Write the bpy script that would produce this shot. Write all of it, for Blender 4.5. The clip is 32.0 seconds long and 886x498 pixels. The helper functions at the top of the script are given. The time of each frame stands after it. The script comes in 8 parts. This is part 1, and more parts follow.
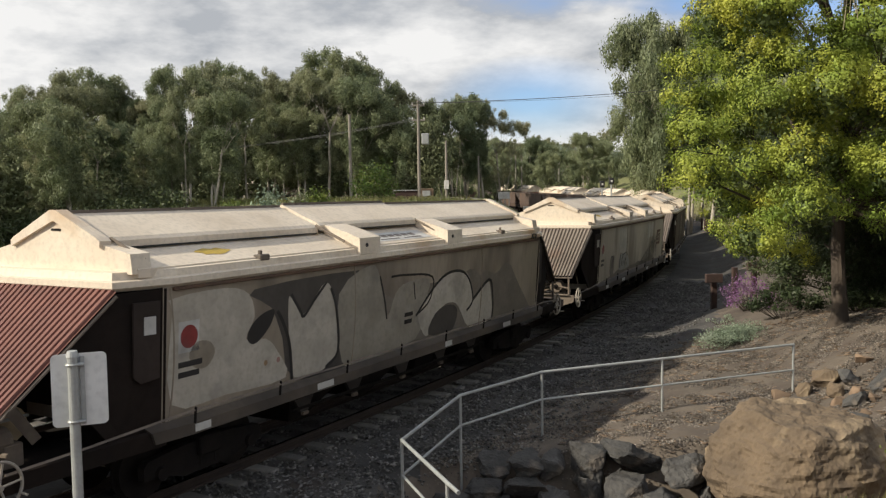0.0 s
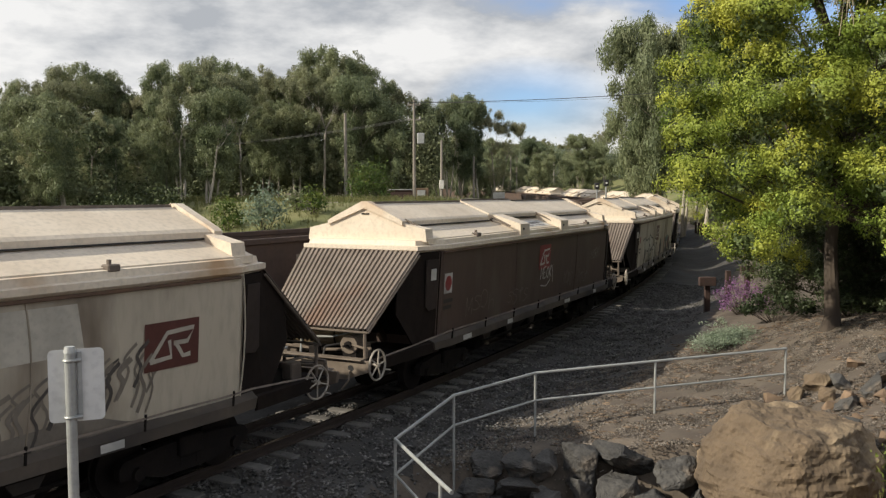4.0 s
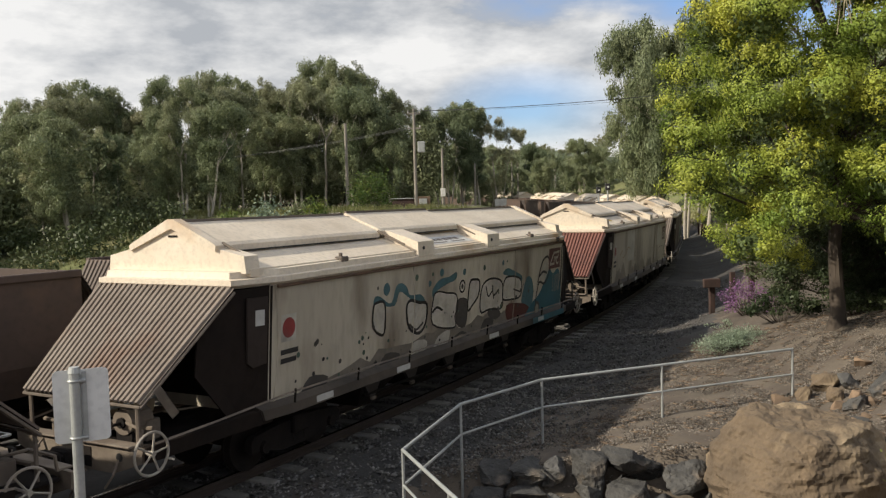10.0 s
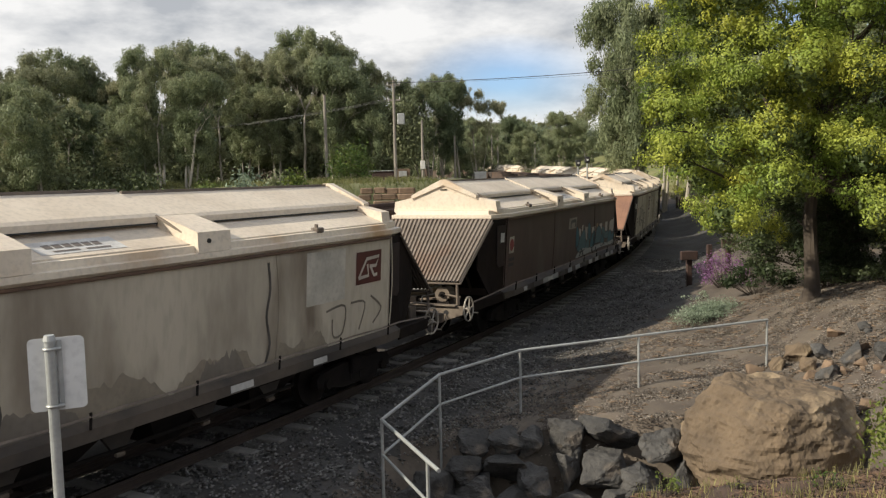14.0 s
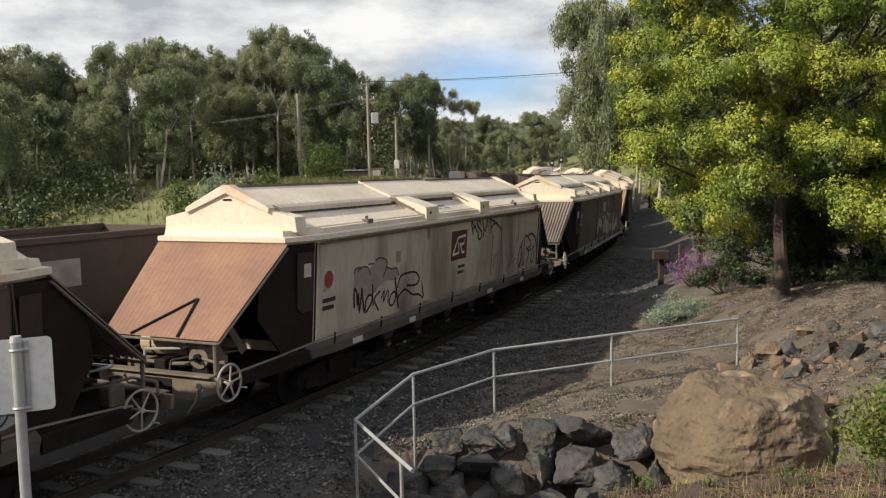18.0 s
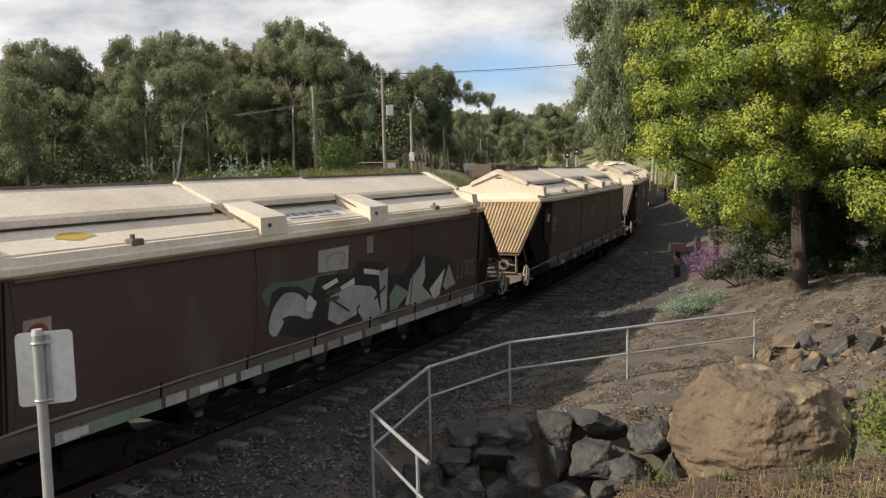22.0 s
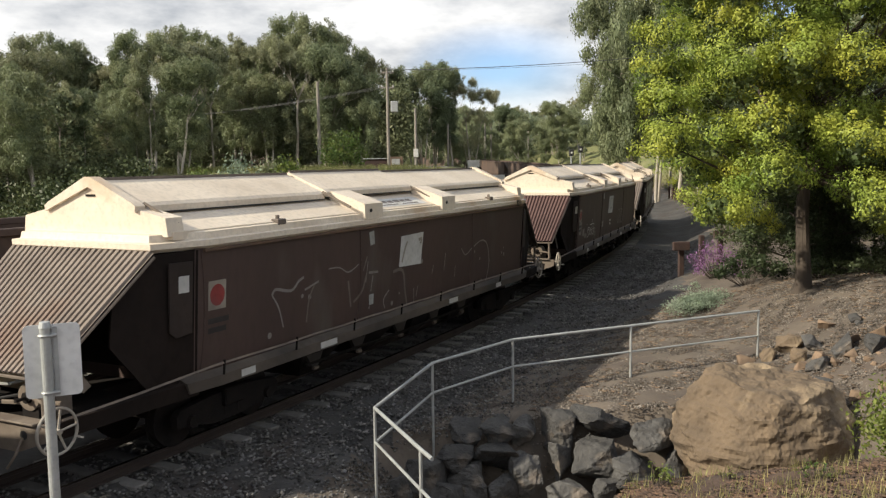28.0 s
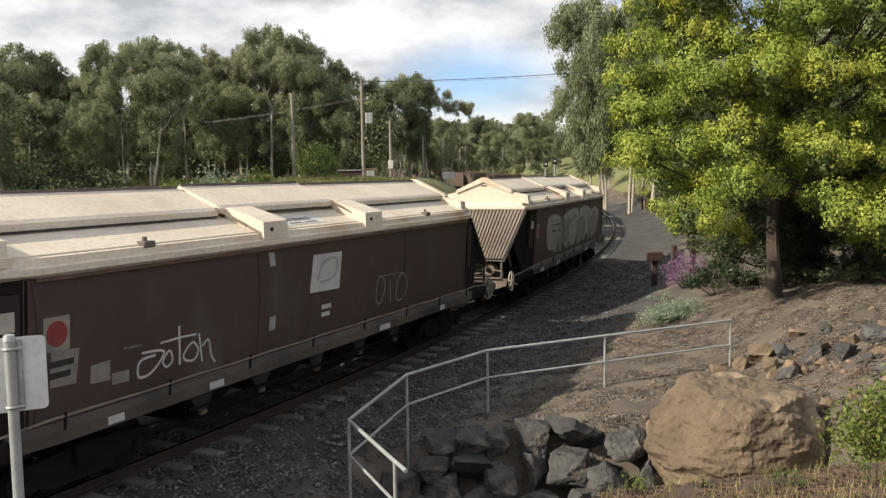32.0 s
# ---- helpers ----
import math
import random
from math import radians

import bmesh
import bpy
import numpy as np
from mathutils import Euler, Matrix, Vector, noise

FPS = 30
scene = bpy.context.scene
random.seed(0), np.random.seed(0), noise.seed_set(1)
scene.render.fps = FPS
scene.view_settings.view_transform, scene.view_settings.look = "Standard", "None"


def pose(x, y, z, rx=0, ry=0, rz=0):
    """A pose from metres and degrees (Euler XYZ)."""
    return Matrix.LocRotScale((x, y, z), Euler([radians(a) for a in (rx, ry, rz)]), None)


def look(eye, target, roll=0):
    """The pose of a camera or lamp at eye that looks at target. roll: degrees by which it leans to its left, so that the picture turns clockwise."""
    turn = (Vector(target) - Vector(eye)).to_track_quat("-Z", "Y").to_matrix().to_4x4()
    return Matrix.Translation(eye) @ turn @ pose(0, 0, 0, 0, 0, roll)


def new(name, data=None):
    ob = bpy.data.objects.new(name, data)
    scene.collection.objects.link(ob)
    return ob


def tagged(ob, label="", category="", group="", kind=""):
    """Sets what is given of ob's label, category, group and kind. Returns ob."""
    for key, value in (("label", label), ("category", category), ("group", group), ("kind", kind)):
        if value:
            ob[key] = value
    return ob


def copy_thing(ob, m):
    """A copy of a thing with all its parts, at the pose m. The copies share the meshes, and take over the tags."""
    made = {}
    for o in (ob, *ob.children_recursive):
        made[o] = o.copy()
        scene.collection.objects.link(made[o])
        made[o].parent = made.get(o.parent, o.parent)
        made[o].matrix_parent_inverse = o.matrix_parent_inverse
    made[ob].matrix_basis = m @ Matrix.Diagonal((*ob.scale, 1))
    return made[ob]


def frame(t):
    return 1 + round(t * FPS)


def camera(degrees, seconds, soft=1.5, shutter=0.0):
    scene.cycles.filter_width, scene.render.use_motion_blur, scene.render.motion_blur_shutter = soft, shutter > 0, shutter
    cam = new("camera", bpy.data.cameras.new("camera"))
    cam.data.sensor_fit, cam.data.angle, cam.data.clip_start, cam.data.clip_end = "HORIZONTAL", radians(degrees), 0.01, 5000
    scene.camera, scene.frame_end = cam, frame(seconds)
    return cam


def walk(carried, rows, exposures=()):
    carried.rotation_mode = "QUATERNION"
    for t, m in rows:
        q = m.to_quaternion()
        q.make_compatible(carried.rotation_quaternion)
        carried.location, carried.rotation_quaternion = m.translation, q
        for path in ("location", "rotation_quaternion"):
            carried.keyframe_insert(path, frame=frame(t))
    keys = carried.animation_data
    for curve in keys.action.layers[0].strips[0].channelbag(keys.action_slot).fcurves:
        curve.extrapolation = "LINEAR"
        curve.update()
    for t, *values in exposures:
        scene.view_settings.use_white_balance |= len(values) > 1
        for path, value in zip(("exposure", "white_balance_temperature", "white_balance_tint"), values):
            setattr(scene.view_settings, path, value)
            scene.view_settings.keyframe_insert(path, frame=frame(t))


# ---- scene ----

EYE = 4.0
# seconds, eye x, y, z, yaw to the left, pitch up, lean to the left (degrees)
PATH = [
    (0, 0.021, 0.016, 3.998, -0.40, -3.66, -0.82), (0.5, 0.013, 0.010, 3.985, -0.35, -3.75, -0.71), (1, 0.016, 0.013, 3.985, -0.21, -3.87, -0.86),
    (1.5, 0.019, 0.024, 3.983, -0.03, -4.04, -0.93), (2, 0.019, 0.037, 3.978, 0.00, -4.09, -0.92), (2.5, 0.005, -0.001, 3.999, 0.02, -3.96, -0.92),
    (3, 0.021, 0.006, 3.992, -0.06, -3.76, -0.79), (3.5, -0.004, -0.008, 4.000, -0.39, -3.74, -0.34), (5.5, 0.000, -0.000, 4.008, -1.61, -3.24, -0.14),
    (6, -0.014, -0.009, 4.020, -1.44, -2.96, -0.13), (6.5, -0.003, 0.016, 4.054, -1.51, -2.13, -0.05), (7, -0.018, 0.039, 4.081, -2.04, -1.16, -0.10),
    (7.5, 0.018, 0.092, 4.121, -1.65, -0.82, -0.28), (8, -0.022, 0.022, 4.136, -0.87, -1.03, -0.37), (8.5, -0.027, 0.040, 4.105, -0.55, -1.58, -0.50),
    (9, -0.016, 0.015, 4.076, -0.35, -2.27, -0.67), (9.5, -0.018, -0.004, 4.045, -0.42, -2.97, -1.30), (10, 0.000, 0.009, 4.023, -0.61, -3.16, -1.49),
    (10.5, -0.000, -0.001, 4.015, -0.84, -3.22, -1.45), (11, -0.002, -0.006, 4.018, -0.96, -3.40, -1.43), (11.5, 0.002, -0.009, 4.018, -1.07, -3.56, -1.16),
    (12, -0.006, -0.016, 4.013, -1.38, -3.80, -0.98), (12.5, 0.010, 0.011, 4.008, -1.65, -4.26, -1.11), (13, 0.007, 0.004, 4.002, -1.80, -4.66, -1.30),
    (13.5, 0.019, 0.006, 4.000, -1.93, -4.89, -1.36), (14, 0.012, 0.002, 3.995, -1.94, -5.03, -1.31), (14.5, 0.009, -0.014, 3.998, -2.01, -5.25, -1.29),
    (16.5, 0.005, -0.020, 4.000, -2.11, -5.42, -1.25), (17, 0.007, 0.003, 3.993, -2.49, -5.43, -1.08), (17.5, 0.012, 0.004, 4.002, -3.31, -5.26, -0.96),
    (18, 0.015, 0.012, 3.995, -3.71, -5.10, -1.12), (18.5, 0.009, -0.007, 4.008, -3.59, -5.14, -1.19), (19, 0.000, -0.009, 4.008, -3.31, -5.08, -1.21),
    (19.5, 0.007, 0.012, 4.002, -3.07, -5.09, -1.16), (20, -0.009, -0.005, 4.008, -2.98, -5.25, -1.09), (20.5, 0.000, -0.002, 4.005, -2.82, -5.35, -1.13),
    (21, 0.001, 0.007, 4.005, -2.84, -5.41, -1.14), (21.5, 0.011, 0.010, 4.001, -2.80, -5.50, -1.19), (22, 0.004, 0.008, 4.005, -2.68, -5.61, -1.25),
    (22.5, -0.000, -0.012, 4.002, -2.64, -5.56, -1.20), (23, 0.001, 0.000, 3.996, -2.63, -5.52, -1.25), (23.5, 0.004, -0.012, 4.006, -2.69, -5.47, -1.28),
    (24, 0.006, 0.010, 3.997, -2.84, -5.36, -1.19), (24.5, 0.001, 0.005, 3.998, -2.77, -5.39, -1.26), (25, -0.006, 0.009, 3.995, -2.65, -5.52, -1.18),
    (25.5, -0.008, -0.004, 3.998, -2.68, -5.63, -1.23), (27.5, -0.005, 0.007, 4.008, -2.60, -5.74, -0.82), (28, -0.018, 0.003, 4.003, -2.47, -5.83, -0.78),
    (28.5, -0.014, 0.011, 3.998, -2.45, -5.90, -0.76), (29, -0.011, 0.010, 3.991, -2.53, -5.85, -0.96), (29.5, -0.027, -0.010, 3.993, -2.71, -5.76, -1.02),
    (30, -0.016, 0.009, 3.996, -2.96, -5.74, -1.06), (30.5, -0.006, -0.007, 3.997, -3.42, -5.63, -1.09), (31, -0.010, -0.016, 4.001, -3.86, -5.35, -1.02),
    (31.5, -0.003, -0.026, 4.002, -4.06, -5.12, -0.91), (32, 0.004, 0.011, 3.993, -4.16, -5.07, -0.85),
]


def gaze(x, y, z, yaw, pitch, lean):
    a, p = radians(yaw), radians(pitch)
    way = Vector((-math.sin(a) * math.cos(p), math.cos(a) * math.cos(p), math.sin(p)))
    eye = Vector((x, y, z))
    return look(eye, eye + way, lean)


cam = camera(55.5, 32.0, soft=1.3)
EXPOSURES = [(0, 0.26), (9, 0.25), (13, 0.30), (17, 0.36), (19, 0.33), (24, 0.36), (29, 0.54), (32, 0.54)]
walk(cam, [(t, gaze(*r)) for t, *r in PATH], EXPOSURES)

# ---- sky and sun ----
SUN_AZ, SUN_EL = radians(-108), radians(31)     # clockwise from +y
world = bpy.data.worlds.new("sky")
scene.world = world
world.use_nodes = True
wn, wl = world.node_tree.nodes, world.node_tree.links
wn.clear()
w_out, w_bg = wn.new("ShaderNodeOutputWorld"), wn.new("ShaderNodeBackground")
w_sky = wn.new("ShaderNodeTexSky")
w_sky.sky_type, w_sky.sun_disc = "NISHITA", False
w_sky.sun_elevation, w_sky.sun_rotation = SUN_EL, SUN_AZ
w_co, w_map = wn.new("ShaderNodeTexCoord"), wn.new("ShaderNodeMapping")
w_map.inputs["Scale"].default_value = (1.0, 1.0, 2.6)
w_map.inputs["Location"].default_value = (0.35, 0.1, 0.2)
w_n1, w_n2 = wn.new("ShaderNodeTexNoise"), wn.new("ShaderNodeTexNoise")
w_n1.inputs["Scale"].default_value, w_n1.inputs["Detail"].default_value = 1.7, 8
w_n1.inputs["Roughness"].default_value = 0.52
w_n2.inputs["Scale"].default_value, w_n2.inputs["Detail"].default_value = 3.4, 10
w_n2.inputs["Roughness"].default_value = 0.58
w_cover, w_tone = wn.new("ShaderNodeValToRGB"), wn.new("ShaderNodeValToRGB")
w_cover.color_ramp.elements[0].position, w_cover.color_ramp.elements[1].position = 0.36, 0.47
w_tone.color_ramp.elements[0].position, w_tone.color_ramp.elements[1].position = 0.42, 0.57
w_tone.color_ramp.elements[0].color = (4.0, 4.2, 4.5, 1)
w_tone.color_ramp.elements[1].color = (7.9, 7.85, 7.75, 1)
w_mix = wn.new("ShaderNodeMix")
w_mix.data_type = "RGBA"
wl.new(w_co.outputs["Generated"], w_map.inputs["Vector"])
for n in (w_n1, w_n2):
    wl.new(w_map.outputs["Vector"], n.inputs["Vector"])
wl.new(w_n1.outputs["Fac"], w_cover.inputs["Fac"])
wl.new(w_n2.outputs["Fac"], w_tone.inputs["Fac"])
w_dot, w_gap, w_sub = wn.new("ShaderNodeVectorMath"), wn.new("ShaderNodeMapRange"), wn.new("ShaderNodeMath")
w_flat = wn.new("ShaderNodeMapping")                       # a long low rift in the cloud
w_flat.inputs["Scale"].default_value = (1.0, 1.0, 2.2)
w_dot.operation, w_sub.operation, w_sub.use_clamp = "DISTANCE", "SUBTRACT", True
w_dot.inputs[1].default_value = (0.11, 0.985, 0.235)
w_gap.inputs["From Min"].default_value, w_gap.inputs["From Max"].default_value = 0.12, 0.02
w_gap.inputs["To Min"].default_value, w_gap.inputs["To Max"].default_value = 0.0, 0.9
wl.new(w_co.outputs["Generated"], w_flat.inputs["Vector"])
wl.new(w_flat.outputs["Vector"], w_dot.inputs[0])
wl.new(w_dot.outputs["Value"], w_gap.inputs["Value"])
wl.new(w_gap.outputs["Result"], w_sub.inputs[1])
wl.new(w_cover.outputs["Color"], w_sub.inputs[0])
wl.new(w_sub.outputs["Value"], w_mix.inputs["Factor"])
w_gain = wn.new("ShaderNodeVectorMath")
w_gain.operation = "MULTIPLY"
w_gain.inputs[1].default_value = (0.95, 1.15, 1.50)
wl.new(w_sky.outputs["Color"], w_gain.inputs[0])
wl.new(w_gain.outputs["Vector"], w_mix.inputs["A"])
wl.new(w_tone.outputs["Color"], w_mix.inputs["B"])
wl.new(w_mix.outputs["Result"], w_bg.inputs["Color"])
wl.new(w_bg.outputs["Background"], w_out.inputs["Surface"])
w_bg.inputs["Strength"].default_value = 0.096
sun = new("sun", bpy.data.lights.new("sun", "SUN"))
sun.data.energy, sun.data.angle, sun.data.color = 4.7, radians(1.0), (1.0, 0.91, 0.75)
sun.matrix_world = look((0, 0, 60), (-math.sin(SUN_AZ) * math.cos(SUN_EL), -math.cos(SUN_AZ) * math.cos(SUN_EL), 60 - math.sin(SUN_EL)))

# ---- materials ----
def material(name, base, other=None, rough=0.8, metal=0.0, scale=3.0, fine=40.0, bump=0.15, stain=None, stain_scale=0.8, stain_at=0.55, island=0.0, each=0.0, stretch=(1, 1, 1), bump_scale=None, sheen=0.5):
    """A surface with two colours blended at a large and a fine scale, stains and relief, in metres of its own thing."""
    m = bpy.data.materials.new(name)
    m.use_nodes = True
    n, l = m.node_tree.nodes, m.node_tree.links
    b = n["Principled BSDF"]
    b.inputs["Roughness"].default_value, b.inputs["Metallic"].default_value = rough, metal
    b.inputs["Specular IOR Level"].default_value = sheen
    co, mp = n.new("ShaderNodeTexCoord"), n.new("ShaderNodeMapping")
    mp.inputs["Scale"].default_value = stretch
    l.new(co.outputs["Object"], mp.inputs["Vector"])

    def cloud(s, detail=5.0):
        t = n.new("ShaderNodeTexNoise")
        t.inputs["Scale"].default_value, t.inputs["Detail"].default_value = s, detail
        l.new(mp.outputs["Vector"], t.inputs["Vector"])
        return t.outputs["Fac"]

    def ramp(fac, lo, hi):
        r = n.new("ShaderNodeMapRange")
        r.inputs["From Min"].default_value, r.inputs["From Max"].default_value = lo, hi
        l.new(fac, r.inputs["Value"])
        return r.outputs["Result"]

    def blend(fac, a, c):
        x = n.new("ShaderNodeMix")
        x.data_type = "RGBA"
        for key, v in (("Factor", fac), ("A", a), ("B", c)):
            if isinstance(v, tuple):
                x.inputs[key].default_value = (*v, 1)
            elif isinstance(v, float):
                x.inputs[key].default_value = v
            else:
                l.new(v, x.inputs[key])
        return x.outputs["Result"]

    other = other or tuple(0.72 * c for c in base)
    col = blend(ramp(cloud(scale), 0.35, 0.65), base, other)
    dark = tuple(0.55 * c for c in base)
    col = blend(ramp(cloud(fine, 3.0), 0.45, 1.15), col, dark)
    if stain:
        col = blend(ramp(cloud(stain_scale, 7.0), stain_at, stain_at + 0.17), col, stain)
    if island or each:
        if island:
            g = n.new("ShaderNodeNewGeometry").outputs["Random Per Island"]
        else:
            g = n.new("ShaderNodeObjectInfo").outputs["Random"]
        h = n.new("ShaderNodeHueSaturation")
        amount = island or each
        v = n.new("ShaderNodeMapRange")
        v.inputs["To Min"].default_value, v.inputs["To Max"].default_value = 1 - amount, 1 + amount
        l.new(g, v.inputs["Value"])
        l.new(v.outputs["Result"], h.inputs["Value"])
        l.new(col, h.inputs["Color"])
        col = h.outputs["Color"]
    l.new(col, b.inputs["Base Color"])
    if bump:
        k = n.new("ShaderNodeBump")
        k.inputs["Strength"].default_value, k.inputs["Distance"].default_value = bump, 0.02
        l.new(cloud(bump_scale or fine, 4.0), k.inputs["Height"])
        l.new(k.outputs["Normal"], b.inputs["Normal"])
    return m


def leaf_material(name, base, other, scale=0.5, island=0.35, through_light=0.35, vary=1.0):
    m = material(name, base, other, rough=0.55, scale=scale, fine=3.0, bump=0.0, island=island, sheen=0.3)
    n, l = m.node_tree.nodes, m.node_tree.links
    b, out = n["Principled BSDF"], n["Material Output"]
    t, x = n.new("ShaderNodeBsdfTranslucent"), n.new("ShaderNodeMixShader")
    x.inputs["Fac"].default_value = through_light
    who, hs, val, hue = n.new("ShaderNodeObjectInfo"), n.new("ShaderNodeHueSaturation"), n.new("ShaderNodeMapRange"), n.new("ShaderNodeMapRange")
    val.inputs["To Min"].default_value, val.inputs["To Max"].default_value = 1 - 0.25 * vary, 1 + 0.25 * vary
    hue.inputs["To Min"].default_value, hue.inputs["To Max"].default_value = 0.5 + 0.022 * vary, 0.5 - 0.018 * vary
    for k in (val, hue):
        l.new(who.outputs["Random"], k.inputs["Value"])
    l.new(val.outputs["Result"], hs.inputs["Value"])
    l.new(hue.outputs["Result"], hs.inputs["Hue"])
    l.new(b.inputs["Base Color"].links[0].from_socket, hs.inputs["Color"])
    l.new(hs.outputs["Color"], b.inputs["Base Color"])
    l.new(hs.outputs["Color"], t.inputs["Color"])
    l.new(b.outputs["BSDF"], x.inputs[1])
    l.new(t.outputs["BSDF"], x.inputs[2])
    l.new(x.outputs["Shader"], out.inputs["Surface"])
    return m


M = {
    "ballast": material("ballast", (0.080, 0.075, 0.070), (0.040, 0.038, 0.036), rough=0.95, scale=0.5, fine=22, bump=0.9, bump_scale=18, stain=(0.05, 0.04, 0.035), stain_at=0.5),
    "stone_bits": material("crushed_stone", (0.17, 0.163, 0.155), (0.06, 0.057, 0.054), rough=0.92, island=0.6, bump=0.2),
    "dirt": material("dirt", (0.145, 0.118, 0.092), (0.085, 0.070, 0.056), rough=0.98, scale=1.1, fine=18, bump=0.7, bump_scale=12, stain=(0.08, 0.062, 0.05), stain_at=0.5),
    "rail": material("rail_steel", (0.05, 0.036, 0.03), rough=0.8, metal=0.2),
    "rail_top": material("polished_rail", (0.5, 0.48, 0.46), rough=0.25, metal=1.0, bump=0.02),
    "sleeper": material("sleeper", (0.19, 0.18, 0.168), (0.12, 0.113, 0.105), rough=0.95, each=0.3, bump=0.4),
    "cream": material("cream_roof", (0.70, 0.615, 0.495), (0.61, 0.515, 0.405), rough=0.55, scale=0.9, fine=16, bump=0.06, stain=(0.46, 0.31, 0.18), stain_scale=0.8, stain_at=0.55),
    "cream_grey": material("roof_sheet", (0.70, 0.61, 0.49), (0.60, 0.51, 0.40), rough=0.7, scale=0.8, fine=14, bump=0.05, stain=(0.46, 0.38, 0.28), stain_at=0.62),
    # Near black: the dark steel plus the deep shade below the wagons.
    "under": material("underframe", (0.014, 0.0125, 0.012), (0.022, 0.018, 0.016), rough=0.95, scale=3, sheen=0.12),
    "grey_steel": material("galvanised", (0.42, 0.43, 0.42), (0.33, 0.34, 0.33), rough=0.5, metal=0.35, scale=4, bump=0.05),
    "wheel_paint": material("dull_white_paint", (0.36, 0.33, 0.28), (0.25, 0.21, 0.17), rough=0.6),
    "white": material("white_paint", (0.62, 0.61, 0.58), (0.48, 0.46, 0.43), rough=0.6, scale=3),
    "red": material("red_paint", (0.42, 0.05, 0.035), (0.30, 0.04, 0.03), rough=0.6),
    "black": material("black_paint", (0.022, 0.021, 0.021), rough=0.55),
    "bark": material("bark", (0.085, 0.066, 0.05), (0.045, 0.035, 0.028), rough=0.95, scale=2, fine=12, stretch=(1, 1, 0.25), bump=0.8, bump_scale=10),
    "pale_bark": material("pale_bark", (0.42, 0.38, 0.32), (0.24, 0.21, 0.175), rough=0.9, scale=1.0, fine=8, stretch=(1, 1, 0.3), bump=0.3),
    "wood_pole": material("wood_pole", (0.30, 0.27, 0.23), (0.21, 0.19, 0.16), rough=0.9, stretch=(1, 1, 0.15), bump=0.3),
    "gum_leaf": leaf_material("gum_leaf", (0.25, 0.27, 0.145), (0.31, 0.31, 0.18), scale=0.25, through_light=0.35),
    "gum_leaf_dark": leaf_material("gum_leaf_dark", (0.165, 0.20, 0.105), (0.22, 0.24, 0.128), scale=0.25, through_light=0.35),
    "green_leaf": leaf_material("bright_leaf", (0.18, 0.27, 0.05), (0.43, 0.435, 0.066), scale=0.45, island=0.25, through_light=0.28, vary=0.0),
    "sandstone": material("sandstone", (0.165, 0.12, 0.077), (0.10, 0.074, 0.05), rough=0.95, scale=1.8, fine=26, bump=1.0, bump_scale=20, stain=(0.36, 0.275, 0.175), stain_at=0.55, stain_scale=1.3, stretch=(1, 1, 0.5)),
    "basalt": material("dark_rock", (0.078, 0.075, 0.071), (0.034, 0.033, 0.032), rough=0.85, scale=3.4, fine=30, bump=1.0, bump_scale=26, stain=(0.20, 0.165, 0.13), stain_scale=2.2, stain_at=0.56, each=0.35),
}

M["gum_leaf_mid"] = leaf_material("gum_leaf_mid", (0.225, 0.24, 0.135), (0.275, 0.27, 0.16), scale=0.25)
M["wall_stone"] = material("wall_stone", (0.21, 0.145, 0.095), (0.13, 0.09, 0.06), rough=0.95, scale=1.5, fine=10, bump=0.5, each=0.3)
M["old_timber"] = material("old_timber", (0.062, 0.036, 0.029), (0.04, 0.026, 0.022), rough=0.95, scale=3, fine=14, bump=0.4)
M["sleeper_wood"] = material("grey_timber", (0.30, 0.19, 0.12), (0.2, 0.13, 0.085), rough=0.95, scale=3, fine=20, bump=0.4)
M["sign_back"] = material("sign_back", (0.74, 0.74, 0.72), (0.64, 0.64, 0.62), rough=0.45, metal=0.1, scale=3, fine=20, bump=0.02)
M["car_white"] = material("car_white", (0.75, 0.76, 0.76), (0.7, 0.71, 0.71), rough=0.25, bump=0.0)
M["car_glass"] = material("car_glass", (0.02, 0.025, 0.03), rough=0.08, bump=0.0)
M["chip"] = material("bark_chip", (0.125, 0.075, 0.046), (0.07, 0.045, 0.032), rough=1.0, island=0.5, bump=0.0)
M["slope_bits"] = material("slope_bits", (0.19, 0.165, 0.14), (0.075, 0.064, 0.054), rough=1.0, island=0.6, bump=0.0)
M["sill_dirt"] = material("sill_dirt", (0.10, 0.08, 0.062), (0.06, 0.049, 0.039), rough=0.8, scale=0.9, fine=8, bump=0.08, stain=(0.035, 0.029, 0.025), stain_at=0.48)
# Leaf green with the shade under trees put into its colour.
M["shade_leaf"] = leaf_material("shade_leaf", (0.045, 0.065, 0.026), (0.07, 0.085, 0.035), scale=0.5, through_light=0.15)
# Darkened copy of the bright leaf, for the shade inside its crown.
M["crown_shade_leaf"] = leaf_material("crown_shade_leaf", (0.075, 0.108, 0.036), (0.11, 0.14, 0.045), scale=0.8, through_light=0.25, vary=0.0)
M["straw"] = material("straw", (0.46, 0.40, 0.26), (0.34, 0.29, 0.18), rough=0.9, scale=3, fine=20, bump=0.0)
M["litter"] = material("dry_litter", (0.17, 0.12, 0.08), (0.09, 0.065, 0.046), rough=1.0, island=0.6, bump=0.0)

# ---- the two tracks ----
def heading(s):
    return 29.3 - 0.31 * max(-25, min(s, 55)) - 0.5 * max(0.0, min(s, 190) - 55)


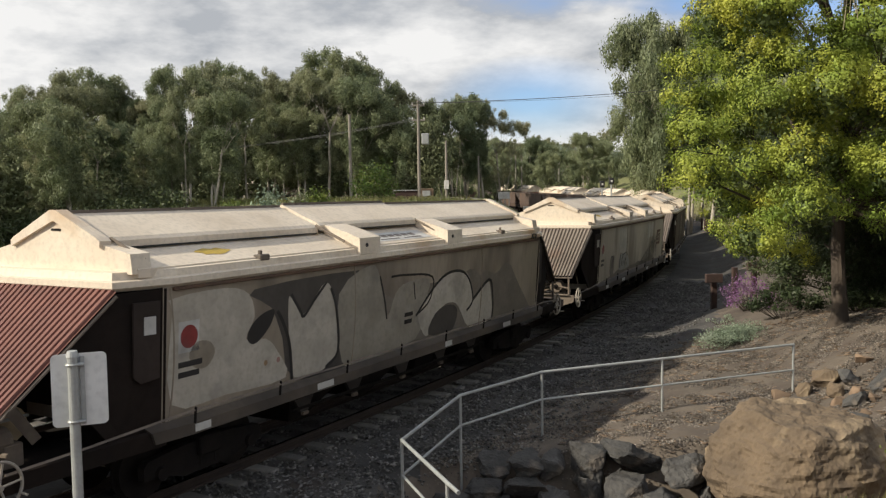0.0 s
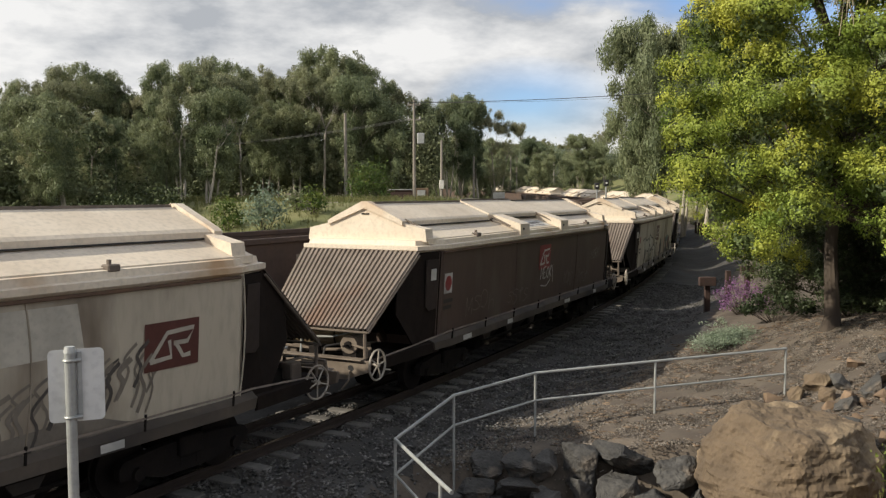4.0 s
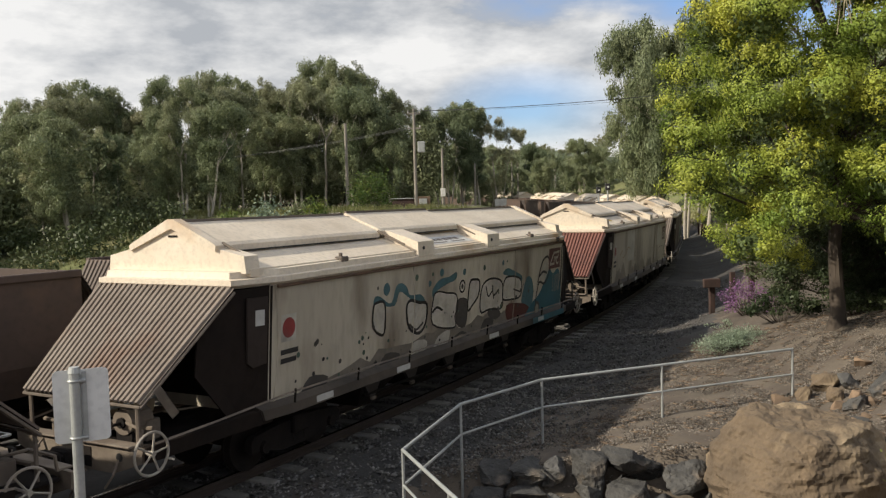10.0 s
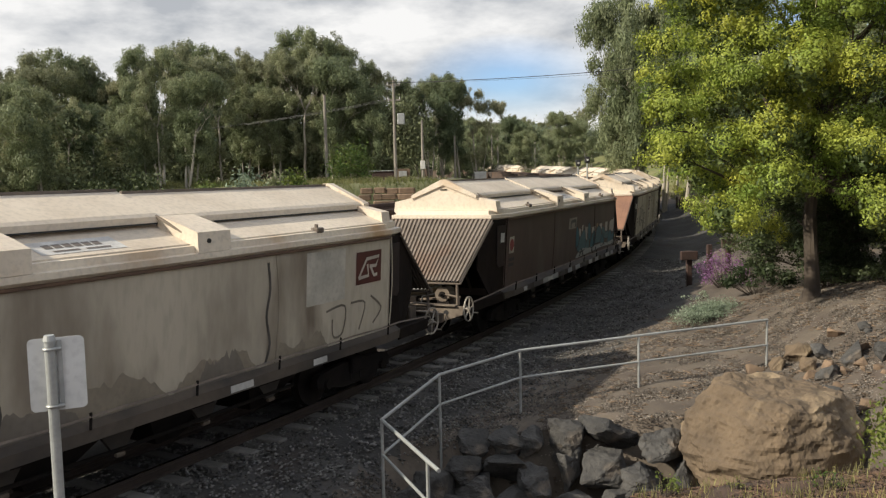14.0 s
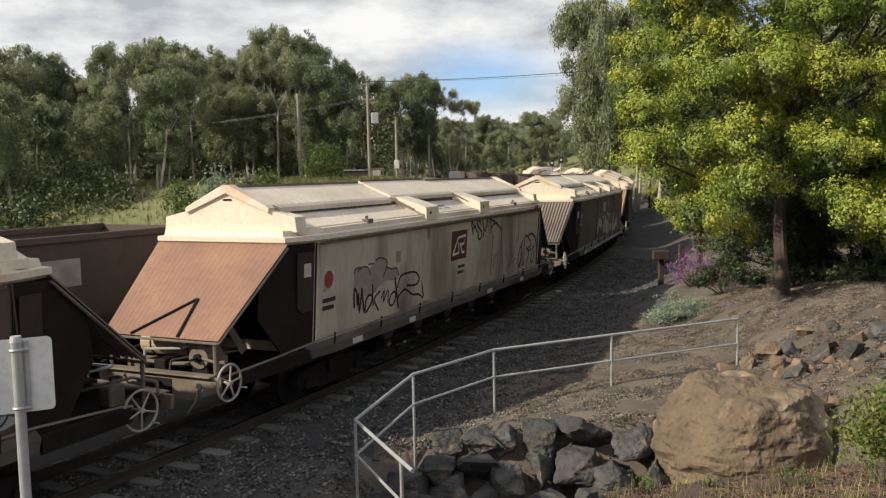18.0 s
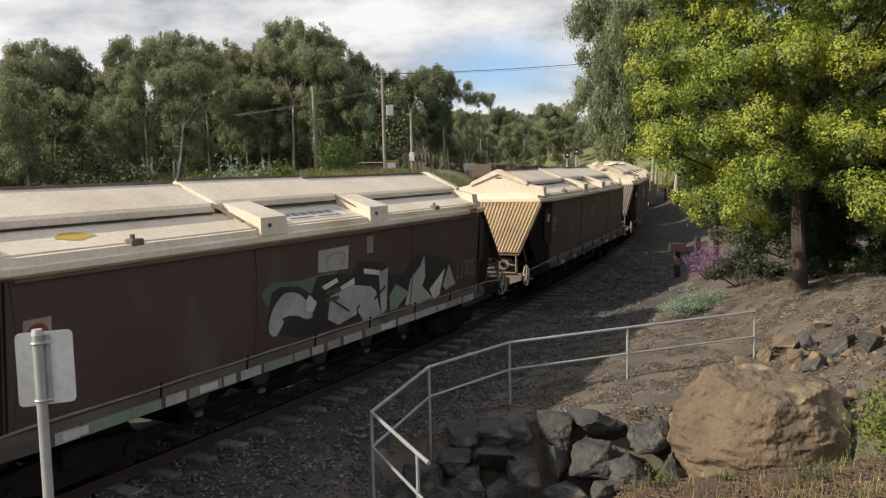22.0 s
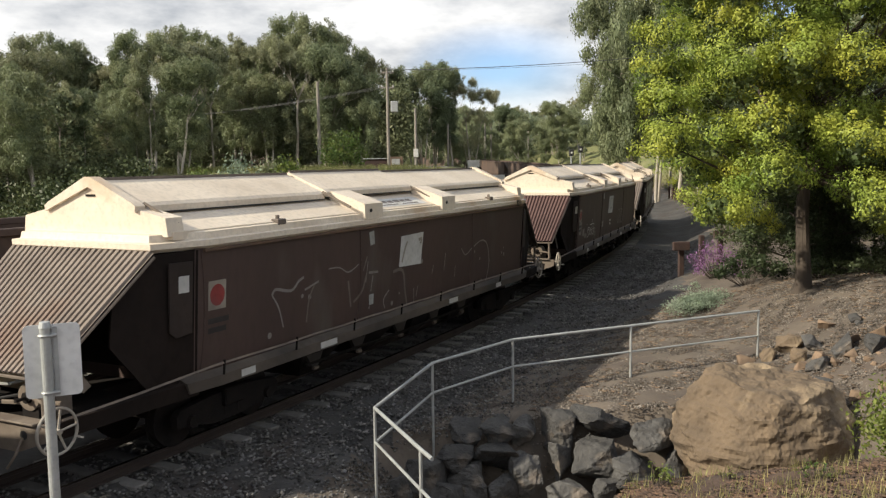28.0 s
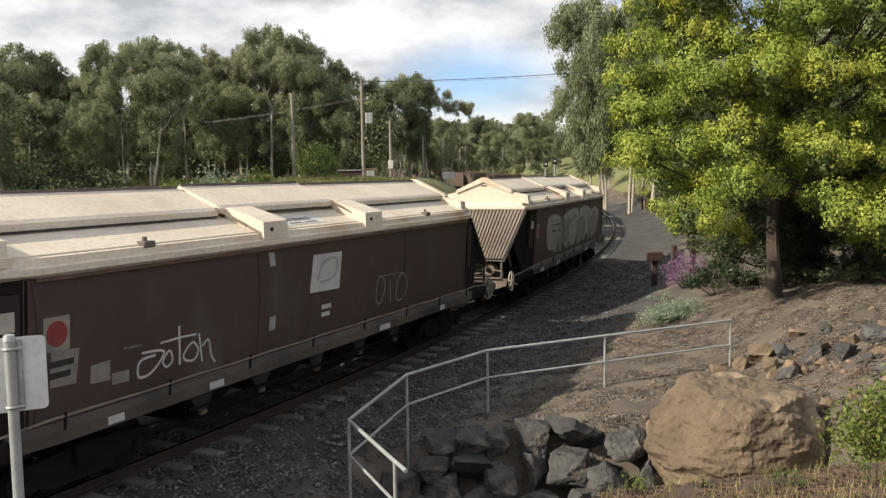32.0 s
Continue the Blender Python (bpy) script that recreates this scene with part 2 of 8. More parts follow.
STEP = 0.5
S0, S1 = -300.0, 420.0
line = {}
x, y = -1.15, 17.05
line[0] = (x, y)
for i in range(1, int(S1 / STEP) + 1):
    a = radians(heading((i - 0.5) * STEP))
    x, y = x + STEP * math.sin(a), y + STEP * math.cos(a)
    line[i] = (x, y)
x, y = line[0]
for i in range(-1, int(S0 / STEP) - 1, -1):
    a = radians(heading((i + 0.5) * STEP))
    x, y = x - STEP * math.sin(a), y - STEP * math.cos(a)
    line[i] = (x, y)


def on_line(s, left=0.0):
    """The point s metres along the nearer track's centre line, and left metres to its left."""
    i = math.floor(s / STEP)
    i = max(min(i, int(S1 / STEP) - 1), int(S0 / STEP))
    k = s / STEP - i
    (xa, ya), (xb, yb) = line[i], line[i + 1]
    a = radians(heading(s))
    return xa + k * (xb - xa) - left * math.cos(a), ya + k * (yb - ya) + left * math.sin(a)


IDS = np.arange(int(S0 / STEP), int(S1 / STEP) + 1)
LINE = np.array([line[i] for i in IDS])
HEAD = np.radians([heading(i * STEP) for i in IDS])


def along(px, py):
    """s and the offset to the left of points, by the nearer track."""
    p = np.stack([np.ravel(px), np.ravel(py)], 1)
    out = np.zeros((len(p), 2))
    for k in range(0, len(p), 4000):
        q = p[k:k + 4000, None] - LINE[None, ::2]
        j = np.argmin((q ** 2).sum(-1), 1) * 2
        d = p[k:k + 4000] - LINE[j]
        out[k:k + 4000, 0] = IDS[j] * STEP + d[:, 0] * np.sin(HEAD[j]) + d[:, 1] * np.cos(HEAD[j])
        out[k:k + 4000, 1] = -d[:, 0] * np.cos(HEAD[j]) + d[:, 1] * np.sin(HEAD[j])
    return out[:, 0], out[:, 1]


TRACK_GAP = 4.6


def climb(s):
    """The tracks' height: level past the fence, rising gently in the distance."""
    s = np.asarray(s, float)
    k = np.clip(s - 22, 0, 90)
    return 0.00016 * k * k + 0.0288 * np.clip(s - 112, 0, 120)


def smooth(v, a, b):
    k = np.clip((v - a) / (b - a), 0, 1)
    return k * k * (3 - 2 * k)


def ground_height(px, py):
    px, py = np.ravel(np.asarray(px, float)), np.ravel(np.asarray(py, float))
    s, l = along(px, py)
    far = np.hypot(px, py)
    z = np.full(len(px), -0.30)
    z = z + 0.085 * (1 - smooth(np.abs(l), 1.15, 1.9)) + 0.085 * (1 - smooth(np.abs(l - TRACK_GAP), 1.15, 1.9))
    # beyond the tracks: low to the left, a bank and a road terrace to the right
    terrace = 0.3 + 3.3 * smooth(s - 0.25 * l, 4, 24)
    z = z + (terrace + 0.28) * smooth(l, 7.6, 16) + 0.4 * smooth(far, 60, 120) * smooth(l, 10, 30)
    z = z + climb(s) * (1 - smooth(l, 8, 16))
    # the near side: a gentle slope up to the right
    right = smooth(-l, 2.6, 5.5) * (0.14 + 0.055 * np.clip(px, -4, 12))
    z = z + np.where(l < 0, right, 0)
    z = z + np.where(l < 0, 2.6 * smooth(-l, 8.5, 22) * smooth(py, 16, 26), 0)
    z = z + np.where(l < 0, 1.1 * smooth(px - 0.1 * py, 4.6, 8.5) * smooth(py, 8, 12) * (1 - smooth(py, 16, 26)), 0)
    z = z + np.where(l < -4, 2.4 * smooth(-l, 5, 12) * smooth(s, 38, 60), 0)
    # the hollow before the rock wall
    front = smooth(13.2 - 0.07 * px - py, 0, 0.35)
    z = np.where(l < -1.8, z - front * 1.25 * smooth(px, -1.0, 0.4) * (1 - smooth(px, 5.6, 6.6)), z)
    # the bank that the camera stands on, with a garden bed to its right
    bank = smooth(3.4 - py, 0, 2.2) * smooth(-l, 4.0, 7.5)
    z = z + bank * (2.45 - z)
    bed = smooth(7.25 - 0.03 * (px - 2.5) - py, 0, 0.35) * smooth(px - 0.2 * (py - 5), 0.55, 1.5) * (1 - bank)
    z = z + bed * (1.28 + 0.075 * px + 0.2 * (6 - py) - z)
    return z


def ticks(stops):
    out = []
    for (a, b, step) in stops:
        out += list(np.arange(a, b, step))
    return np.array(out + [stops[-1][1]])


gx = ticks([(-900, -200, 60), (-200, -40, 8), (-40, -12, 1.5), (-12, 16, 0.3), (16, 50, 1.5), (50, 200, 8), (200, 900, 60)])
gy = ticks([(-300, -20, 30), (-20, 2, 1.5), (2, 30, 0.3), (30, 80, 1.5), (80, 300, 8), (300, 1500, 80)])
GX, GY = np.meshgrid(gx, gy)
GZ = ground_height(GX, GY).reshape(GX.shape)
verts = np.stack([GX.ravel(), GY.ravel(), GZ.ravel()], 1)
jitter = np.random.RandomState(3).normal(0, 0.025, len(verts)) * (np.hypot(verts[:, 0], verts[:, 1]) < 45)
verts[:, 2] += jitter
w = len(gx)
ij = np.arange((len(gy) - 1) * w).reshape(-1, w)[:, :-1].ravel()
faces = np.stack([ij, ij + 1, ij + 1 + w, ij + w], 1)
ground_mesh = bpy.data.meshes.new("ground")
ground_mesh.from_pydata(verts.tolist(), [], faces.tolist())
ground_mesh.polygons.foreach_set("use_smooth", [True] * len(faces))
ground = tagged(new("ground", ground_mesh), "gravel, bare earth and dry grass falling to the tracks", "ground", kind="structure")
mid = (verts[faces[:, 0]] + verts[faces[:, 2]]) / 2
fs, fl = along(mid[:, 0], mid[:, 1])
M["grass_ground"] = material("grass_ground", (0.13, 0.145, 0.05), (0.19, 0.18, 0.08), rough=1.0, scale=0.4, fine=9, bump=0.8, bump_scale=9)
M["road"] = material("pale_gravel", (0.30, 0.265, 0.21), (0.23, 0.20, 0.16), rough=0.98, scale=0.25, fine=10, bump=0.3)
M["mulch"] = material("mulch", (0.10, 0.06, 0.039), (0.06, 0.038, 0.027), rough=1.0, scale=3, fine=25, bump=1.0, bump_scale=22)
for m in ("ballast", "dirt", "grass_ground", "road", "mulch"):
    ground_mesh.materials.append(M[m])
wob = np.array([noise.noise((a * 0.35, b * 0.35, 0)) for a, b in mid[:, :2]])
kind = np.where(np.abs(fl - 2.3) < 5.2 + 0.5 * wob, 0, 1)
kind = np.where((fl < 0) & (fl > -4.6 - 1.2 * wob) & (fs > 2), 0, kind)
kind = np.where((fl > 8.5), 2, kind)
kind = np.where((fl > 17 + 3 * wob) & (fl < 60) & (fs > 14) & (np.degrees(np.arctan2(mid[:, 0], mid[:, 1])) > -8.5), 3, kind)
kind = np.where((fl < -7) & (fs > 34), 2, kind)
kind = np.where((fl < -30), 2, kind)
kind = np.where((mid[:, 1] < 7.4) & (mid[:, 2] > 0.5) & (fl < -3), 4, kind)
ground_mesh.polygons.foreach_set("material_index", kind.astype(int).tolist())


def part(name, bm, mat, parent, label="", smooth_faces=False):
    """Links a bmesh as one mesh object under a thing or a part."""
    me = bpy.data.meshes.new(name)
    bm.to_mesh(me)
    bm.free()
    for m in (mat if isinstance(mat, (list, tuple)) else [mat]):
        me.materials.append(m)
    if smooth_faces:
        me.polygons.foreach_set("use_smooth", [True] * len(me.polygons))
    ob = new(name, me)
    if parent:
        ob.parent = parent
    if label:
        tagged(ob, label)
    return ob


def quick_mesh(name, v, f):
    """A mesh from arrays of corners and of faces that all have as many corners."""
    me = bpy.data.meshes.new(name)
    me.vertices.add(len(v))
    me.vertices.foreach_set("co", np.ascontiguousarray(v, dtype=np.float32).ravel())
    me.loops.add(f.size)
    me.loops.foreach_set("vertex_index", np.ascontiguousarray(f, dtype=np.int32).ravel())
    me.polygons.add(len(f))
    me.polygons.foreach_set("loop_start", np.arange(0, f.size, f.shape[1], dtype=np.int32))
    me.update(calc_edges=True)
    return me


def shared(name, me, parent, m=None):
    ob = new(name, me)
    ob.parent = parent
    if m is not None:
        ob.matrix_basis = m
    return ob


def thing(name, label, category, group="", kind=""):
    return tagged(new(name), label, category, group, kind)


def box(bm, x0, x1, y0, y1, z0, z1, bevel=0.0, m=None):
    r = bmesh.ops.create_cube(bm, size=1, matrix=Matrix.Translation(((x0 + x1) / 2, (y0 + y1) / 2, (z0 + z1) / 2)) @ Matrix.Diagonal((x1 - x0, y1 - y0, z1 - z0, 1)))
    vs = r["verts"]
    if bevel:
        es = list({e for v in vs for e in v.link_edges})
        g = bmesh.ops.bevel(bm, geom=es, offset=bevel, segments=1, affect="EDGES")
        vs = list({v for f in g["faces"] for v in f.verts} | {v for v in vs if v.is_valid})
    if m is not None:
        bmesh.ops.transform(bm, matrix=m, verts=vs)
    return bm


def rod(bm, a, b, r, sides=8, r2=None):
    a, b = Vector(a), Vector(b)
    d = b - a
    m = Matrix.Translation((a + b) / 2) @ d.to_track_quat("Z", "Y").to_matrix().to_4x4()
    bmesh.ops.create_cone(bm, cap_ends=True, segments=sides, radius1=r, radius2=r if r2 is None else r2, depth=d.length, matrix=m)
    return bm


def pipe(bm, pts, r, sides=6):
    for a, b in zip(pts, pts[1:]):
        rod(bm, a, b, r, sides)
    return bm


def ring(bm, r, thick, m, seg=24, sides=6):
    prev = []
    loops = []
    for i in range(seg):
        a = 2 * math.pi * i / seg
        loop = []
        for j in range(sides):
            b = 2 * math.pi * j / sides
            q = r + thick * math.cos(b)
            loop.append(bm.verts.new(m @ Vector((q * math.cos(a), q * math.sin(a), thick * math.sin(b)))))
        loops.append(loop)
    for i in range(seg):
        p, q = loops[i], loops[(i + 1) % seg]
        for j in range(sides):
            bm.faces.new((p[j], q[j], q[(j + 1) % sides], p[(j + 1) % sides]))
    return bm


def prism(bm, outline, y0, y1):
    """An outline of (x, z) drawn out from y0 to y1."""
    a = [bm.verts.new((x, y0, z)) for x, z in outline]
    b = [bm.verts.new((x, y1, z)) for x, z in outline]
    n = len(outline)
    bm.faces.new(a)
    bm.faces.new(b[::-1])
    for i in range(n):
        bm.faces.new((a[i], b[i], b[(i + 1) % n], a[(i + 1) % n]))
    bmesh.ops.recalc_face_normals(bm, faces=bm.faces)
    return bm


def strip(offsets_z, left, s_from, s_to, step):
    """A long bar along the track: cross-section of (left, z) swept from s_from to s_to."""
    bm = bmesh.new()
    last = None
    for s in np.arange(s_from, s_to + 0.01, step):
        loop = []
        for o, z in offsets_z:
            px, py = on_line(s, left + o)
            loop.append(bm.verts.new((px, py, z + float(climb(s)))))
        if last:
            k = len(loop)
            for i in range(k):
                bm.faces.new((last[i], loop[i], loop[(i + 1) % k], last[(i + 1) % k]))
        last = loop
    bmesh.ops.recalc_face_normals(bm, faces=bm.faces)
    return bm


for left in (0.02, TRACK_GAP):
    track = thing("railway_track", "narrow-gauge railway track on dark crushed-stone ballast", "railway track", "railway tracks", "structure")
    for side in (-0.535, 0.535):
        r = part("rail", strip([(-0.06, -0.15), (-0.055, -0.13), (-0.012, -0.11), (-0.012, -0.045), (-0.034, -0.03), (-0.034, 0), (0.034, 0), (0.034, -0.03), (0.012, -0.045), (0.012, -0.11), (0.055, -0.13), (0.06, -0.15)], left + side, -30, 170, 1.0), M["rail"], track)
        part("rail_head", strip([(-0.03, -0.002), (-0.03, 0.004), (0.03, 0.004), (0.03, -0.002)], left + side, -30, 170, 1.0), M["rail_top"], r, "rail head polished by wheels")
    bmk = bmesh.new()
    box(bmk, -1.05, 1.05, -0.11, 0.11, -0.29, -0.155, 0.015)
    me = bpy.data.meshes.new("sleeper")
    bmk.to_mesh(me)
    bmk.free()
    me.materials.append(M["sleeper"])
    for i in range(110):
        s = -14 + i * 0.68
        px, py = on_line(s, left)
        shared("sleeper", me, track, pose(px, py, float(climb(s)), 0, 0, -heading(s) + random.uniform(-1, 1)))

# ---- the grain hoppers on the nearer track ----
PITCH = 17.6          # from coupling to coupling
HALF = 6.9           # half of the roof's length
PAINTS = {
    "brown": material("brown_body", (0.092, 0.060, 0.047), (0.070, 0.046, 0.036), rough=0.6, scale=0.6, fine=10, bump=0.04, stain=(0.105, 0.085, 0.068), stain_at=0.56, stretch=(1, 1, 0.35)),
    "dark_brown": material("dark_brown_body", (0.070, 0.042, 0.034), (0.053, 0.032, 0.027), rough=0.6, scale=0.6, fine=10, bump=0.04, stain=(0.09, 0.074, 0.06), stain_at=0.58, stretch=(1, 1, 0.35)),
    "pale": material("pale_grey_body", (0.50, 0.445, 0.35), (0.38, 0.335, 0.265), rough=0.55, scale=0.5, fine=9, bump=0.05, stain=(0.17, 0.135, 0.10), stain_scale=0.9, stain_at=0.53, stretch=(1, 1, 0.28)),
    "beige": material("beige_body", (0.34, 0.285, 0.22), (0.25, 0.21, 0.16), rough=0.6, scale=0.6, fine=9, bump=0.05, stain=(0.13, 0.105, 0.083), stain_scale=0.8, stain_at=0.50, stretch=(1, 1, 0.3)),
}
HOODS = {
    "maroon": material("corrugated_maroon", (0.105, 0.055, 0.047), (0.075, 0.04, 0.035), rough=0.75, scale=1.2, fine=10, bump=0.06),
    "grey": material("corrugated_grey", (0.20, 0.165, 0.135), (0.14, 0.11, 0.088), rough=0.7, scale=1.2, fine=10, bump=0.06, stain=(0.16, 0.10, 0.07), stain_at=0.55),
    "rust": material("corrugated_rust", (0.185, 0.075, 0.056), (0.135, 0.056, 0.044), rough=0.75, scale=1.2, fine=10, bump=0.06),
    "sheet": material("plain_rust_sheet", (0.27, 0.145, 0.09), (0.20, 0.105, 0.07), rough=0.75, scale=1.0, fine=9, bump=0.05, stain=(0.22, 0.115, 0.08), stain_at=0.55),
    "tan": material("corrugated_tan", (0.40, 0.29, 0.165), (0.29, 0.20, 0.12), rough=0.7, scale=1.2, fine=10, bump=0.06),
    "brown": material("corrugated_brown", (0.135, 0.105, 0.085), (0.10, 0.075, 0.06), rough=0.75, scale=1.2, fine=10, bump=0.06),
}


M["dusty_cream"] = material("dusty_cream", (0.19, 0.155, 0.12), (0.12, 0.092, 0.07), rough=0.75, scale=3, fine=14, bump=0.08, stain=(0.11, 0.085, 0.065), stain_scale=2.5, stain_at=0.52)
M["tank_cream"] = material("tank_cream", (0.48, 0.38, 0.24), (0.36, 0.28, 0.18), rough=0.6, scale=2, fine=12, bump=0.05, stain=(0.15, 0.11, 0.08), stain_at=0.58)
M["rust_lip"] = material("rust_lip", (0.13, 0.075, 0.045), (0.085, 0.055, 0.038), rough=0.8, scale=2, fine=12, bump=0.1)
M["sill_pipe"] = material("dirty_pipe", (0.17, 0.135, 0.105), (0.10, 0.08, 0.065), rough=0.75, scale=3, fine=14, bump=0.08)
# Brown taken near black to hold the shade under the hoods.
M["end_shade_brown"] = material("end_shade_brown", (0.020, 0.0145, 0.012), (0.014, 0.011, 0.0095), rough=0.9, scale=1.5, fine=10, bump=0.06, sheen=0.12)
# Grime colour darkened further for the shade below the wagon.
M["chute_grime_shade"] = material("chute_grime_shade", (0.050, 0.042, 0.036), (0.030, 0.026, 0.023), rough=0.85, scale=2, fine=12, bump=0.1)
M["dark_plate"] = material("dark_plate", (0.042, 0.031, 0.026), (0.030, 0.023, 0.020), sheen=0.2, rough=0.75, scale=2, fine=12, bump=0.03)


def loft(bm, rings, closed=True, caps=False):
    loops = [[bm.verts.new(p) for p in r] for r in rings]
    for a, b in zip(loops, loops[1:]):
        n = len(a)
        for i in range(n if closed else n - 1):
            bm.faces.new((a[i], b[i], b[(i + 1) % n], a[(i + 1) % n]))
    if caps:
        bm.faces.new(loops[0])
        bm.faces.new(loops[-1][::-1])
    bmesh.ops.recalc_face_normals(bm, faces=bm.faces)
    return bm


def corrugated(bm, top, bottom, n, depth):
    """A sheet of ridges between two edges given by their end points, 6 mm thick."""
    (a, b), (c, d) = [[Vector(p) for p in e] for e in (top, bottom)]
    across, down = (b - a).normalized(), ((c + d) / 2 - (a + b) / 2).normalized()
    out = across.cross(down).normalized()
    if out.z < 0:
        out = -out
    up, low = [], []
    for i in range(n * 4 + 1):
        k = (i // 4 + (0, 0.10, 0.62, 0.72)[i % 4]) / n
        h = (0, 1, 1, 0)[i % 4] * depth
        up.append((a.lerp(b, k) + out * h, a.lerp(b, k) + out * (h - 0.006)))
        low.append((c.lerp(d, k) + out * h, c.lerp(d, k) + out * (h - 0.006)))
    for side in (0, 1):
        r1, r2 = [bm.verts.new(p[side]) for p in up], [bm.verts.new(p[side]) for p in low]
        for i in range(len(r1) - 1):
            q = (r1[i], r1[i + 1], r2[i + 1], r2[i])
            bm.faces.new(q if side else q[::-1])
    return bm


def hand_wheel(parent, m):
    bm = bmesh.new()
    ring(bm, 0.27, 0.018, Matrix(), 28)
    for i in range(5):
        a = 2 * math.pi * i / 5
        rod(bm, (0, 0, 0.01), (0.27 * math.cos(a), 0.27 * math.sin(a), 0), 0.014, 5)
    rod(bm, (0, 0, -0.05), (0, 0, 0.04), 0.035, 10)
    rod(bm, (0, 0, -0.25), (0, 0, 0.02), 0.018, 8)
    rod(bm, (0.2, 0.17, 0), (0.2, 0.17, 0.12), 0.014, 6)
    bmesh.ops.transform(bm, matrix=m, verts=bm.verts)
    return part("brake_wheel", bm, M["wheel_paint"], parent, "pale handbrake wheel with five spokes")


def side_x(z):
    """Half the body's width at a height."""
    return 1.24 + 0.12 * (z - 0.98) / 1.88


def wagon_prototype(paint, hood_front, hood_back, label, both_wheels=True):
    w = thing("grain_hopper", label, "railway wagon", "grain hoppers of the passing train")
    body_mat = PAINTS[paint]
    # body shell
    bm = bmesh.new()
    zs = [0.98, 1.15, 1.5, 1.9, 2.4, 2.86]
    outline = [(-side_x(z), z) for z in zs] + [(side_x(z), z) for z in reversed(zs)]
    e = HALF - 0.62
    loft(bm, [[(x * 0.985, -e, z) for x, z in outline], [(x, -e + 0.12, z) for x, z in outline], [(x, e - 0.12, z) for x, z in outline], [(x * 0.985, e, z) for x, z in outline]], caps=True)
    body = part("body", bm, body_mat, w)
    # curved welded seams that stand a little proud
    for sx in (-1, 1):
        for ys in (-e + 0.07, -2.2, 2.6, e - 0.07):
            bm = bmesh.new()
            pts = [(sx * (side_x(z) + 0.004), ys + 0.1 * math.sin((z - 1) * 1.6), z) for z in np.linspace(1.02, 2.84, 9)]
            pipe(bm, pts, 0.012, 5)
            part("seam", bm, body_mat, body)
    # roof: fascia, hip ends, slopes
    bm = bmesh.new()

    def octagon(hx, hy, ch, z):
        cy = ch * 3.6
        return [(-hx + ch, -hy, z), (hx - ch, -hy, z), (hx, -hy + cy, z), (hx, hy - cy, z), (hx - ch, hy, z), (-hx + ch, hy, z), (-hx, hy - cy, z), (-hx, -hy + cy, z)]

    loft(bm, [octagon(1.36, HALF - 0.04, 0.22, 2.84), octagon(1.42, HALF + 0.02, 0.22, 2.89), octagon(1.42, HALF + 0.02, 0.22, 2.97), octagon(1.34, HALF - 0.05, 0.22, 2.985), octagon(1.33, HALF - 0.07, 0.22, 3.08), octagon(1.27, HALF - 0.14, 0.22, 3.09)], caps=True)
    roof = part("roof", bm, M["cream"], w, "cream painted steel roof with rusty stains")
    bm = bmesh.new()
    y0 = HALF - 0.30
    prism(bm, [(-1.26, 3.0), (-1.26, 3.11), (-0.66, 3.36), (0, 3.66), (0.66, 3.36), (1.26, 3.11), (1.26, 3.0)], -y0 + 0.02, y0 - 0.02)
    part("roof_slope", bm, M["cream_grey"], roof)
    for sy in (-1, 1):
        y0 = HALF - (0.30 if sy < 0 else 0.52)
        bm = bmesh.new()
        prism(bm, [(-1.25, 3.05), (-1.22, 3.31), (-0.74, 3.43), (0, 3.74), (0.74, 3.43), (1.22, 3.31), (1.25, 3.05)], sy * (y0 + 0.06), sy * (y0 - 0.24))
        gable = part("roof_end", bm, M["cream"], roof, "cream gable end of the roof")
        bm = bmesh.new()
        prism(bm, [(-0.78, 3.385), (0, 3.735), (0.78, 3.385), (0.79, 3.47), (0.72, 3.52), (0.05, 3.88), (-0.05, 3.88), (-0.72, 3.52), (-0.79, 3.47)], sy * (y0 + 0.11), sy * (y0 - 0.07))
        part("ridge_cap", bm, M["cream"], gable)
        bm = bmesh.new()
        box(bm, -0.08, 0.08, sy * (y0 + 0.06) - 0.012, sy * (y0 + 0.06) + 0.012, 3.60, 3.63)
        part("vent", bm, M["under"], gable)
    y0 = HALF - 0.30
    # long hatch lids along the ridge, three a side
    for a, b, lift in ((-y0 + 0.1, -2.25, 0.0), (-2.2, 1.0, 0.035), (1.05, y0 - 0.32, 0.0)):
        bm = bmesh.new()
        z = lift
        prism(bm, [(-0.74, 3.37 + z), (-0.74, 3.46 + z), (-0.68, 3.51 + z), (0, 3.835 + z), (0.68, 3.51 + z), (0.74, 3.46 + z), (0.74, 3.37 + z), (0, 3.68 + z)], a, b)
        lid = part("hatch_lid", bm, M["cream_grey"], roof, "long dusty hatch lid")
        bm = bmesh.new()
        prism(bm, [(-0.025, 3.82 + z), (-0.02, 3.868 + z), (0.02, 3.868 + z), (0.025, 3.82 + z)], a + 0.02, b - 0.02)
        part("ridge_strip", bm, M["sill_pipe"], lid, "dark strip along the ridge")
        bm = bmesh.new()
        box(bm, 0.735, 0.75, a + 0.03, b - 0.03, 3.35 + z, 3.372 + z)
        box(bm, -0.75, -0.735, a + 0.03, b - 0.03, 3.35 + z, 3.372 + z)
        part("seal", bm, M["black"], lid)
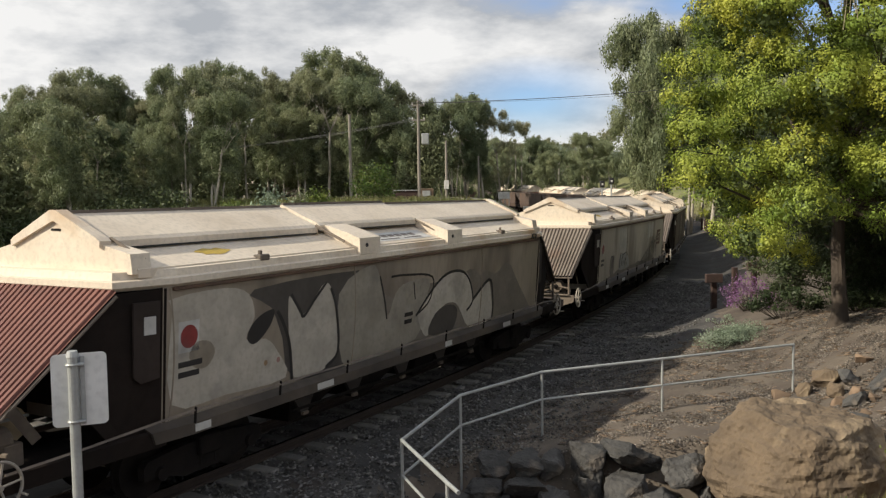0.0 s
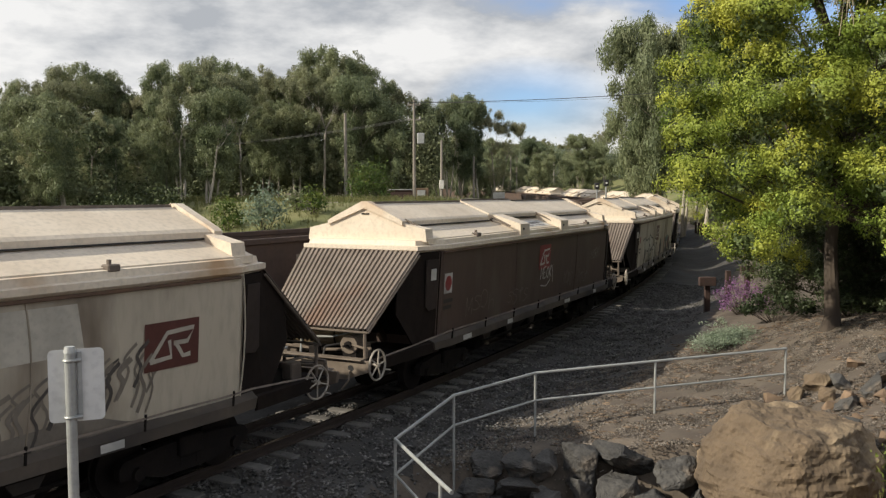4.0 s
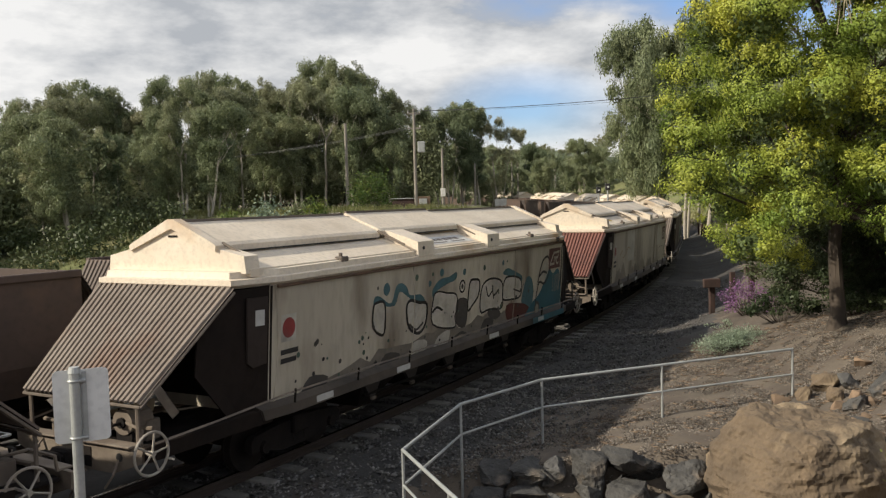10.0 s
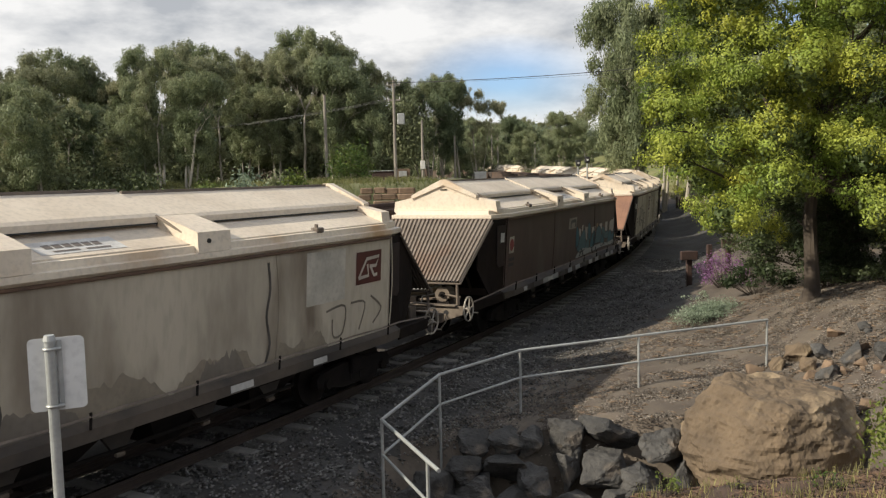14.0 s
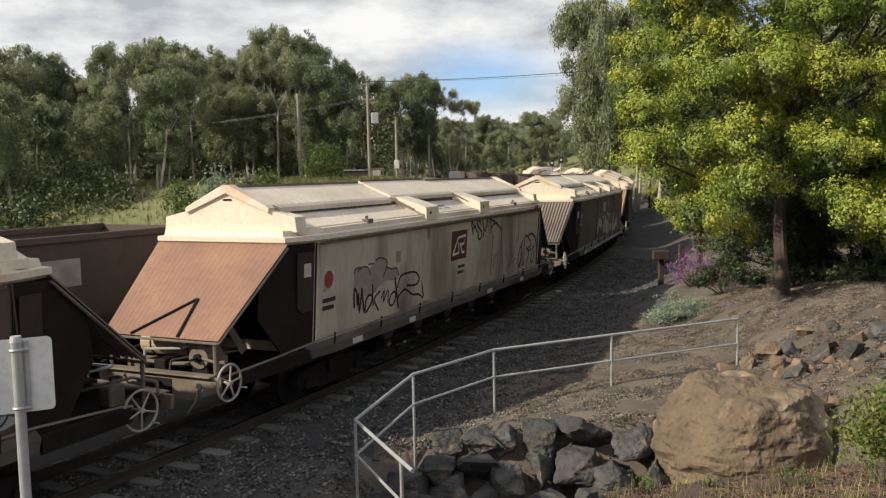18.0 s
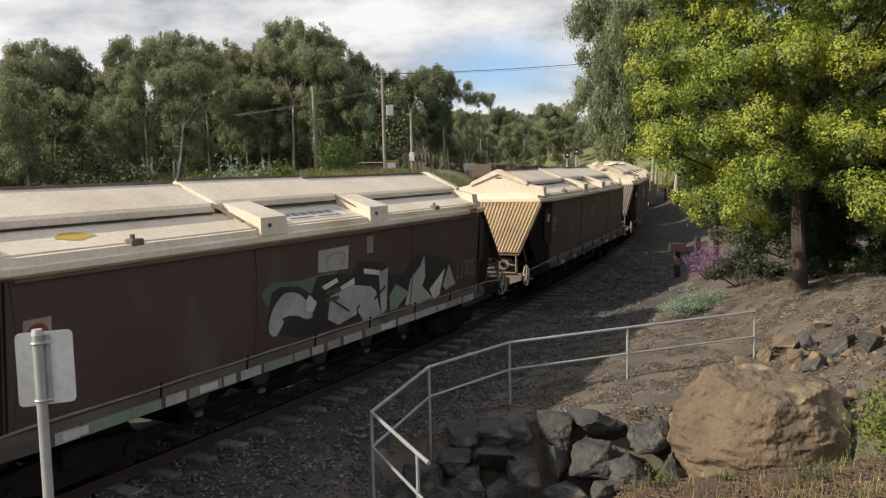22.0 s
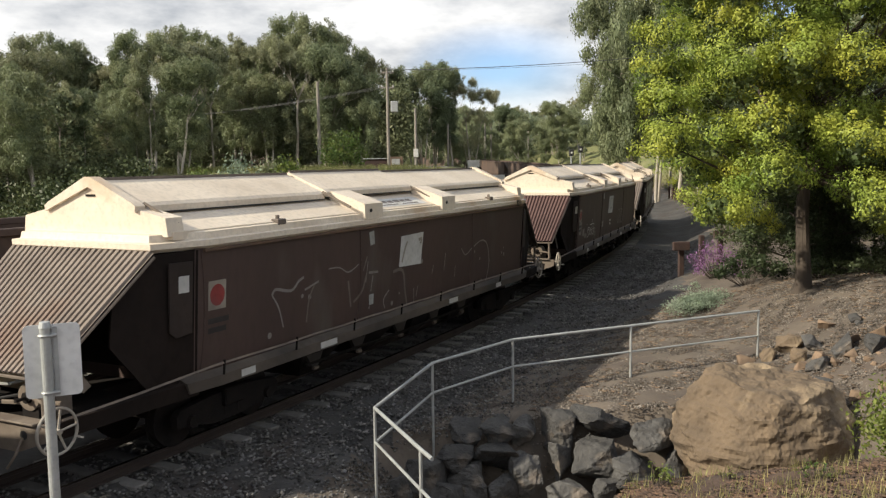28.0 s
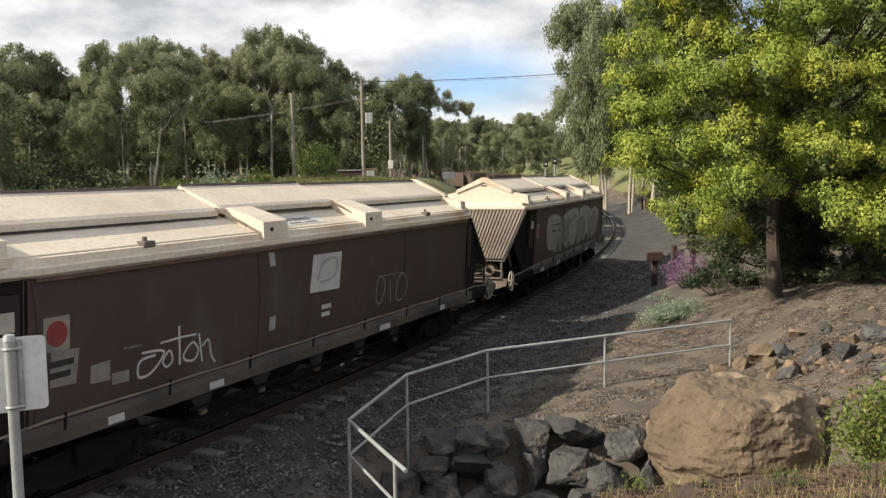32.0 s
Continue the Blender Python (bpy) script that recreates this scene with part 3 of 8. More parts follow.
    for sx in (-1, 1):
        # Brown lip below the fascia; its dark colour also draws the eave shadow line.
        bm = bmesh.new()
        box(bm, min(sx * 1.345, sx * 1.40), max(sx * 1.345, sx * 1.40), -HALF + 0.75, HALF - 0.75, 2.80, 2.845, 0.008)
        part("drip_rail", bm, M["rust_lip"], roof, "rusty brown lip that also draws the shadow line under the eaves")
        for yb in (-2.07, 1.0):
            bm = bmesh.new()
            m = Matrix.Diagonal((sx, 1, 1, 1))
            prism(bm, [(0.72, 3.36), (0.76, 3.50), (1.18, 3.36), (1.40, 3.27), (1.405, 2.98), (1.1, 2.98)], yb, yb + 0.62)
            bmesh.ops.transform(bm, matrix=m, verts=bm.verts)
            bmesh.ops.recalc_face_normals(bm, faces=bm.faces)
            br = part("step_box", bm, M["cream"], roof)
            bm = bmesh.new()
            rod(bm, (sx * 1.38, yb + 0.2, 3.14), (sx * 1.415, yb + 0.2, 3.14), 0.035, 10)
            part("hole", bm, M["black"], br)
        for yb in (-4.37, 3.85):
            bm = bmesh.new()
            box(bm, sx * 1.28 - 0.07, sx * 1.28 + 0.07, yb - 0.1, yb + 0.1, 3.06, 3.15, 0.015)
            rod(bm, (sx * 1.28, yb - 0.03, 3.13), (sx * 1.28, yb - 0.03, 3.21), 0.03, 8)
            part("latch", bm, M["sill_pipe"], roof)
        for yb in (-2.28, 0.98, -y0 + 0.12):
            bm = bmesh.new()
            rod(bm, (sx * 0.72, yb, 3.50), (sx * 1.22, yb + 0.05, 3.22), 0.025, 6)
            part("hinge_bar", bm, M["dusty_cream"], roof)
    # inset ends below the roof, coloured dark for the shade under the hoods
    for sy, hood in ((-1, hood_front), (1, hood_back)):
        end = thing_end(w, sy, hood)
    # side sills that draw in at the platforms
    for sx in (-1, 1):
        bm = bmesh.new()
        prof = [(1.27, 0.93), (1.40, 0.95), (1.40, 1.10), (1.28, 1.17)]
        ys = HALF - 0.7
        rings = [[(sx * (x - 0.06), -ys - 0.25 - 0.35 * (z - 0.86), z) for x, z in prof], [(sx * x, -ys + 0.25, z) for x, z in prof], [(sx * x, ys - 0.25, z) for x, z in prof], [(sx * (x - 0.06), ys + 0.25 + 0.35 * (z - 0.86), z) for x, z in prof]]
        loft(bm, rings, caps=True)
        sill = part("side_sill", bm, M["sill_dirt"], w, "grimy side sill with a pale slanted end")
        for sy in (-1, 1):
            bm = bmesh.new()
            inner = [(1.27, 0.88), (1.325, 0.90), (1.325, 1.10), (1.27, 1.12)]
            loft(bm, [[(sx * x, sy * (ys + 0.1), z) for x, z in inner], [(sx * (x - 0.06), sy * (ys + 0.7), z - 0.01) for x, z in inner], [(sx * (x - 0.2), sy * (HALF + (1.55 if sy < 0 else 0.85)), z - 0.04) for x, z in inner]], caps=True)
            part("end_sill", bm, M["end_shade_brown"], w)
        bm = bmesh.new()
        cable = [(sx * 1.17, -HALF - 1.45, 1.10), (sx * 1.30, -HALF - 0.5, 1.17), (sx * 1.42, -ys + 0.1, 1.27)] + [(sx * 1.43, y, 1.27 - 0.012 * (i % 2)) for i, y in enumerate(np.linspace(-ys + 0.8, ys - 0.8, 14))] + [(sx * 1.42, ys - 0.1, 1.27), (sx * 1.30, HALF + 0.5, 1.17), (sx * 1.20, HALF + 0.8, 1.10)]
        loft(bm, [[(px, py, pz + 0.016), (px + 0.015, py, pz - 0.009), (px - 0.015, py, pz - 0.009)] for px, py, pz in cable], caps=True)
        part("cable", bm, M["sill_pipe"], sill)
        for y in np.linspace(-ys + 0.3, ys - 0.3, 8):
            bm = bmesh.new()
            rod(bm, (sx * 1.41, y, 1.1), (sx * 1.43, y, 1.31), 0.017, 6)
            part("cable_bracket", bm, M["under"], sill)
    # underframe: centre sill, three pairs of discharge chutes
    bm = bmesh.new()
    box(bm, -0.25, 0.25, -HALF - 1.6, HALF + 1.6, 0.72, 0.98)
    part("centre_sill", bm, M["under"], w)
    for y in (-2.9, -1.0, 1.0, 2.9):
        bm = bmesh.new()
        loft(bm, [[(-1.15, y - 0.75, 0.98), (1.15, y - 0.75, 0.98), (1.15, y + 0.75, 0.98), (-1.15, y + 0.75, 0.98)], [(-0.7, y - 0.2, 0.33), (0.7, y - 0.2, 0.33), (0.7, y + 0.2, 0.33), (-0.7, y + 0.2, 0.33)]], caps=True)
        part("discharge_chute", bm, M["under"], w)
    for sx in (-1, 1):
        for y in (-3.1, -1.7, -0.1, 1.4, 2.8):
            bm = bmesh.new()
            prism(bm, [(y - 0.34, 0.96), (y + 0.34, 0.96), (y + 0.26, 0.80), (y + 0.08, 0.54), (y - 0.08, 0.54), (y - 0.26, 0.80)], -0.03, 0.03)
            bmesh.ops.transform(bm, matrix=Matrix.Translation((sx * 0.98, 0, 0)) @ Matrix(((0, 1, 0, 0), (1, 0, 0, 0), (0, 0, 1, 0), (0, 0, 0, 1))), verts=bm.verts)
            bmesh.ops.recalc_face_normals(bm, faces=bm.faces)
            plate = part("chute_plate", bm, M["chute_grime_shade"], w, "tapered plate of a discharge chute, coloured for grime and shade")
            bm = bmesh.new()
            box(bm, sx * 1.01 - 0.03, sx * 1.01 + 0.03, y - 0.07, y + 0.07, 0.49, 0.55, 0.01)
            part("door_lever", bm, M["dusty_cream"], plate)
        bm = bmesh.new()
        pipe(bm, [(sx * 1.0, -3.4, 0.62), (sx * 1.02, 0, 0.58), (sx * 1.0, 3.4, 0.62)], 0.03, 6)
        part("air_pipe", bm, M["under"], w)
    for y in (-5.2, 5.2):
        bogie(w, y)
    # couplers, platforms and brake gear
    for sy in (-1, 1):
        bm = bmesh.new()
        box(bm, -0.95, 0.95, sy * (HALF + 0.75) - 0.75, sy * (HALF + 0.75) + 0.75, 0.93, 0.98, 0.01)
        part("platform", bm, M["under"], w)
        y = sy * (HALF + 1.56)
        bm = bmesh.new()
        prism(bm, [(-1.10, 1.05), (1.10, 1.05), (1.08, 0.86), (0.62, 0.68), (-0.62, 0.68), (-1.08, 0.86)], y - 0.03, y + 0.03)
        head = part("headstock", bm, M["dusty_cream"], w, "pale dusty headstock plate with round holes")
        for hx in (-0.72, 0.72):
            bm = bmesh.new()
            rod(bm, (hx, y - 0.035, 0.90), (hx, y + 0.035, 0.90), 0.055, 12)
            part("hole", bm, M["black"], head)
        bm = bmesh.new()
        box(bm, -0.95, 0.95, y - 0.10, y + 0.10, 1.05, 1.075, 0.005)
        part("step_plate", bm, M["dusty_cream"], head)
        bm = bmesh.new()
        box(bm, -0.09, 0.09, min(y, y + sy * 0.34), max(y, y + sy * 0.34), 0.78, 0.93, 0.02)
        box(bm, -0.17, 0.15, min(y + sy * 0.16, y + sy * 0.31), max(y + sy * 0.16, y + sy * 0.31), 0.70, 0.99, 0.03)
        part("coupler", bm, M["under"], head, "dark steel knuckle coupler")
        bm = bmesh.new()
        pipe(bm, [(0.45 * sy, y, 0.85), (0.46 * sy, y + sy * 0.12, 0.7), (0.3 * sy, y + sy * 0.22, 0.5), (0.2 * sy, y + sy * 0.27, 0.55)], 0.025, 6)
        part("brake_hose", bm, M["black"], head)
        for k, (pts, r, mt) in enumerate((
                ([(0.95, y - sy * 0.1, 1.06), (0.95, y - sy * 0.12, 1.24), (0.6, y - sy * 0.2, 1.28), (0.2, y - sy * 0.9, 1.16)], 0.022, "dusty_cream"),
                ([(-0.35, y - sy * 0.1, 1.06), (-0.35, y - sy * 0.14, 1.36), (0.25, y - sy * 0.2, 1.40), (0.25, y - sy * 1.1, 1.40)], 0.020, "grey_steel"),
                ([(-0.9, y - sy * 0.25, 1.16), (0.0, y - sy * 0.30, 1.12), (0.9, y - sy * 0.35, 1.20)], 0.030, "dusty_cream"),
                ([(0.1, y - sy * 0.1, 1.0), (0.12, y - sy * 0.14, 1.22), (0.5, y - sy * 0.30, 1.30), (0.55, y - sy * 0.5, 1.05)], 0.018, "black"),
                ([(-0.6, y + sy * 0.02, 1.0), (-0.62, y + sy * 0.16, 0.86), (-0.2, y + sy * 0.2, 0.64), (0.3, y + sy * 0.16, 0.72)], 0.018, "sill_pipe"),
                ([(0.7, y + sy * 0.03, 0.86), (0.78, y + sy * 0.20, 0.72), (0.66, y + sy * 0.22, 0.55)], 0.016, "dusty_cream"))):
            bm = bmesh.new()
            pipe(bm, pts, r, 6)
            part("pipe", bm, M[mt], head)
        for k, (bx, by, bz, sx_, sy_, sz_, mt) in enumerate(((-0.15, 0.35, 1.10, 0.22, 0.30, 0.22, "under"), (0.62, 0.55, 1.12, 0.20, 0.26, 0.28, "sill_pipe"), (-0.7, 0.5, 1.10, 0.3, 0.4, 0.14, "dusty_cream"))):
            bm = bmesh.new()
            yc = y - sy * by
            box(bm, bx - sx_ / 2, bx + sx_ / 2, yc - sy_ / 2, yc + sy_ / 2, 0.975, 0.975 + sz_, 0.02)
            part("valve_box", bm, M[mt], w)
    y = -HALF - 1.2
    bm = bmesh.new()
    rod(bm, (0.55, y - 0.16, 1.27), (0.55, y + 0.20, 1.27), 0.165, 16)
    drum = part("brake_cylinder", bm, M["dusty_cream"], w, "dusty pale brake cylinder")
    bm = bmesh.new()
    rod(bm, (0.55, y - 0.20, 1.27), (0.55, y - 0.16, 1.27), 0.07, 10)
    rod(bm, (0.55, y - 0.34, 1.27), (0.55, y - 0.20, 1.27), 0.022, 8)
    part("push_rod", bm, M["under"], drum)
    bm = bmesh.new()
    for yy in (-0.12, 0.12):
        box(bm, 0.42, 0.68, y + yy - 0.02, y + yy + 0.02, 0.97, 1.16)
    part("saddle", bm, M["under"], drum)
    bm = bmesh.new()
    rod(bm, (-0.95, -HALF - 0.62, 1.30), (0.15, -HALF - 0.62, 1.30), 0.22, 18)
    tank = part("air_tank", bm, M["tank_cream"], w, "cream air reservoir with dark straps")
    for hx in (-0.75, -0.05):
        bm = bmesh.new()
        ring(bm, 0.224, 0.012, Matrix.Translation((hx, -HALF - 0.62, 1.30)) @ Matrix.Rotation(radians(90), 4, "Y"), 18)
        box(bm, hx - 0.03, hx + 0.03, -HALF - 0.72, -HALF - 0.52, 0.97, 1.10)
        part("strap", bm, M["under"], tank)
    hand_wheel(w, Matrix.Translation((1.20, -HALF - 1.55, 1.0)) @ Matrix.Rotation(radians(90), 4, "Y") @ Matrix.Rotation(0.4, 4, "Z"))
    if both_wheels:
        hand_wheel(w, Matrix.Translation((1.12, HALF + 1.0, 0.98)) @ Matrix.Rotation(radians(90), 4, "Y"))
    return w


def thing_end(w, sy, hood):
    """The inset end wall, the corrugated hood and its posts, at one end of a wagon."""
    bm = bmesh.new()
    zs = [1.02, 1.4, 1.9, 2.84]
    yo, yi = sy * (HALF - 0.12), sy * (HALF - 0.66)
    rings = []
    for z in zs:
        k = (z - 1.02) / 1.82
        yy = yi + (yo - yi) * k
        rings.append([(-side_x(z) * (1 - 0.25 * k), yy, z), (side_x(z) * (1 - 0.25 * k), yy, z)])
    loft(bm, rings, closed=False)
    for sx in (-1, 1):
        v = [bm.verts.new(p) for p in ((sx * side_x(1.02), yi, 1.02), (sx * side_x(2.84), yi, 2.84), (sx * side_x(2.84) * 0.75, yo, 2.84))]
        bm.faces.new(v)
    part("end_wall", bm, M["end_shade_brown"], w)
    y1, y2 = sy * (HALF - 0.02), sy * (HALF + 1.5)
    # closed cheeks between the body's corner and the hood
    for sx in (-1, 1):
        bm = bmesh.new()
        rows = [(sy * (HALF - 0.64), 2.85, side_x(2.85) - 0.02), (sy * (HALF - 0.64), 1.0, side_x(1.0) - 0.02), (sy * (HALF + 0.05), 1.0, 1.17), (sy * (HALF + 0.62), 1.75, 1.07), (sy * (HALF + 0.55), 2.34, 1.08), (sy * (HALF - 0.03), 2.82, 1.19)]
        loft(bm, [[(sx * x, yy, z) for yy, z, x in rows], [(sx * (x - 0.025), yy, z) for yy, z, x in rows]], caps=True)
        cheek = part("cheek_panel", bm, M["end_shade_brown"], w, "closing panel beside the hood, dark brown with shade put into it")
        bm = bmesh.new()
        q = [(sy * (HALF - 0.56), 2.70, 1.335), (sy * (HALF - 0.56), 1.75, 1.275), (sy * (HALF - 0.30), 1.72, 1.245), (sy * (HALF - 0.20), 1.80, 1.237), (sy * (HALF - 0.20), 2.70, 1.275)]
        loft(bm, [[(sx * (x + 0.014), yy, z) for yy, z, x in q], [(sx * (x - 0.01), yy, z) for yy, z, x in q]], caps=True)
        part("access_plate", bm, M["dark_plate"], cheek)
    bm = bmesh.new()
    corrugated(bm, ((-1.22, y1, 2.86), (1.22, y1, 2.86)), ((-1.04, y2, 1.58), (1.0, y2, 1.58)), 25, 0.003 if hood == "sheet" else 0.036)
    h = part("hood", bm, HOODS[hood], w, "corrugated steel hood sloping over the end platform")
    bm = bmesh.new()
    for a, b in (((-1.04, y2, 1.54), (1.0, y2, 1.54)), ((-1.22, y1, 2.80), (-1.04, y2, 1.53)), ((1.22, y1, 2.80), (1.0, y2, 1.53))):
        rod(bm, a, b, 0.022, 6)
    part("hood_frame", bm, M["sill_pipe"], h)
    if hood == "sheet":
        def on_hood(u, v):
            a = Vector((-1.22, y1, 2.88)).lerp(Vector((1.22, y1, 2.88)), u)
            b = Vector((-1.04, y2, 1.60)).lerp(Vector((1.0, y2, 1.60)), u)
            return a.lerp(b, v)

        bm = bmesh.new()
        pipe(bm, [on_hood(0.25, 1.0), on_hood(0.62, 0.62), on_hood(0.66, 1.0)], 0.022, 6)
        part("bracket", bm, M["under"], h, "dark bent stiffening bracket")
    for sx in (-1, 1):
        bm = bmesh.new()
        rod(bm, (sx * 0.93, y2 - sy * 0.02, 1.0), (sx * 0.93, y2 - sy * 0.02, 1.55), 0.028, 6)
        part("hood_post", bm, M["sill_pipe"], w)
    if sy < 0:
        bm = bmesh.new()
        v = [bm.verts.new(p) for p in ((1.05, y2 + 0.28, 1.78), (1.05, y2 + 0.17, 1.70), (1.06, y2 + 0.46, 1.30), (1.06, y2 + 0.58, 1.36))]
        bm.faces.new(v)
        bmesh.ops.solidify(bm, geom=bm.faces[:], thickness=0.008)
        part("flap", bm, M["dusty_cream"], h, "small pale hanging flap")


WHEEL_R = 0.40


def bogie(w, y):
    b = new("bogie")
    b.parent = w
    b.matrix_basis = Matrix.Translation((0, y, 0))
    for sx in (-1, 1):
        bm = bmesh.new()
        prism(bm, [(-1.12, 0.52), (-1.05, 0.60), (-0.45, 0.66), (0.45, 0.66), (1.05, 0.60), (1.12, 0.52), (1.12, 0.36), (0.8, 0.34), (0.42, 0.24), (-0.42, 0.24), (-0.8, 0.34), (-1.12, 0.36)], -0.06, 0.06)
        bmesh.ops.transform(bm, matrix=Matrix.Translation((sx * 0.86, 0, 0)) @ Matrix.Rotation(radians(90), 4, "Z"), verts=bm.verts)
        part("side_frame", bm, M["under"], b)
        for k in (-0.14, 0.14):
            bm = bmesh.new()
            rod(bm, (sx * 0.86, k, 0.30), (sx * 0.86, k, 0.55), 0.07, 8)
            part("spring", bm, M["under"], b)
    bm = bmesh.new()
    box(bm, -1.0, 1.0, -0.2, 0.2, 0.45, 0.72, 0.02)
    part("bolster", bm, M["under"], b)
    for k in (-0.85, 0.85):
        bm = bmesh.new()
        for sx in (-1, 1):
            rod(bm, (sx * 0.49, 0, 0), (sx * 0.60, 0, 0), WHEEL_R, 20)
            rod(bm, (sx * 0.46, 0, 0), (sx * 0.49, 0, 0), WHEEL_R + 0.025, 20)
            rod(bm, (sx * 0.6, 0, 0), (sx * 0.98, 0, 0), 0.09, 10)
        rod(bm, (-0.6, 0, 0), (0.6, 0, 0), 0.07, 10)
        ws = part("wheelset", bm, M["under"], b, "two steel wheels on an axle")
        ws.matrix_basis = Matrix.Translation((0, k, WHEEL_R))
    return b


LABELS = {
    "brown": "brown grain hopper wagon with a cream hatch roof and tags",
    "dark_brown": "dark brown grain hopper wagon with a dusty cream roof",
    "pale": "pale grey grain hopper wagon, dirty, with a cream roof",
    "beige": "weathered beige grain hopper wagon with painted graffiti and cream roof",
}
# body paint, front hood, back hood, from the first wagon to the last
TRAIN = [("brown", "rust", "brown"), ("beige", "rust", "brown"), ("pale", "grey", "brown"), ("brown", "grey", "brown"), ("pale", "grey", "brown"),
         ("pale", "grey", "brown"), ("pale", "rust", "brown"), ("brown", "grey", "brown"), ("pale", "sheet", "brown"), ("dark_brown", "grey", "brown"),
         ("brown", "tan", "brown"), ("dark_brown", "grey", "brown"), ("dark_brown", "maroon", "brown"), ("dark_brown", "grey", "brown")]
# where the second wagon's front roof edge stands along the track, by seconds
RUN = [(0, -7.43), (2, -21.67), (5, -42.46), (8, -62.68), (11, -82.4), (14, -101.63), (17, -120.29), (20, -138.3), (23, -155.55), (26, -171.94), (29, -187.47), (32, -202.10)]


def spline(rows, t):
    """A smooth curve through rows of (t, value)."""
    ts = [r[0] for r in rows]
    vs = [r[1] for r in rows]
    n = len(rows)
    d = [(vs[i + 1] - vs[i]) / (ts[i + 1] - ts[i]) for i in range(n - 1)]
    m = [d[0]] + [(d[i - 1] + d[i]) / 2 for i in range(1, n - 1)] + [d[-1]]
    i = 0
    while i < n - 2 and t > ts[i + 1]:
        i += 1
    h = ts[i + 1] - ts[i]
    u = (t - ts[i]) / h
    return vs[i] * (2 * u ** 3 - 3 * u ** 2 + 1) + h * m[i] * (u ** 3 - 2 * u ** 2 + u) + vs[i + 1] * (3 * u ** 2 - 2 * u ** 3) + h * m[i + 1] * (u ** 3 - u ** 2)


def wagon_pose(s, left=0.0, reach=5.2):
    xa, ya = on_line(s - reach, left)
    xb, yb = on_line(s + reach, left)
    za, zb = float(climb(s - reach)), float(climb(s + reach))
    a = math.degrees(math.atan2(xb - xa, yb - ya))
    tilt = math.degrees(math.atan2(zb - za, 2 * reach))
    return pose((xa + xb) / 2, (ya + yb) / 2, (za + zb) / 2, tilt, 0, -a)


hoppers, protos = [], {}
for k, key in enumerate(TRAIN):
    if key not in protos:
        protos[key] = wagon_prototype(*key, LABELS[key[0]])
        hoppers.append(protos[key])
    else:
        hoppers.append(copy_thing(protos[key], Matrix()))


EDGE, WIDEN = 1.42, 1.11      # the bodies are wider than drawn above, out from the near eaves
CENTRE = EDGE * (1 - WIDEN)


def widen(wagons):
    done = set()
    for w in wagons:
        for ob in w.children_recursive:
            if ob.name.split(".")[0] in ("bogie",):
                ob.matrix_basis = Matrix.Translation((CENTRE * 0.1, 0, 0)) @ ob.matrix_basis
            elif ob.type == "MESH" and not (ob.parent and ob.parent.name.startswith("bogie")) and ob.data.name not in done:
                done.add(ob.data.name)
                co = np.empty(len(ob.data.vertices) * 3)
                ob.data.vertices.foreach_get("co", co)
                kind_of = ob.name.split(".")[0]
                top = ob.parent.name.split(".")[0] if ob.parent else ""
                low_gear = kind_of in ("centre_sill", "platform", "headstock", "valve_box", "end_sill", "cable", "brake_wheel") or top == "headstock"
                if kind_of != "coupler":      # the back end is a little shorter than the front
                    co[1::3] -= (0.2 if low_gear else 0.45) * np.clip((co[1::3] - 3.2) / (HALF - 3.4), 0, 1)
                co[2::3] = np.interp(co[2::3], [0, 1.3, 2.86, 3.2, 3.86, 5], [0, 1.3, 2.905, 3.23, 3.86, 5])
                co[::3] = EDGE + (co[::3] - EDGE) * WIDEN
                ob.data.vertices.foreach_set("co", co)
                ob.data.update()


# ---- the open hoppers on the farther track, running the other way ----
PITCH2 = 12.0
M["old_brown"] = material("old_brown_wagon", (0.095, 0.062, 0.047), (0.065, 0.045, 0.036), rough=0.8, scale=0.7, fine=9, bump=0.08, stain=(0.13, 0.08, 0.05), stain_at=0.56)


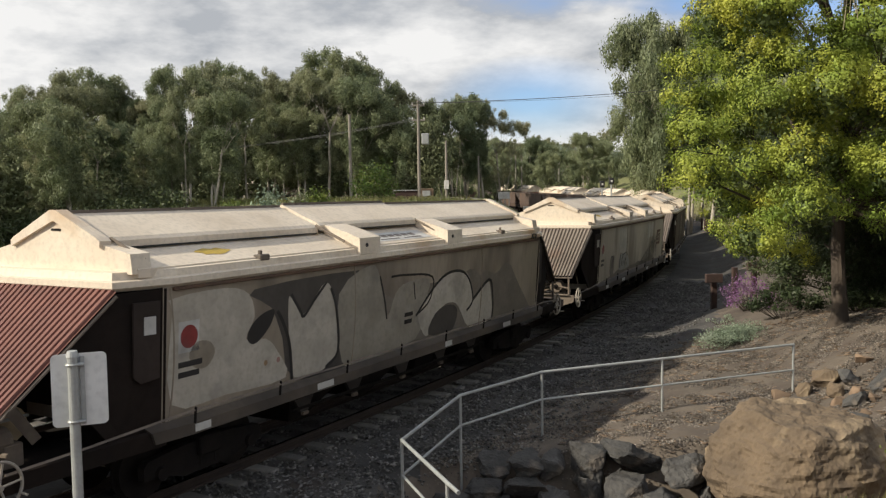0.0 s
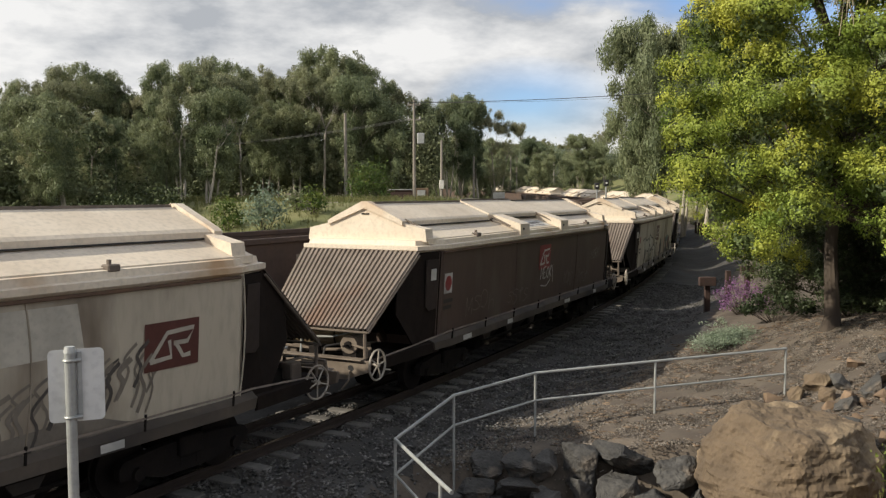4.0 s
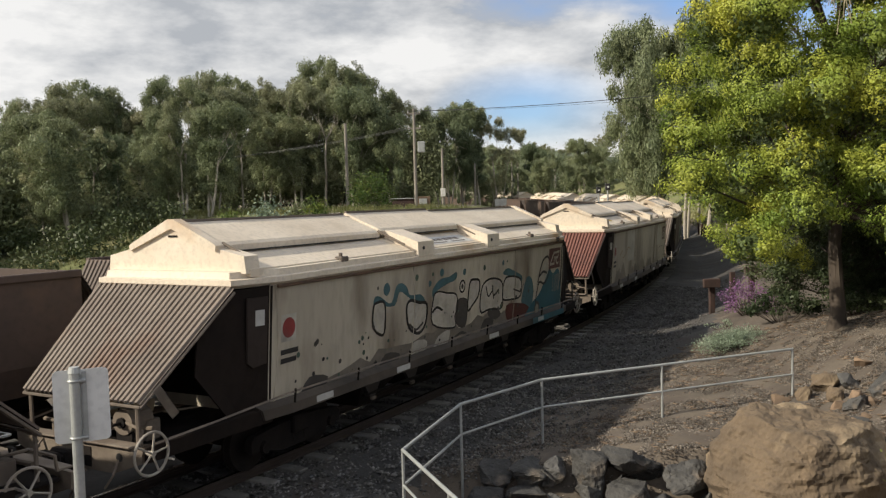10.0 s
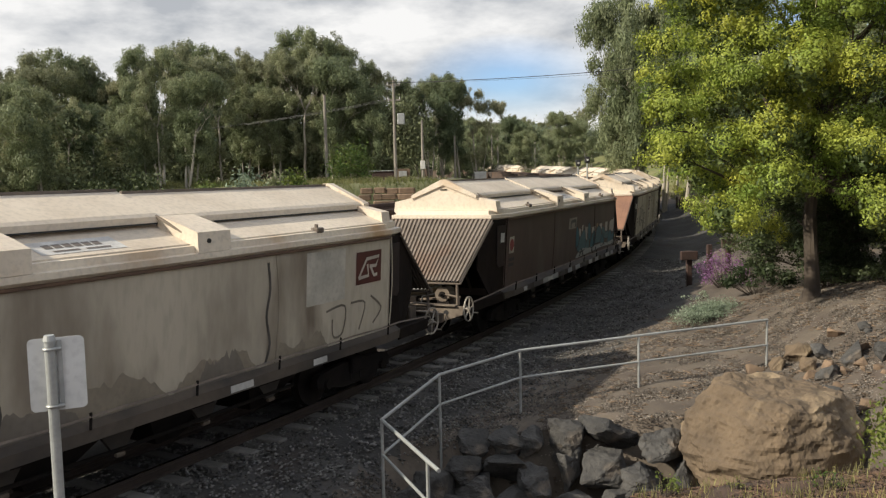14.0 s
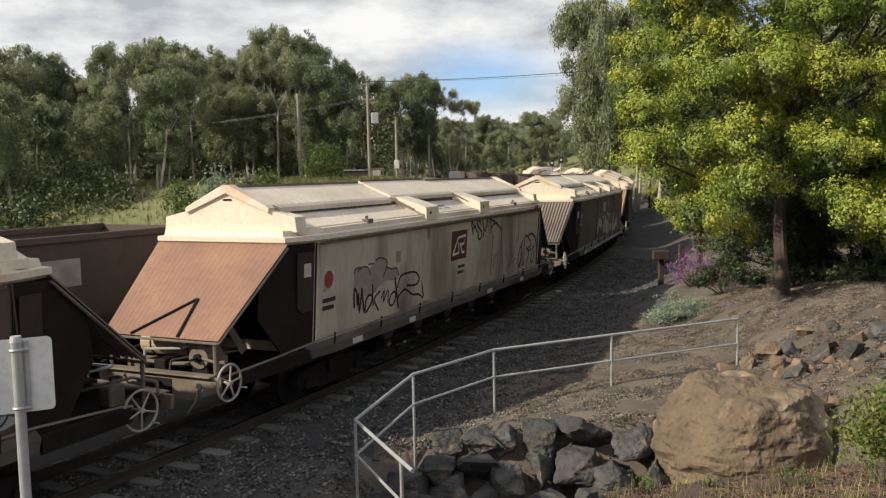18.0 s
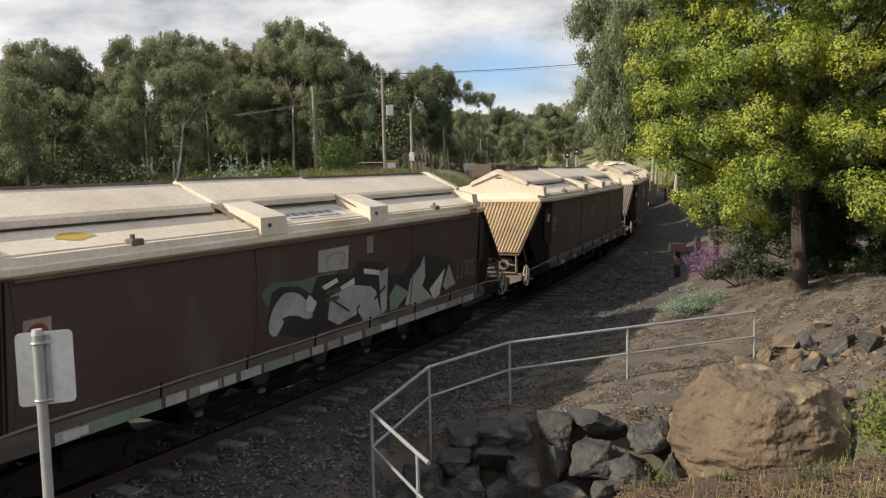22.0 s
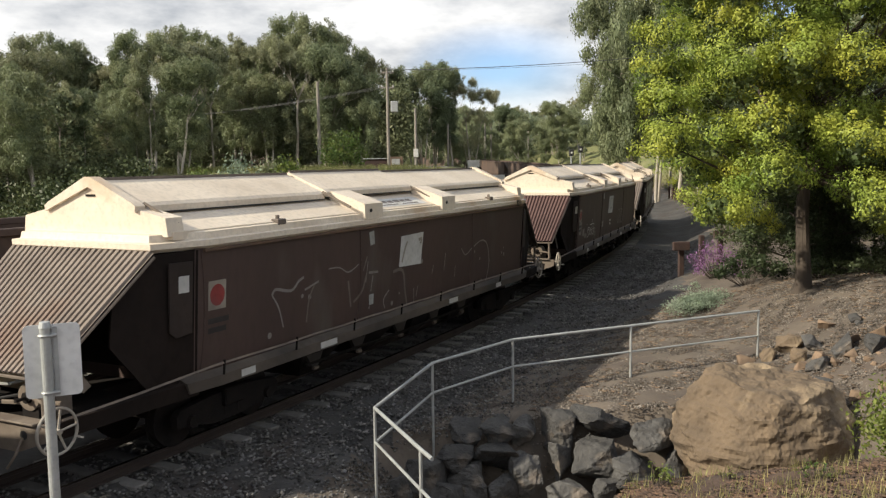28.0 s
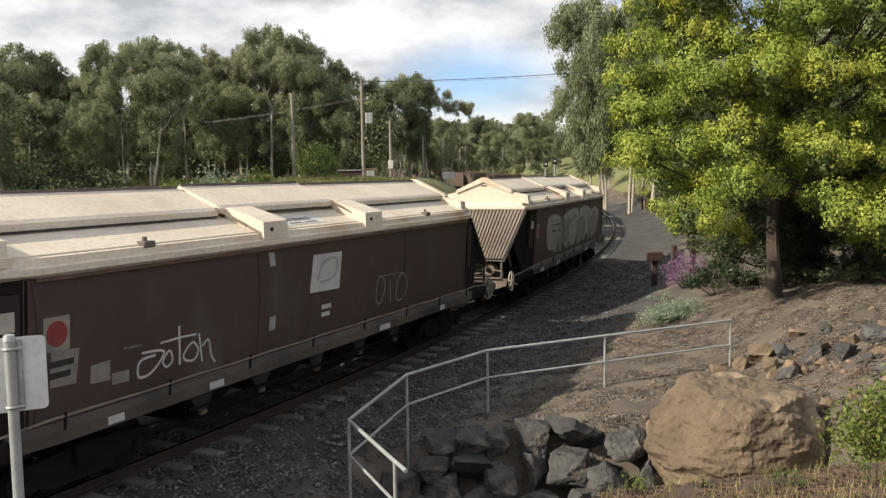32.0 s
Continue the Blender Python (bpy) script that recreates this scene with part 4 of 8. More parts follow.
def open_hopper():
    w = thing("open_hopper", "rusty brown open hopper wagon with corrugated end hoods", "railway wagon", "open hoppers of the other train")
    L = 4.7
    bm = bmesh.new()
    for sx in (-1, 1):
        r = [(sx * 1.30, 1.0), (sx * 1.42, 1.5), (sx * 1.42, 2.9), (sx * 1.37, 2.9), (sx * 1.37, 1.5), (sx * 1.25, 1.0)]
        prism(bm, r, -L, L)
    part("side", bm, M["old_brown"], w)
    for sx in (-1, 1):
        bm = bmesh.new()
        box(bm, sx * 1.41 - 0.06, sx * 1.41 + 0.06, -L, L, 2.9, 3.03, 0.015)
        part("rim", bm, M["old_brown"], w)
    for sy in (-1, 1):
        bm = bmesh.new()
        box(bm, -1.37, 1.37, sy * L - 0.03, sy * L + 0.03, 1.6, 3.0)
        part("end_wall", bm, M["old_brown"], w)
        bm = bmesh.new()
        corrugated(bm, ((-1.40, sy * L, 2.98), (1.40, sy * L, 2.98)), ((-1.05, sy * (L + 1.0), 1.75), (1.05, sy * (L + 1.0), 1.75)), 22, 0.035)
        part("hood", bm, HOODS["brown"], w, "corrugated hood at the wagon's end")
        bm = bmesh.new()
        box(bm, -1.0, 1.0, sy * (L + 0.5) - 0.5, sy * (L + 0.5) + 0.5, 0.9, 1.0)
        box(bm, -0.12, 0.12, min(sy * (L + 0.9), sy * (L + 1.3)), max(sy * (L + 0.9), sy * (L + 1.3)), 0.75, 0.95)
        part("end_frame", bm, M["under"], w)
    bm = bmesh.new()
    loft(bm, [[(-1.3, -L, 1.0), (1.3, -L, 1.0), (1.3, L, 1.0), (-1.3, L, 1.0)], [(-0.6, -L + 1.8, 0.4), (0.6, -L + 1.8, 0.4), (0.6, L - 1.8, 0.4), (-0.6, L - 1.8, 0.4)]], caps=True)
    part("hopper_floor", bm, M["under"], w)
    for y in (-3.4, 3.4):
        bm = bmesh.new()
        for k in (-0.8, 0.8):
            for sx in (-1, 1):
                rod(bm, (sx * 0.49, y + k, WHEEL_R), (sx * 0.6, y + k, WHEEL_R), WHEEL_R, 16)
        for sx in (-1, 1):
            box(bm, sx * 0.86 - 0.06, sx * 0.86 + 0.06, y - 1.1, y + 1.1, 0.34, 0.6)
        part("bogie", bm, M["under"], w)
    bm = bmesh.new()
    box(bm, 1.418, 1.428, 0.4, 1.7, 2.1, 2.6)
    part("plate", bm, M["wheel_paint"], w, "faded ochre plate")
    return w


first = open_hopper()
others = [first] + [copy_thing(first, Matrix()) for _ in range(31)]
# couplings of the other train that have passed the place s = -8, by seconds
RUN2 = [(0, -0.8), (1.3, 0.0), (7.1, 3.86), (9.7, 5.7), (12.5, 7.3), (17.2, 10.7), (23.4, 14.66), (27.6, 17.2), (29.8, 18.7), (31.5, 19.75), (32, 20.05)]

# ---- paint on the wagons: plates, panels, tags ----
def paint(name, rgb, rough=0.55):
    return material(name, rgb, tuple(0.78 * c for c in rgb), rough=rough, scale=2.2, fine=12, bump=0.0, stain=tuple(0.5 * c + 0.03 for c in rgb), stain_at=0.58, stain_scale=1.6)


P = {
    "maroon": paint("maroon_paint", (0.095, 0.026, 0.02)), "bright_red": paint("sign_red", (0.25, 0.036, 0.034)), "chalk": paint("chalk_white", (0.55, 0.54, 0.51)),
    "soot_thin": paint("thin_grime", (0.19, 0.165, 0.135)), "ink": paint("ink_black", (0.022, 0.02, 0.02)), "soot": paint("soot", (0.07, 0.062, 0.055)), "teal": paint("teal_spray", (0.026, 0.115, 0.145)), "silver": paint("silver_spray", (0.36, 0.36, 0.34)),
    "sage": paint("sage_spray", (0.20, 0.25, 0.19)), "bone": paint("bone_spray", (0.47, 0.43, 0.36)), "pink": paint("dusty_pink", (0.36, 0.20, 0.17)), "tan": paint("tan_panel", (0.34, 0.22, 0.12)),
    "thin_dirt": paint("thin_dirt", (0.27, 0.23, 0.175)), "dim": paint("dim_white", (0.15, 0.125, 0.105)), "dull_teal": paint("dull_teal_spray", (0.065, 0.14, 0.155)), "wiped": paint("wiped_paint", (0.30, 0.27, 0.22)),
    "yellow": paint("yellow_paint", (0.55, 0.38, 0.05)), "faint": paint("faint_white", (0.24, 0.22, 0.20)), "patch": paint("patch_cream", (0.50, 0.47, 0.40)), "greenish": paint("moss_spray", (0.09, 0.13, 0.10)),
}


def on_side(y, z, lift):
    return Vector((side_x(z) + lift, y, z))


def area(parent, name, outline, mat, lift=0.004, label=""):
    bm = bmesh.new()
    vs = [bm.verts.new(on_side(y, z, lift)) for y, z in outline]
    es = [bm.edges.new((vs[i], vs[(i + 1) % len(vs)])) for i in range(len(vs))]
    bmesh.ops.triangle_fill(bm, edges=es, use_beauty=True, normal=(1, 0, 0))
    return part(name, bm, mat, parent, label)


def stroke(parent, name, pts, width, mat, lift=0.008, closed=False, label=""):
    """A painted line of even width along points (y, z) of the side."""
    bm = bmesh.new()
    n = len(pts)
    left, right = [], []
    for i in range(n):
        a = Vector(pts[(i - 1) % n] if closed else pts[max(i - 1, 0)])
        b = Vector(pts[(i + 1) % n] if closed else pts[min(i + 1, n - 1)])
        d = (b - a).normalized() if (b - a).length > 1e-6 else Vector((1, 0))
        k = Vector((-d.y, d.x)) * width / 2
        p = Vector(pts[i])
        left.append(bm.verts.new(on_side(p.x + k.x, p.y + k.y, lift)))
        right.append(bm.verts.new(on_side(p.x - k.x, p.y - k.y, lift)))
    for i in range(n if closed else n - 1):
        j = (i + 1) % n
        bm.faces.new((left[i], left[j], right[j], right[i]))
    return part(name, bm, mat, parent, label)


def curve_through(pts, per=5, closed=False):
    """A rounded line through points."""
    n = len(pts)
    out = []
    for i in range(n if closed else n - 1):
        p0, p1, p2, p3 = (Vector(pts[(i + k) % n]) if closed else Vector(pts[min(max(i + k, 0), n - 1)]) for k in (-1, 0, 1, 2))
        for k in range(per):
            u = k / per
            q = 0.5 * (2 * p1 + (p2 - p0) * u + (2 * p0 - 5 * p1 + 4 * p2 - p3) * u * u + (3 * p1 - p0 - 3 * p2 + p3) * u ** 3)
            out.append((q.x, q.y))
    if not closed:
        out.append(tuple(pts[-1]))
    return out


def rect(y0, y1, z0, z1, skew=0.0):
    return [(y0, z0), (y1, z0), (y1 + skew, z1), (y0 + skew, z1)]


GLYPHS = [[(0.1, 0.1), (0.0, 0.6), (0.35, 1.0), (0.8, 0.8), (0.85, 0.3), (0.5, 0.0), (0.15, 0.15)], [(0.1, 0.0), (0.15, 1.0), (0.5, 0.35), (0.8, 1.05), (0.9, 0.0)], [(0.85, 0.9), (0.4, 1.0), (0.15, 0.7), (0.6, 0.5), (0.8, 0.2), (0.3, -0.05), (0.05, 0.15)],
          [(0.2, 1.1), (0.25, 0.0), (0.4, 0.5), (0.8, 0.6), (0.85, 0.05)], [(0.0, 0.75), (0.9, 0.85), (0.45, 0.9), (0.4, 0.0)], [(0.05, 0.9), (0.35, 0.1), (0.55, 0.6), (0.7, 0.05), (1.0, 1.1)], [(0.1, 0.0), (0.45, 1.1), (0.8, 0.0), (0.65, 0.4), (0.2, 0.4)]]


def tag(w, y0, y1, z0, z1, loops, mat, seed, width=0.025, bars=True):
    """A quick scrawl: bent strokes of uneven size side by side, spelling nothing."""
    rnd = random.Random(seed)
    step = (y1 - y0) / loops
    for k in range(loops):
        g = rnd.choice(GLYPHS)
        hgt, slant, base = (z1 - z0) * rnd.uniform(0.75, 1.35), rnd.uniform(0.0, 0.35), z0 + rnd.uniform(-0.06, 0.08)
        pts = [(y0 + step * (k + 1.05 * a + slant * b * 0.5) + rnd.gauss(0, 0.02), base + hgt * b + rnd.gauss(0, 0.015)) for a, b in g]
        stroke(w, "scrawl", curve_through(pts, 5), width * rnd.uniform(0.8, 1.2), mat, 0.009 + 0.0004 * (k % 3))
    if bars:
        stroke(w, "scrawl", curve_through([(y0, z0 - 0.1), ((y0 + y1) / 2, z0 - 0.16), (y1 + 0.1, z0 - 0.04)], 5), width, mat, 0.0095)


def logo(w, y, z, wide, tall, ground, ink, lift=0.009):
    """A painted panel with a plain angular emblem."""
    p = area(w, "panel", rect(y - wide / 2, y + wide / 2, z - tall / 2, z + tall / 2), P[ground], lift, "square painted panel with an angular emblem")
    for pts in ([(-0.40, -0.30), (-0.10, 0.26), (0.40, 0.30), (0.28, 0.02), (0.02, 0.02)], [(-0.40, -0.30), (-0.02, -0.26), (-0.06, 0.10)], [(0.06, 0.02), (0.20, -0.28), (0.34, -0.26)]):
        stroke(p, "emblem", [(y + a * wide, z + b * tall) for a, b in pts], 0.06, P[ink], lift + 0.003)


def daub(w, mat, layer, *pts):
    """A sprayed shape with a rounded outline, so many millimetres proud."""
    area(w, "painted_shape", curve_through(pts, 3, True), P[mat], layer / 1000)


def cut_shape(w, mat, layer, *pts):
    """A painted shape with sharp corners."""
    area(w, "painted_shape", pts, P[mat], layer / 1000)


def spray(w, mat, width, *pts, closed=False):
    """A sprayed line, rounded through its points."""
    line_pts = curve_through(pts, 4, closed) if len(pts) > 2 else pts
    stroke(w, "painted_line", line_pts, width, P[mat], 0.0075 + 0.0015 * width / 0.05, closed)


LETTERS = [
    [(0, .75), (.05, 1), (1, .95), (.95, .72), (.62, .74), (.66, 0), (.35, .02), (.38, .74)],
    [(.05, 0), (.1, 1), (.38, 1), (.36, .62), (.72, 1.02), (1.02, .95), (.62, .52), (1, 0), (.66, -.02), (.4, .38), (.36, 0)],
    [(.05, .1), (.1, -.02), (.8, 0), (1, .3), (.85, .55), (.4, .62), (.42, .75), (.95, .75), (.9, 1), (.2, 1), (.02, .75), (.15, .45), (.6, .38), (.62, .25), (.02, .28)],
    [(0, 0), (.05, 1), (.35, 1), (.65, .45), (.66, 1.02), (.95, 1), (.95, 0), (.65, 0), (.35, .5), (.32, 0)],
    [(0, 0), (.35, 1), (.68, 1), (1, 0), (.7, 0), (.62, .22), (.36, .22), (.28, 0)],
    [(0, 0), (.02, 1), (.95, 1), (.9, .76), (.35, .76), (.35, .62), (.8, .6), (.78, .4), (.34, .4), (.34, .24), (1, .22), (.95, 0)],
    [(.1, .2), (.0, .6), (.2, .95), (.6, 1.02), (.95, .75), (1.0, .3), (.8, .02), (.35, -.03)],
    [(0, 0), (.0, .95), (.3, 1.05), (.5, .6), (.72, 1.05), (1, .95), (.98, 0), (.7, .05), (.7, .5), (.5, .25), (.3, .5), (.3, 0)],
]


def burner(w, y0, y1, z0, z1, n, fills, line, seed, width=0.055, shadow="ink", smooth_edges=False, lean=0.12, over=1.0):
    """A row of large interlocking block letters that spell nothing: shadow, fill, outline, inner strokes."""
    rnd = random.Random(seed)
    step = (y1 - y0) / n
    for k in range(n):
        g = rnd.choice(LETTERS)
        wide, hgt = step * over * rnd.uniform(1.02, 1.22), (z1 - z0) * rnd.uniform(0.86, 1.06)
        ya, za = y0 + step * k - 0.05 * step, z0 + rnd.uniform(-0.04, 0.08) * (z1 - z0)
        pts = [(ya + wide * (u + lean * v + rnd.uniform(-0.05, 0.05)), za + hgt * (v + rnd.uniform(-0.05, 0.05))) for u, v in g]
        if smooth_edges:
            pts = curve_through(pts, 4, True)
        lift = 0.004 + 0.0012 * (k % 4)
        if shadow:
            area(w, "painted_shadow", [(y + 0.07, z - 0.05) for y, z in pts], P[shadow], lift - 0.0005)
        if fills:
            area(w, "painted_shape", pts, P[fills[k % len(fills)]], lift + 0.0003)
        if line:
            stroke(w, "painted_outline", pts, width, P[line], lift + 0.0008, True)
            for _ in range(2):
                a = (ya + wide * rnd.uniform(0.2, 0.8), za + hgt * rnd.uniform(0.2, 0.8))
                stroke(w, "painted_stroke", [a, (a[0] + rnd.uniform(-0.2, 0.2) * wide, a[1] + rnd.uniform(-0.3, 0.3) * hgt)], width * 0.7, P[line], 0.0105)


def ragged(w, name, y0, y1, z0, z1, mat, seed, lift=0.0035, label="", rough=0.3):
    """A patch with an uneven upper edge."""
    m = 36
    top = [(y1 - (y1 - y0) * k / m, z0 + (z1 - z0) * (0.72 + rough * noise.fractal((seed * 3.1 + k * 0.22, 1.3, 0), 0.7, 2.0, 4)) * min(1, 5 * min(k, m - k) / m + 0.05)) for k in range(m + 1)]
    return area(w, name, [(y0, z0)] + [(y0 + (y1 - y0) * k / 8, z0 - 0.015 * (k % 2)) for k in range(1, 8)] + top[:-1], P[mat], lift, label)


PEN = {
    "A": [[(0, 0), (.45, 1), (.9, 0)], [(.15, .38), (.75, .42)]], "B": [[(.1, 0), (.1, 1), (.7, .85), (.7, .6), (.15, .52), (.85, .4), (.8, .05), (.1, 0)]], "C": [[(.85, .85), (.4, 1), (.05, .5), (.4, 0), (.9, .15)]],
    "E": [[(.85, 1), (.1, .95), (.1, .5), (.65, .52), (.1, .5), (.1, 0), (.9, .05)]], "H": [[(.1, 0), (.15, 1)], [(.12, .5), (.8, .55)], [(.8, 0), (.85, 1)]], "I": [[(.4, 0), (.45, .9)]],
    "K": [[(.1, 0), (.12, 1)], [(.85, 1), (.15, .45), (.95, 0)]], "L": [[(.15, 1), (.1, 0), (.8, .05)]], "M": [[(.02, 0), (.15, 1), (.5, .3), (.85, 1.02), (.98, 0)]], "N": [[(.1, 0), (.12, 1), (.8, 0), (.85, 1)]],
    "O": [[(.5, 1), (.1, .7), (.1, .25), (.5, 0), (.9, .3), (.88, .75), (.5, 1)]], "R": [[(.1, 0), (.12, 1), (.75, .9), (.7, .55), (.15, .48), (.9, 0)]], "S": [[(.85, .85), (.4, 1), (.12, .72), (.75, .35), (.6, .02), (.05, .12)]],
    "T": [[(.0, .95), (.95, 1)], [(.5, .97), (.45, 0)]], "U": [[(.1, 1), (.12, .25), (.45, 0), (.8, .25), (.85, 1)]],
}


def word(w, letters, y0, y1, z0, z1, mat, width=0.035, rise=0.0, seed=1):
    """A tag written with a spray can, letter by letter."""
    rnd = random.Random(seed)
    step = (y1 - y0) / len(letters)
    for k, c in enumerate(letters):
        dz = rise * k + rnd.uniform(-0.04, 0.04) * (z1 - z0)
        hgt = (z1 - z0) * rnd.uniform(0.9, 1.12)
        for line in PEN[c]:
            pts = [(y0 + step * (k + 0.88 * u + 0.1 * v), z0 + dz + hgt * v) for u, v in line]
            stroke(w, "letter", curve_through(pts, 4) if c in "BCOSUR" else pts, width, mat, 0.0115)


def disc(w, y, z, r, mat, lift=0.006, name="disc", label=""):
    return area(w, name, [(y + r * math.cos(a), z + r * math.sin(a)) for a in np.linspace(0, 2 * math.pi, 22)[:-1]], mat, lift, label)


def bars(w, y, z, wide, rows, mat, lift=0.006):
    for k in range(rows):
        stroke(w, "painted_bar", [(y, z - 0.13 * k), (y + wide * (1 - 0.12 * (k % 2)), z - 0.13 * k)], 0.075, mat, lift)


def front_marks(w, ground="chalk", ink="bright_red", plate=True):
    if plate:
        area(w, "marker_plate", rect(-6.04, -5.68, 1.99, 2.39), P[ground], 0.004)
    disc(w, -5.86, 2.19, 0.15, P[ink], 0.008, "marker_disc", "red disc on a pale plate")
    bars(w, -6.04, 1.84, 0.42, 2, P["ink" if ground != "faint" else "faint"])


def roof_marks(w, wide, splash, seed):
    """The pale maker's panel on the roof slope, its writing as plain bars, and a yellow stain."""
    rnd = random.Random(seed)

    def slope(x, lift=0.006):
        return 3.11 + (1.26 - x) * (0.25 / 0.6) + lift

    bm = bmesh.new()
    vs = [bm.verts.new((x, y, slope(x))) for x, y in ((1.18, -1.15), (1.18, wide - 1.15), (0.86, wide - 1.15), (0.86, -1.15))]
    bm.faces.new(vs)
    p = part("maker_panel", bm, M["white"], w, "white maker's panel on the roof")
    for x, y0, y1 in ((1.0, -1.0, wide * 0.85 - 1.2), (1.12, -0.95, wide * 0.95 - 1.2)):
        t = 0.048 if x < 1.05 else 0.018
        n = 6 if x < 1.05 else 2
        for k in range(n):
            a, b = y0 + (y1 - y0) * k / n, y0 + (y1 - y0) * (k + 0.8) / n
            bm = bmesh.new()
            bm.faces.new([bm.verts.new((xx, yy, slope(xx, 0.011))) for xx, yy in ((x + t, a), (x + t, b), (x - t, b), (x - t, a))])
            part("painted_bar", bm, P["dim"], p)
    if splash:
        bm = bmesh.new()
        vs = [bm.verts.new((0.98 + 0.1 * math.sin(a) * rnd.uniform(0.7, 1.2), -5.0 + 0.32 * math.cos(a) * rnd.uniform(0.7, 1.2), 0)) for a in np.linspace(0, 6.28, 14)[:-1]]
        for v in vs:
            v.co.z = slope(v.co.x, 0.007)
        bm.faces.new(vs)
        part("paint_splash", bm, P["yellow"], w, "splash of yellow paint on the roof")


def fleet_number(w, digits):
    """Black stencilled figures on the roof's edge."""
    c = bpy.data.curves.new("figures", "FONT")
    c.body, c.size, c.extrude, c.offset = digits, 0.17, 0.002, 0.006
    c.materials.append(P["ink"])
    ob = new("figures", c)
    ob.parent = w
    ob.matrix_basis = Matrix.Translation((1.424, HALF - 1.72, 2.915)) @ Matrix.Rotation(radians(90), 4, "Z") @ Matrix.Rotation(radians(90), 4, "X")
    tagged(ob, "black stencilled fleet number")


def sill_patches(w, seed, mat="chalk"):
    rnd = random.Random(seed)
    for y in (-5.4, -3.2, 1.2, 3.9):
        y += rnd.uniform(-0.5, 0.5)
        bm = bmesh.new()
        box(bm, 1.40, 1.405, y, y + rnd.uniform(0.25, 0.5), 0.975, 1.075)
        part("sill_plate", bm, P[mat], w)


_, A_, B_, C_, D_, E_, F_, G_, H_, I_, J_, K_, L_, N_ = hoppers
for k, w in enumerate(hoppers):
    roof_marks(w, 1.95 if k % 2 else 1.2, k in (1, 2, 6, 9), k)
    sill_patches(w, 30 + k)
    front_marks(w, "chalk" if k in (1, 3) else "wiped" if k > 8 else "patch")
    # the small stencilled notice on the dark end
    bm = bmesh.new()
    q = [(-6.40, 2.52, 1.331), (-6.40, 2.30, 1.321), (-6.56, 2.30, 1.296), (-6.56, 2.52, 1.306)]
    loft(bm, [[(x, y, z) for y, z, x in q], [(x - 0.012, y, z) for y, z, x in q]], caps=True)
    part("notice", bm, P["chalk" if k % 2 else "patch"], w, "faded stencilled notice")
for w, digits in ((A_, "3028"), (C_, "3252"), (D_, "3029"), (E_, "3051"), (G_, "3197"), (H_, "3148"), (I_, "3127"), (K_, "3231")):
    fleet_number(w, digits)

# first beige wagon: big pale shapes with black edges over soot
ragged(A_, "grime", -3.2, 5.9, 1.06, 2.7, "soot_thin", 5, 0.0022, "dull brown film over the side", 0.15)
daub(A_, "bone", 3.2, (-6.15, 2.51), (-6.15, 2.7), (-5.2, 2.74), (-4.74, 2.61), (-4.61, 2.28), (-4.78, 1.99), (-4.36, 1.93), (-4.1, 1.72), (-3.89, 1.28), (-5.15, 1.29), (-6.15, 1.37))
daub(A_, "soot", 3.0, (-4.63, 2.66), (-1.95, 2.71), (-1.59, 2.47), (-1.85, 1.15), (-3.68, 1.24), (-3.98, 1.87), (-4.25, 2.36))
daub(A_, "ink", 6, (-4.76, 1.99), (-4.67, 2.17), (-4.44, 2.3), (-4.19, 2.33), (-4.24, 2.15), (-4.42, 1.98), (-4.62, 1.89))
daub(A_, "thin_dirt", 4, (-5.85, 1.97), (-5.7, 2.1), (-5.47, 2.06), (-5.39, 1.9), (-5.54, 1.74), (-5.77, 1.78))
daub(A_, "bone", 4.4, (-3.87, 2.44), (-3.74, 2.38), (-3.52, 2.16), (-3.25, 2.37), (-2.97, 2.6), (-2.74, 2.44), (-2.61, 2.11), (-2.57, 1.47), (-2.97, 1.22), (-3.68, 1.24), (-3.81, 1.67))
spray(A_, "ink", .06, (-4.12, 2.3), (-3.99, 2.12), (-3.82, 1.76), (-3.74, 1.22))
spray(A_, "ink", .05, (-3.81, 2.51), (-3.59, 2.24), (-3.49, 2.14), (-3.25, 2.35), (-2.94, 2.6))
spray(A_, "ink", .06, (-2.82, 2.5), (-2.65, 2.16), (-2.57, 1.47), (-2.9, 1.25))
daub(A_, "wiped", 3.6, (-2.58, 2.38), (-1.7, 2.77), (-1.38, 2.55), (-1.09, 1.83), (-0.84, 2.2), (-0.46, 2.36), (0.39, 2.34), (0.21, 1.87), (-0.06, 1.27), (-1.85, 1.15), (-2.44, 1.26))
spray(A_, "ink", .04, (-1.38, 2.55), (-1.21, 2.14), (-1.11, 1.78))
spray(A_, "ink", .04, (-1.01, 2.51), (-0.47, 2.5), (0.49, 2.38), (0.42, 1.95), (0.01, 1.74))
spray(A_, "ink", .03, (-0.21, 2.34), (-0.14, 2.02))
daub(A_, "bone", 4.8, (0.01, 1.74), (0.51, 2.16), (1.07, 2.38), (1.67, 2.41), (2.08, 2.24), (2.34, 1.74), (2.78, 1.99), (3.09, 2.02), (3.26, 1.2), (2.2, 1.16), (1.68, 1.64), (1.37, 1.79), (0.9, 1.73), (0.48, 1.29), (0.22, 1.33))
spray(A_, "ink", .055, (-0.09, 1.7), (0.52, 2.14), (1.07, 2.38), (1.68, 2.39), (2.08, 2.18), (2.29, 1.74), (2.02, 1.54))
spray(A_, "ink", .07, (2.29, 1.74), (3.05, 2.09), (3.28, 1.76), (3.31, 1.25), (2.88, 1.12))
daub(A_, "soot", 6, (0.42, 1.28), (0.67, 1.65), (1.13, 1.76), (1.52, 1.69), (1.6, 1.48), (1.31, 1.19))
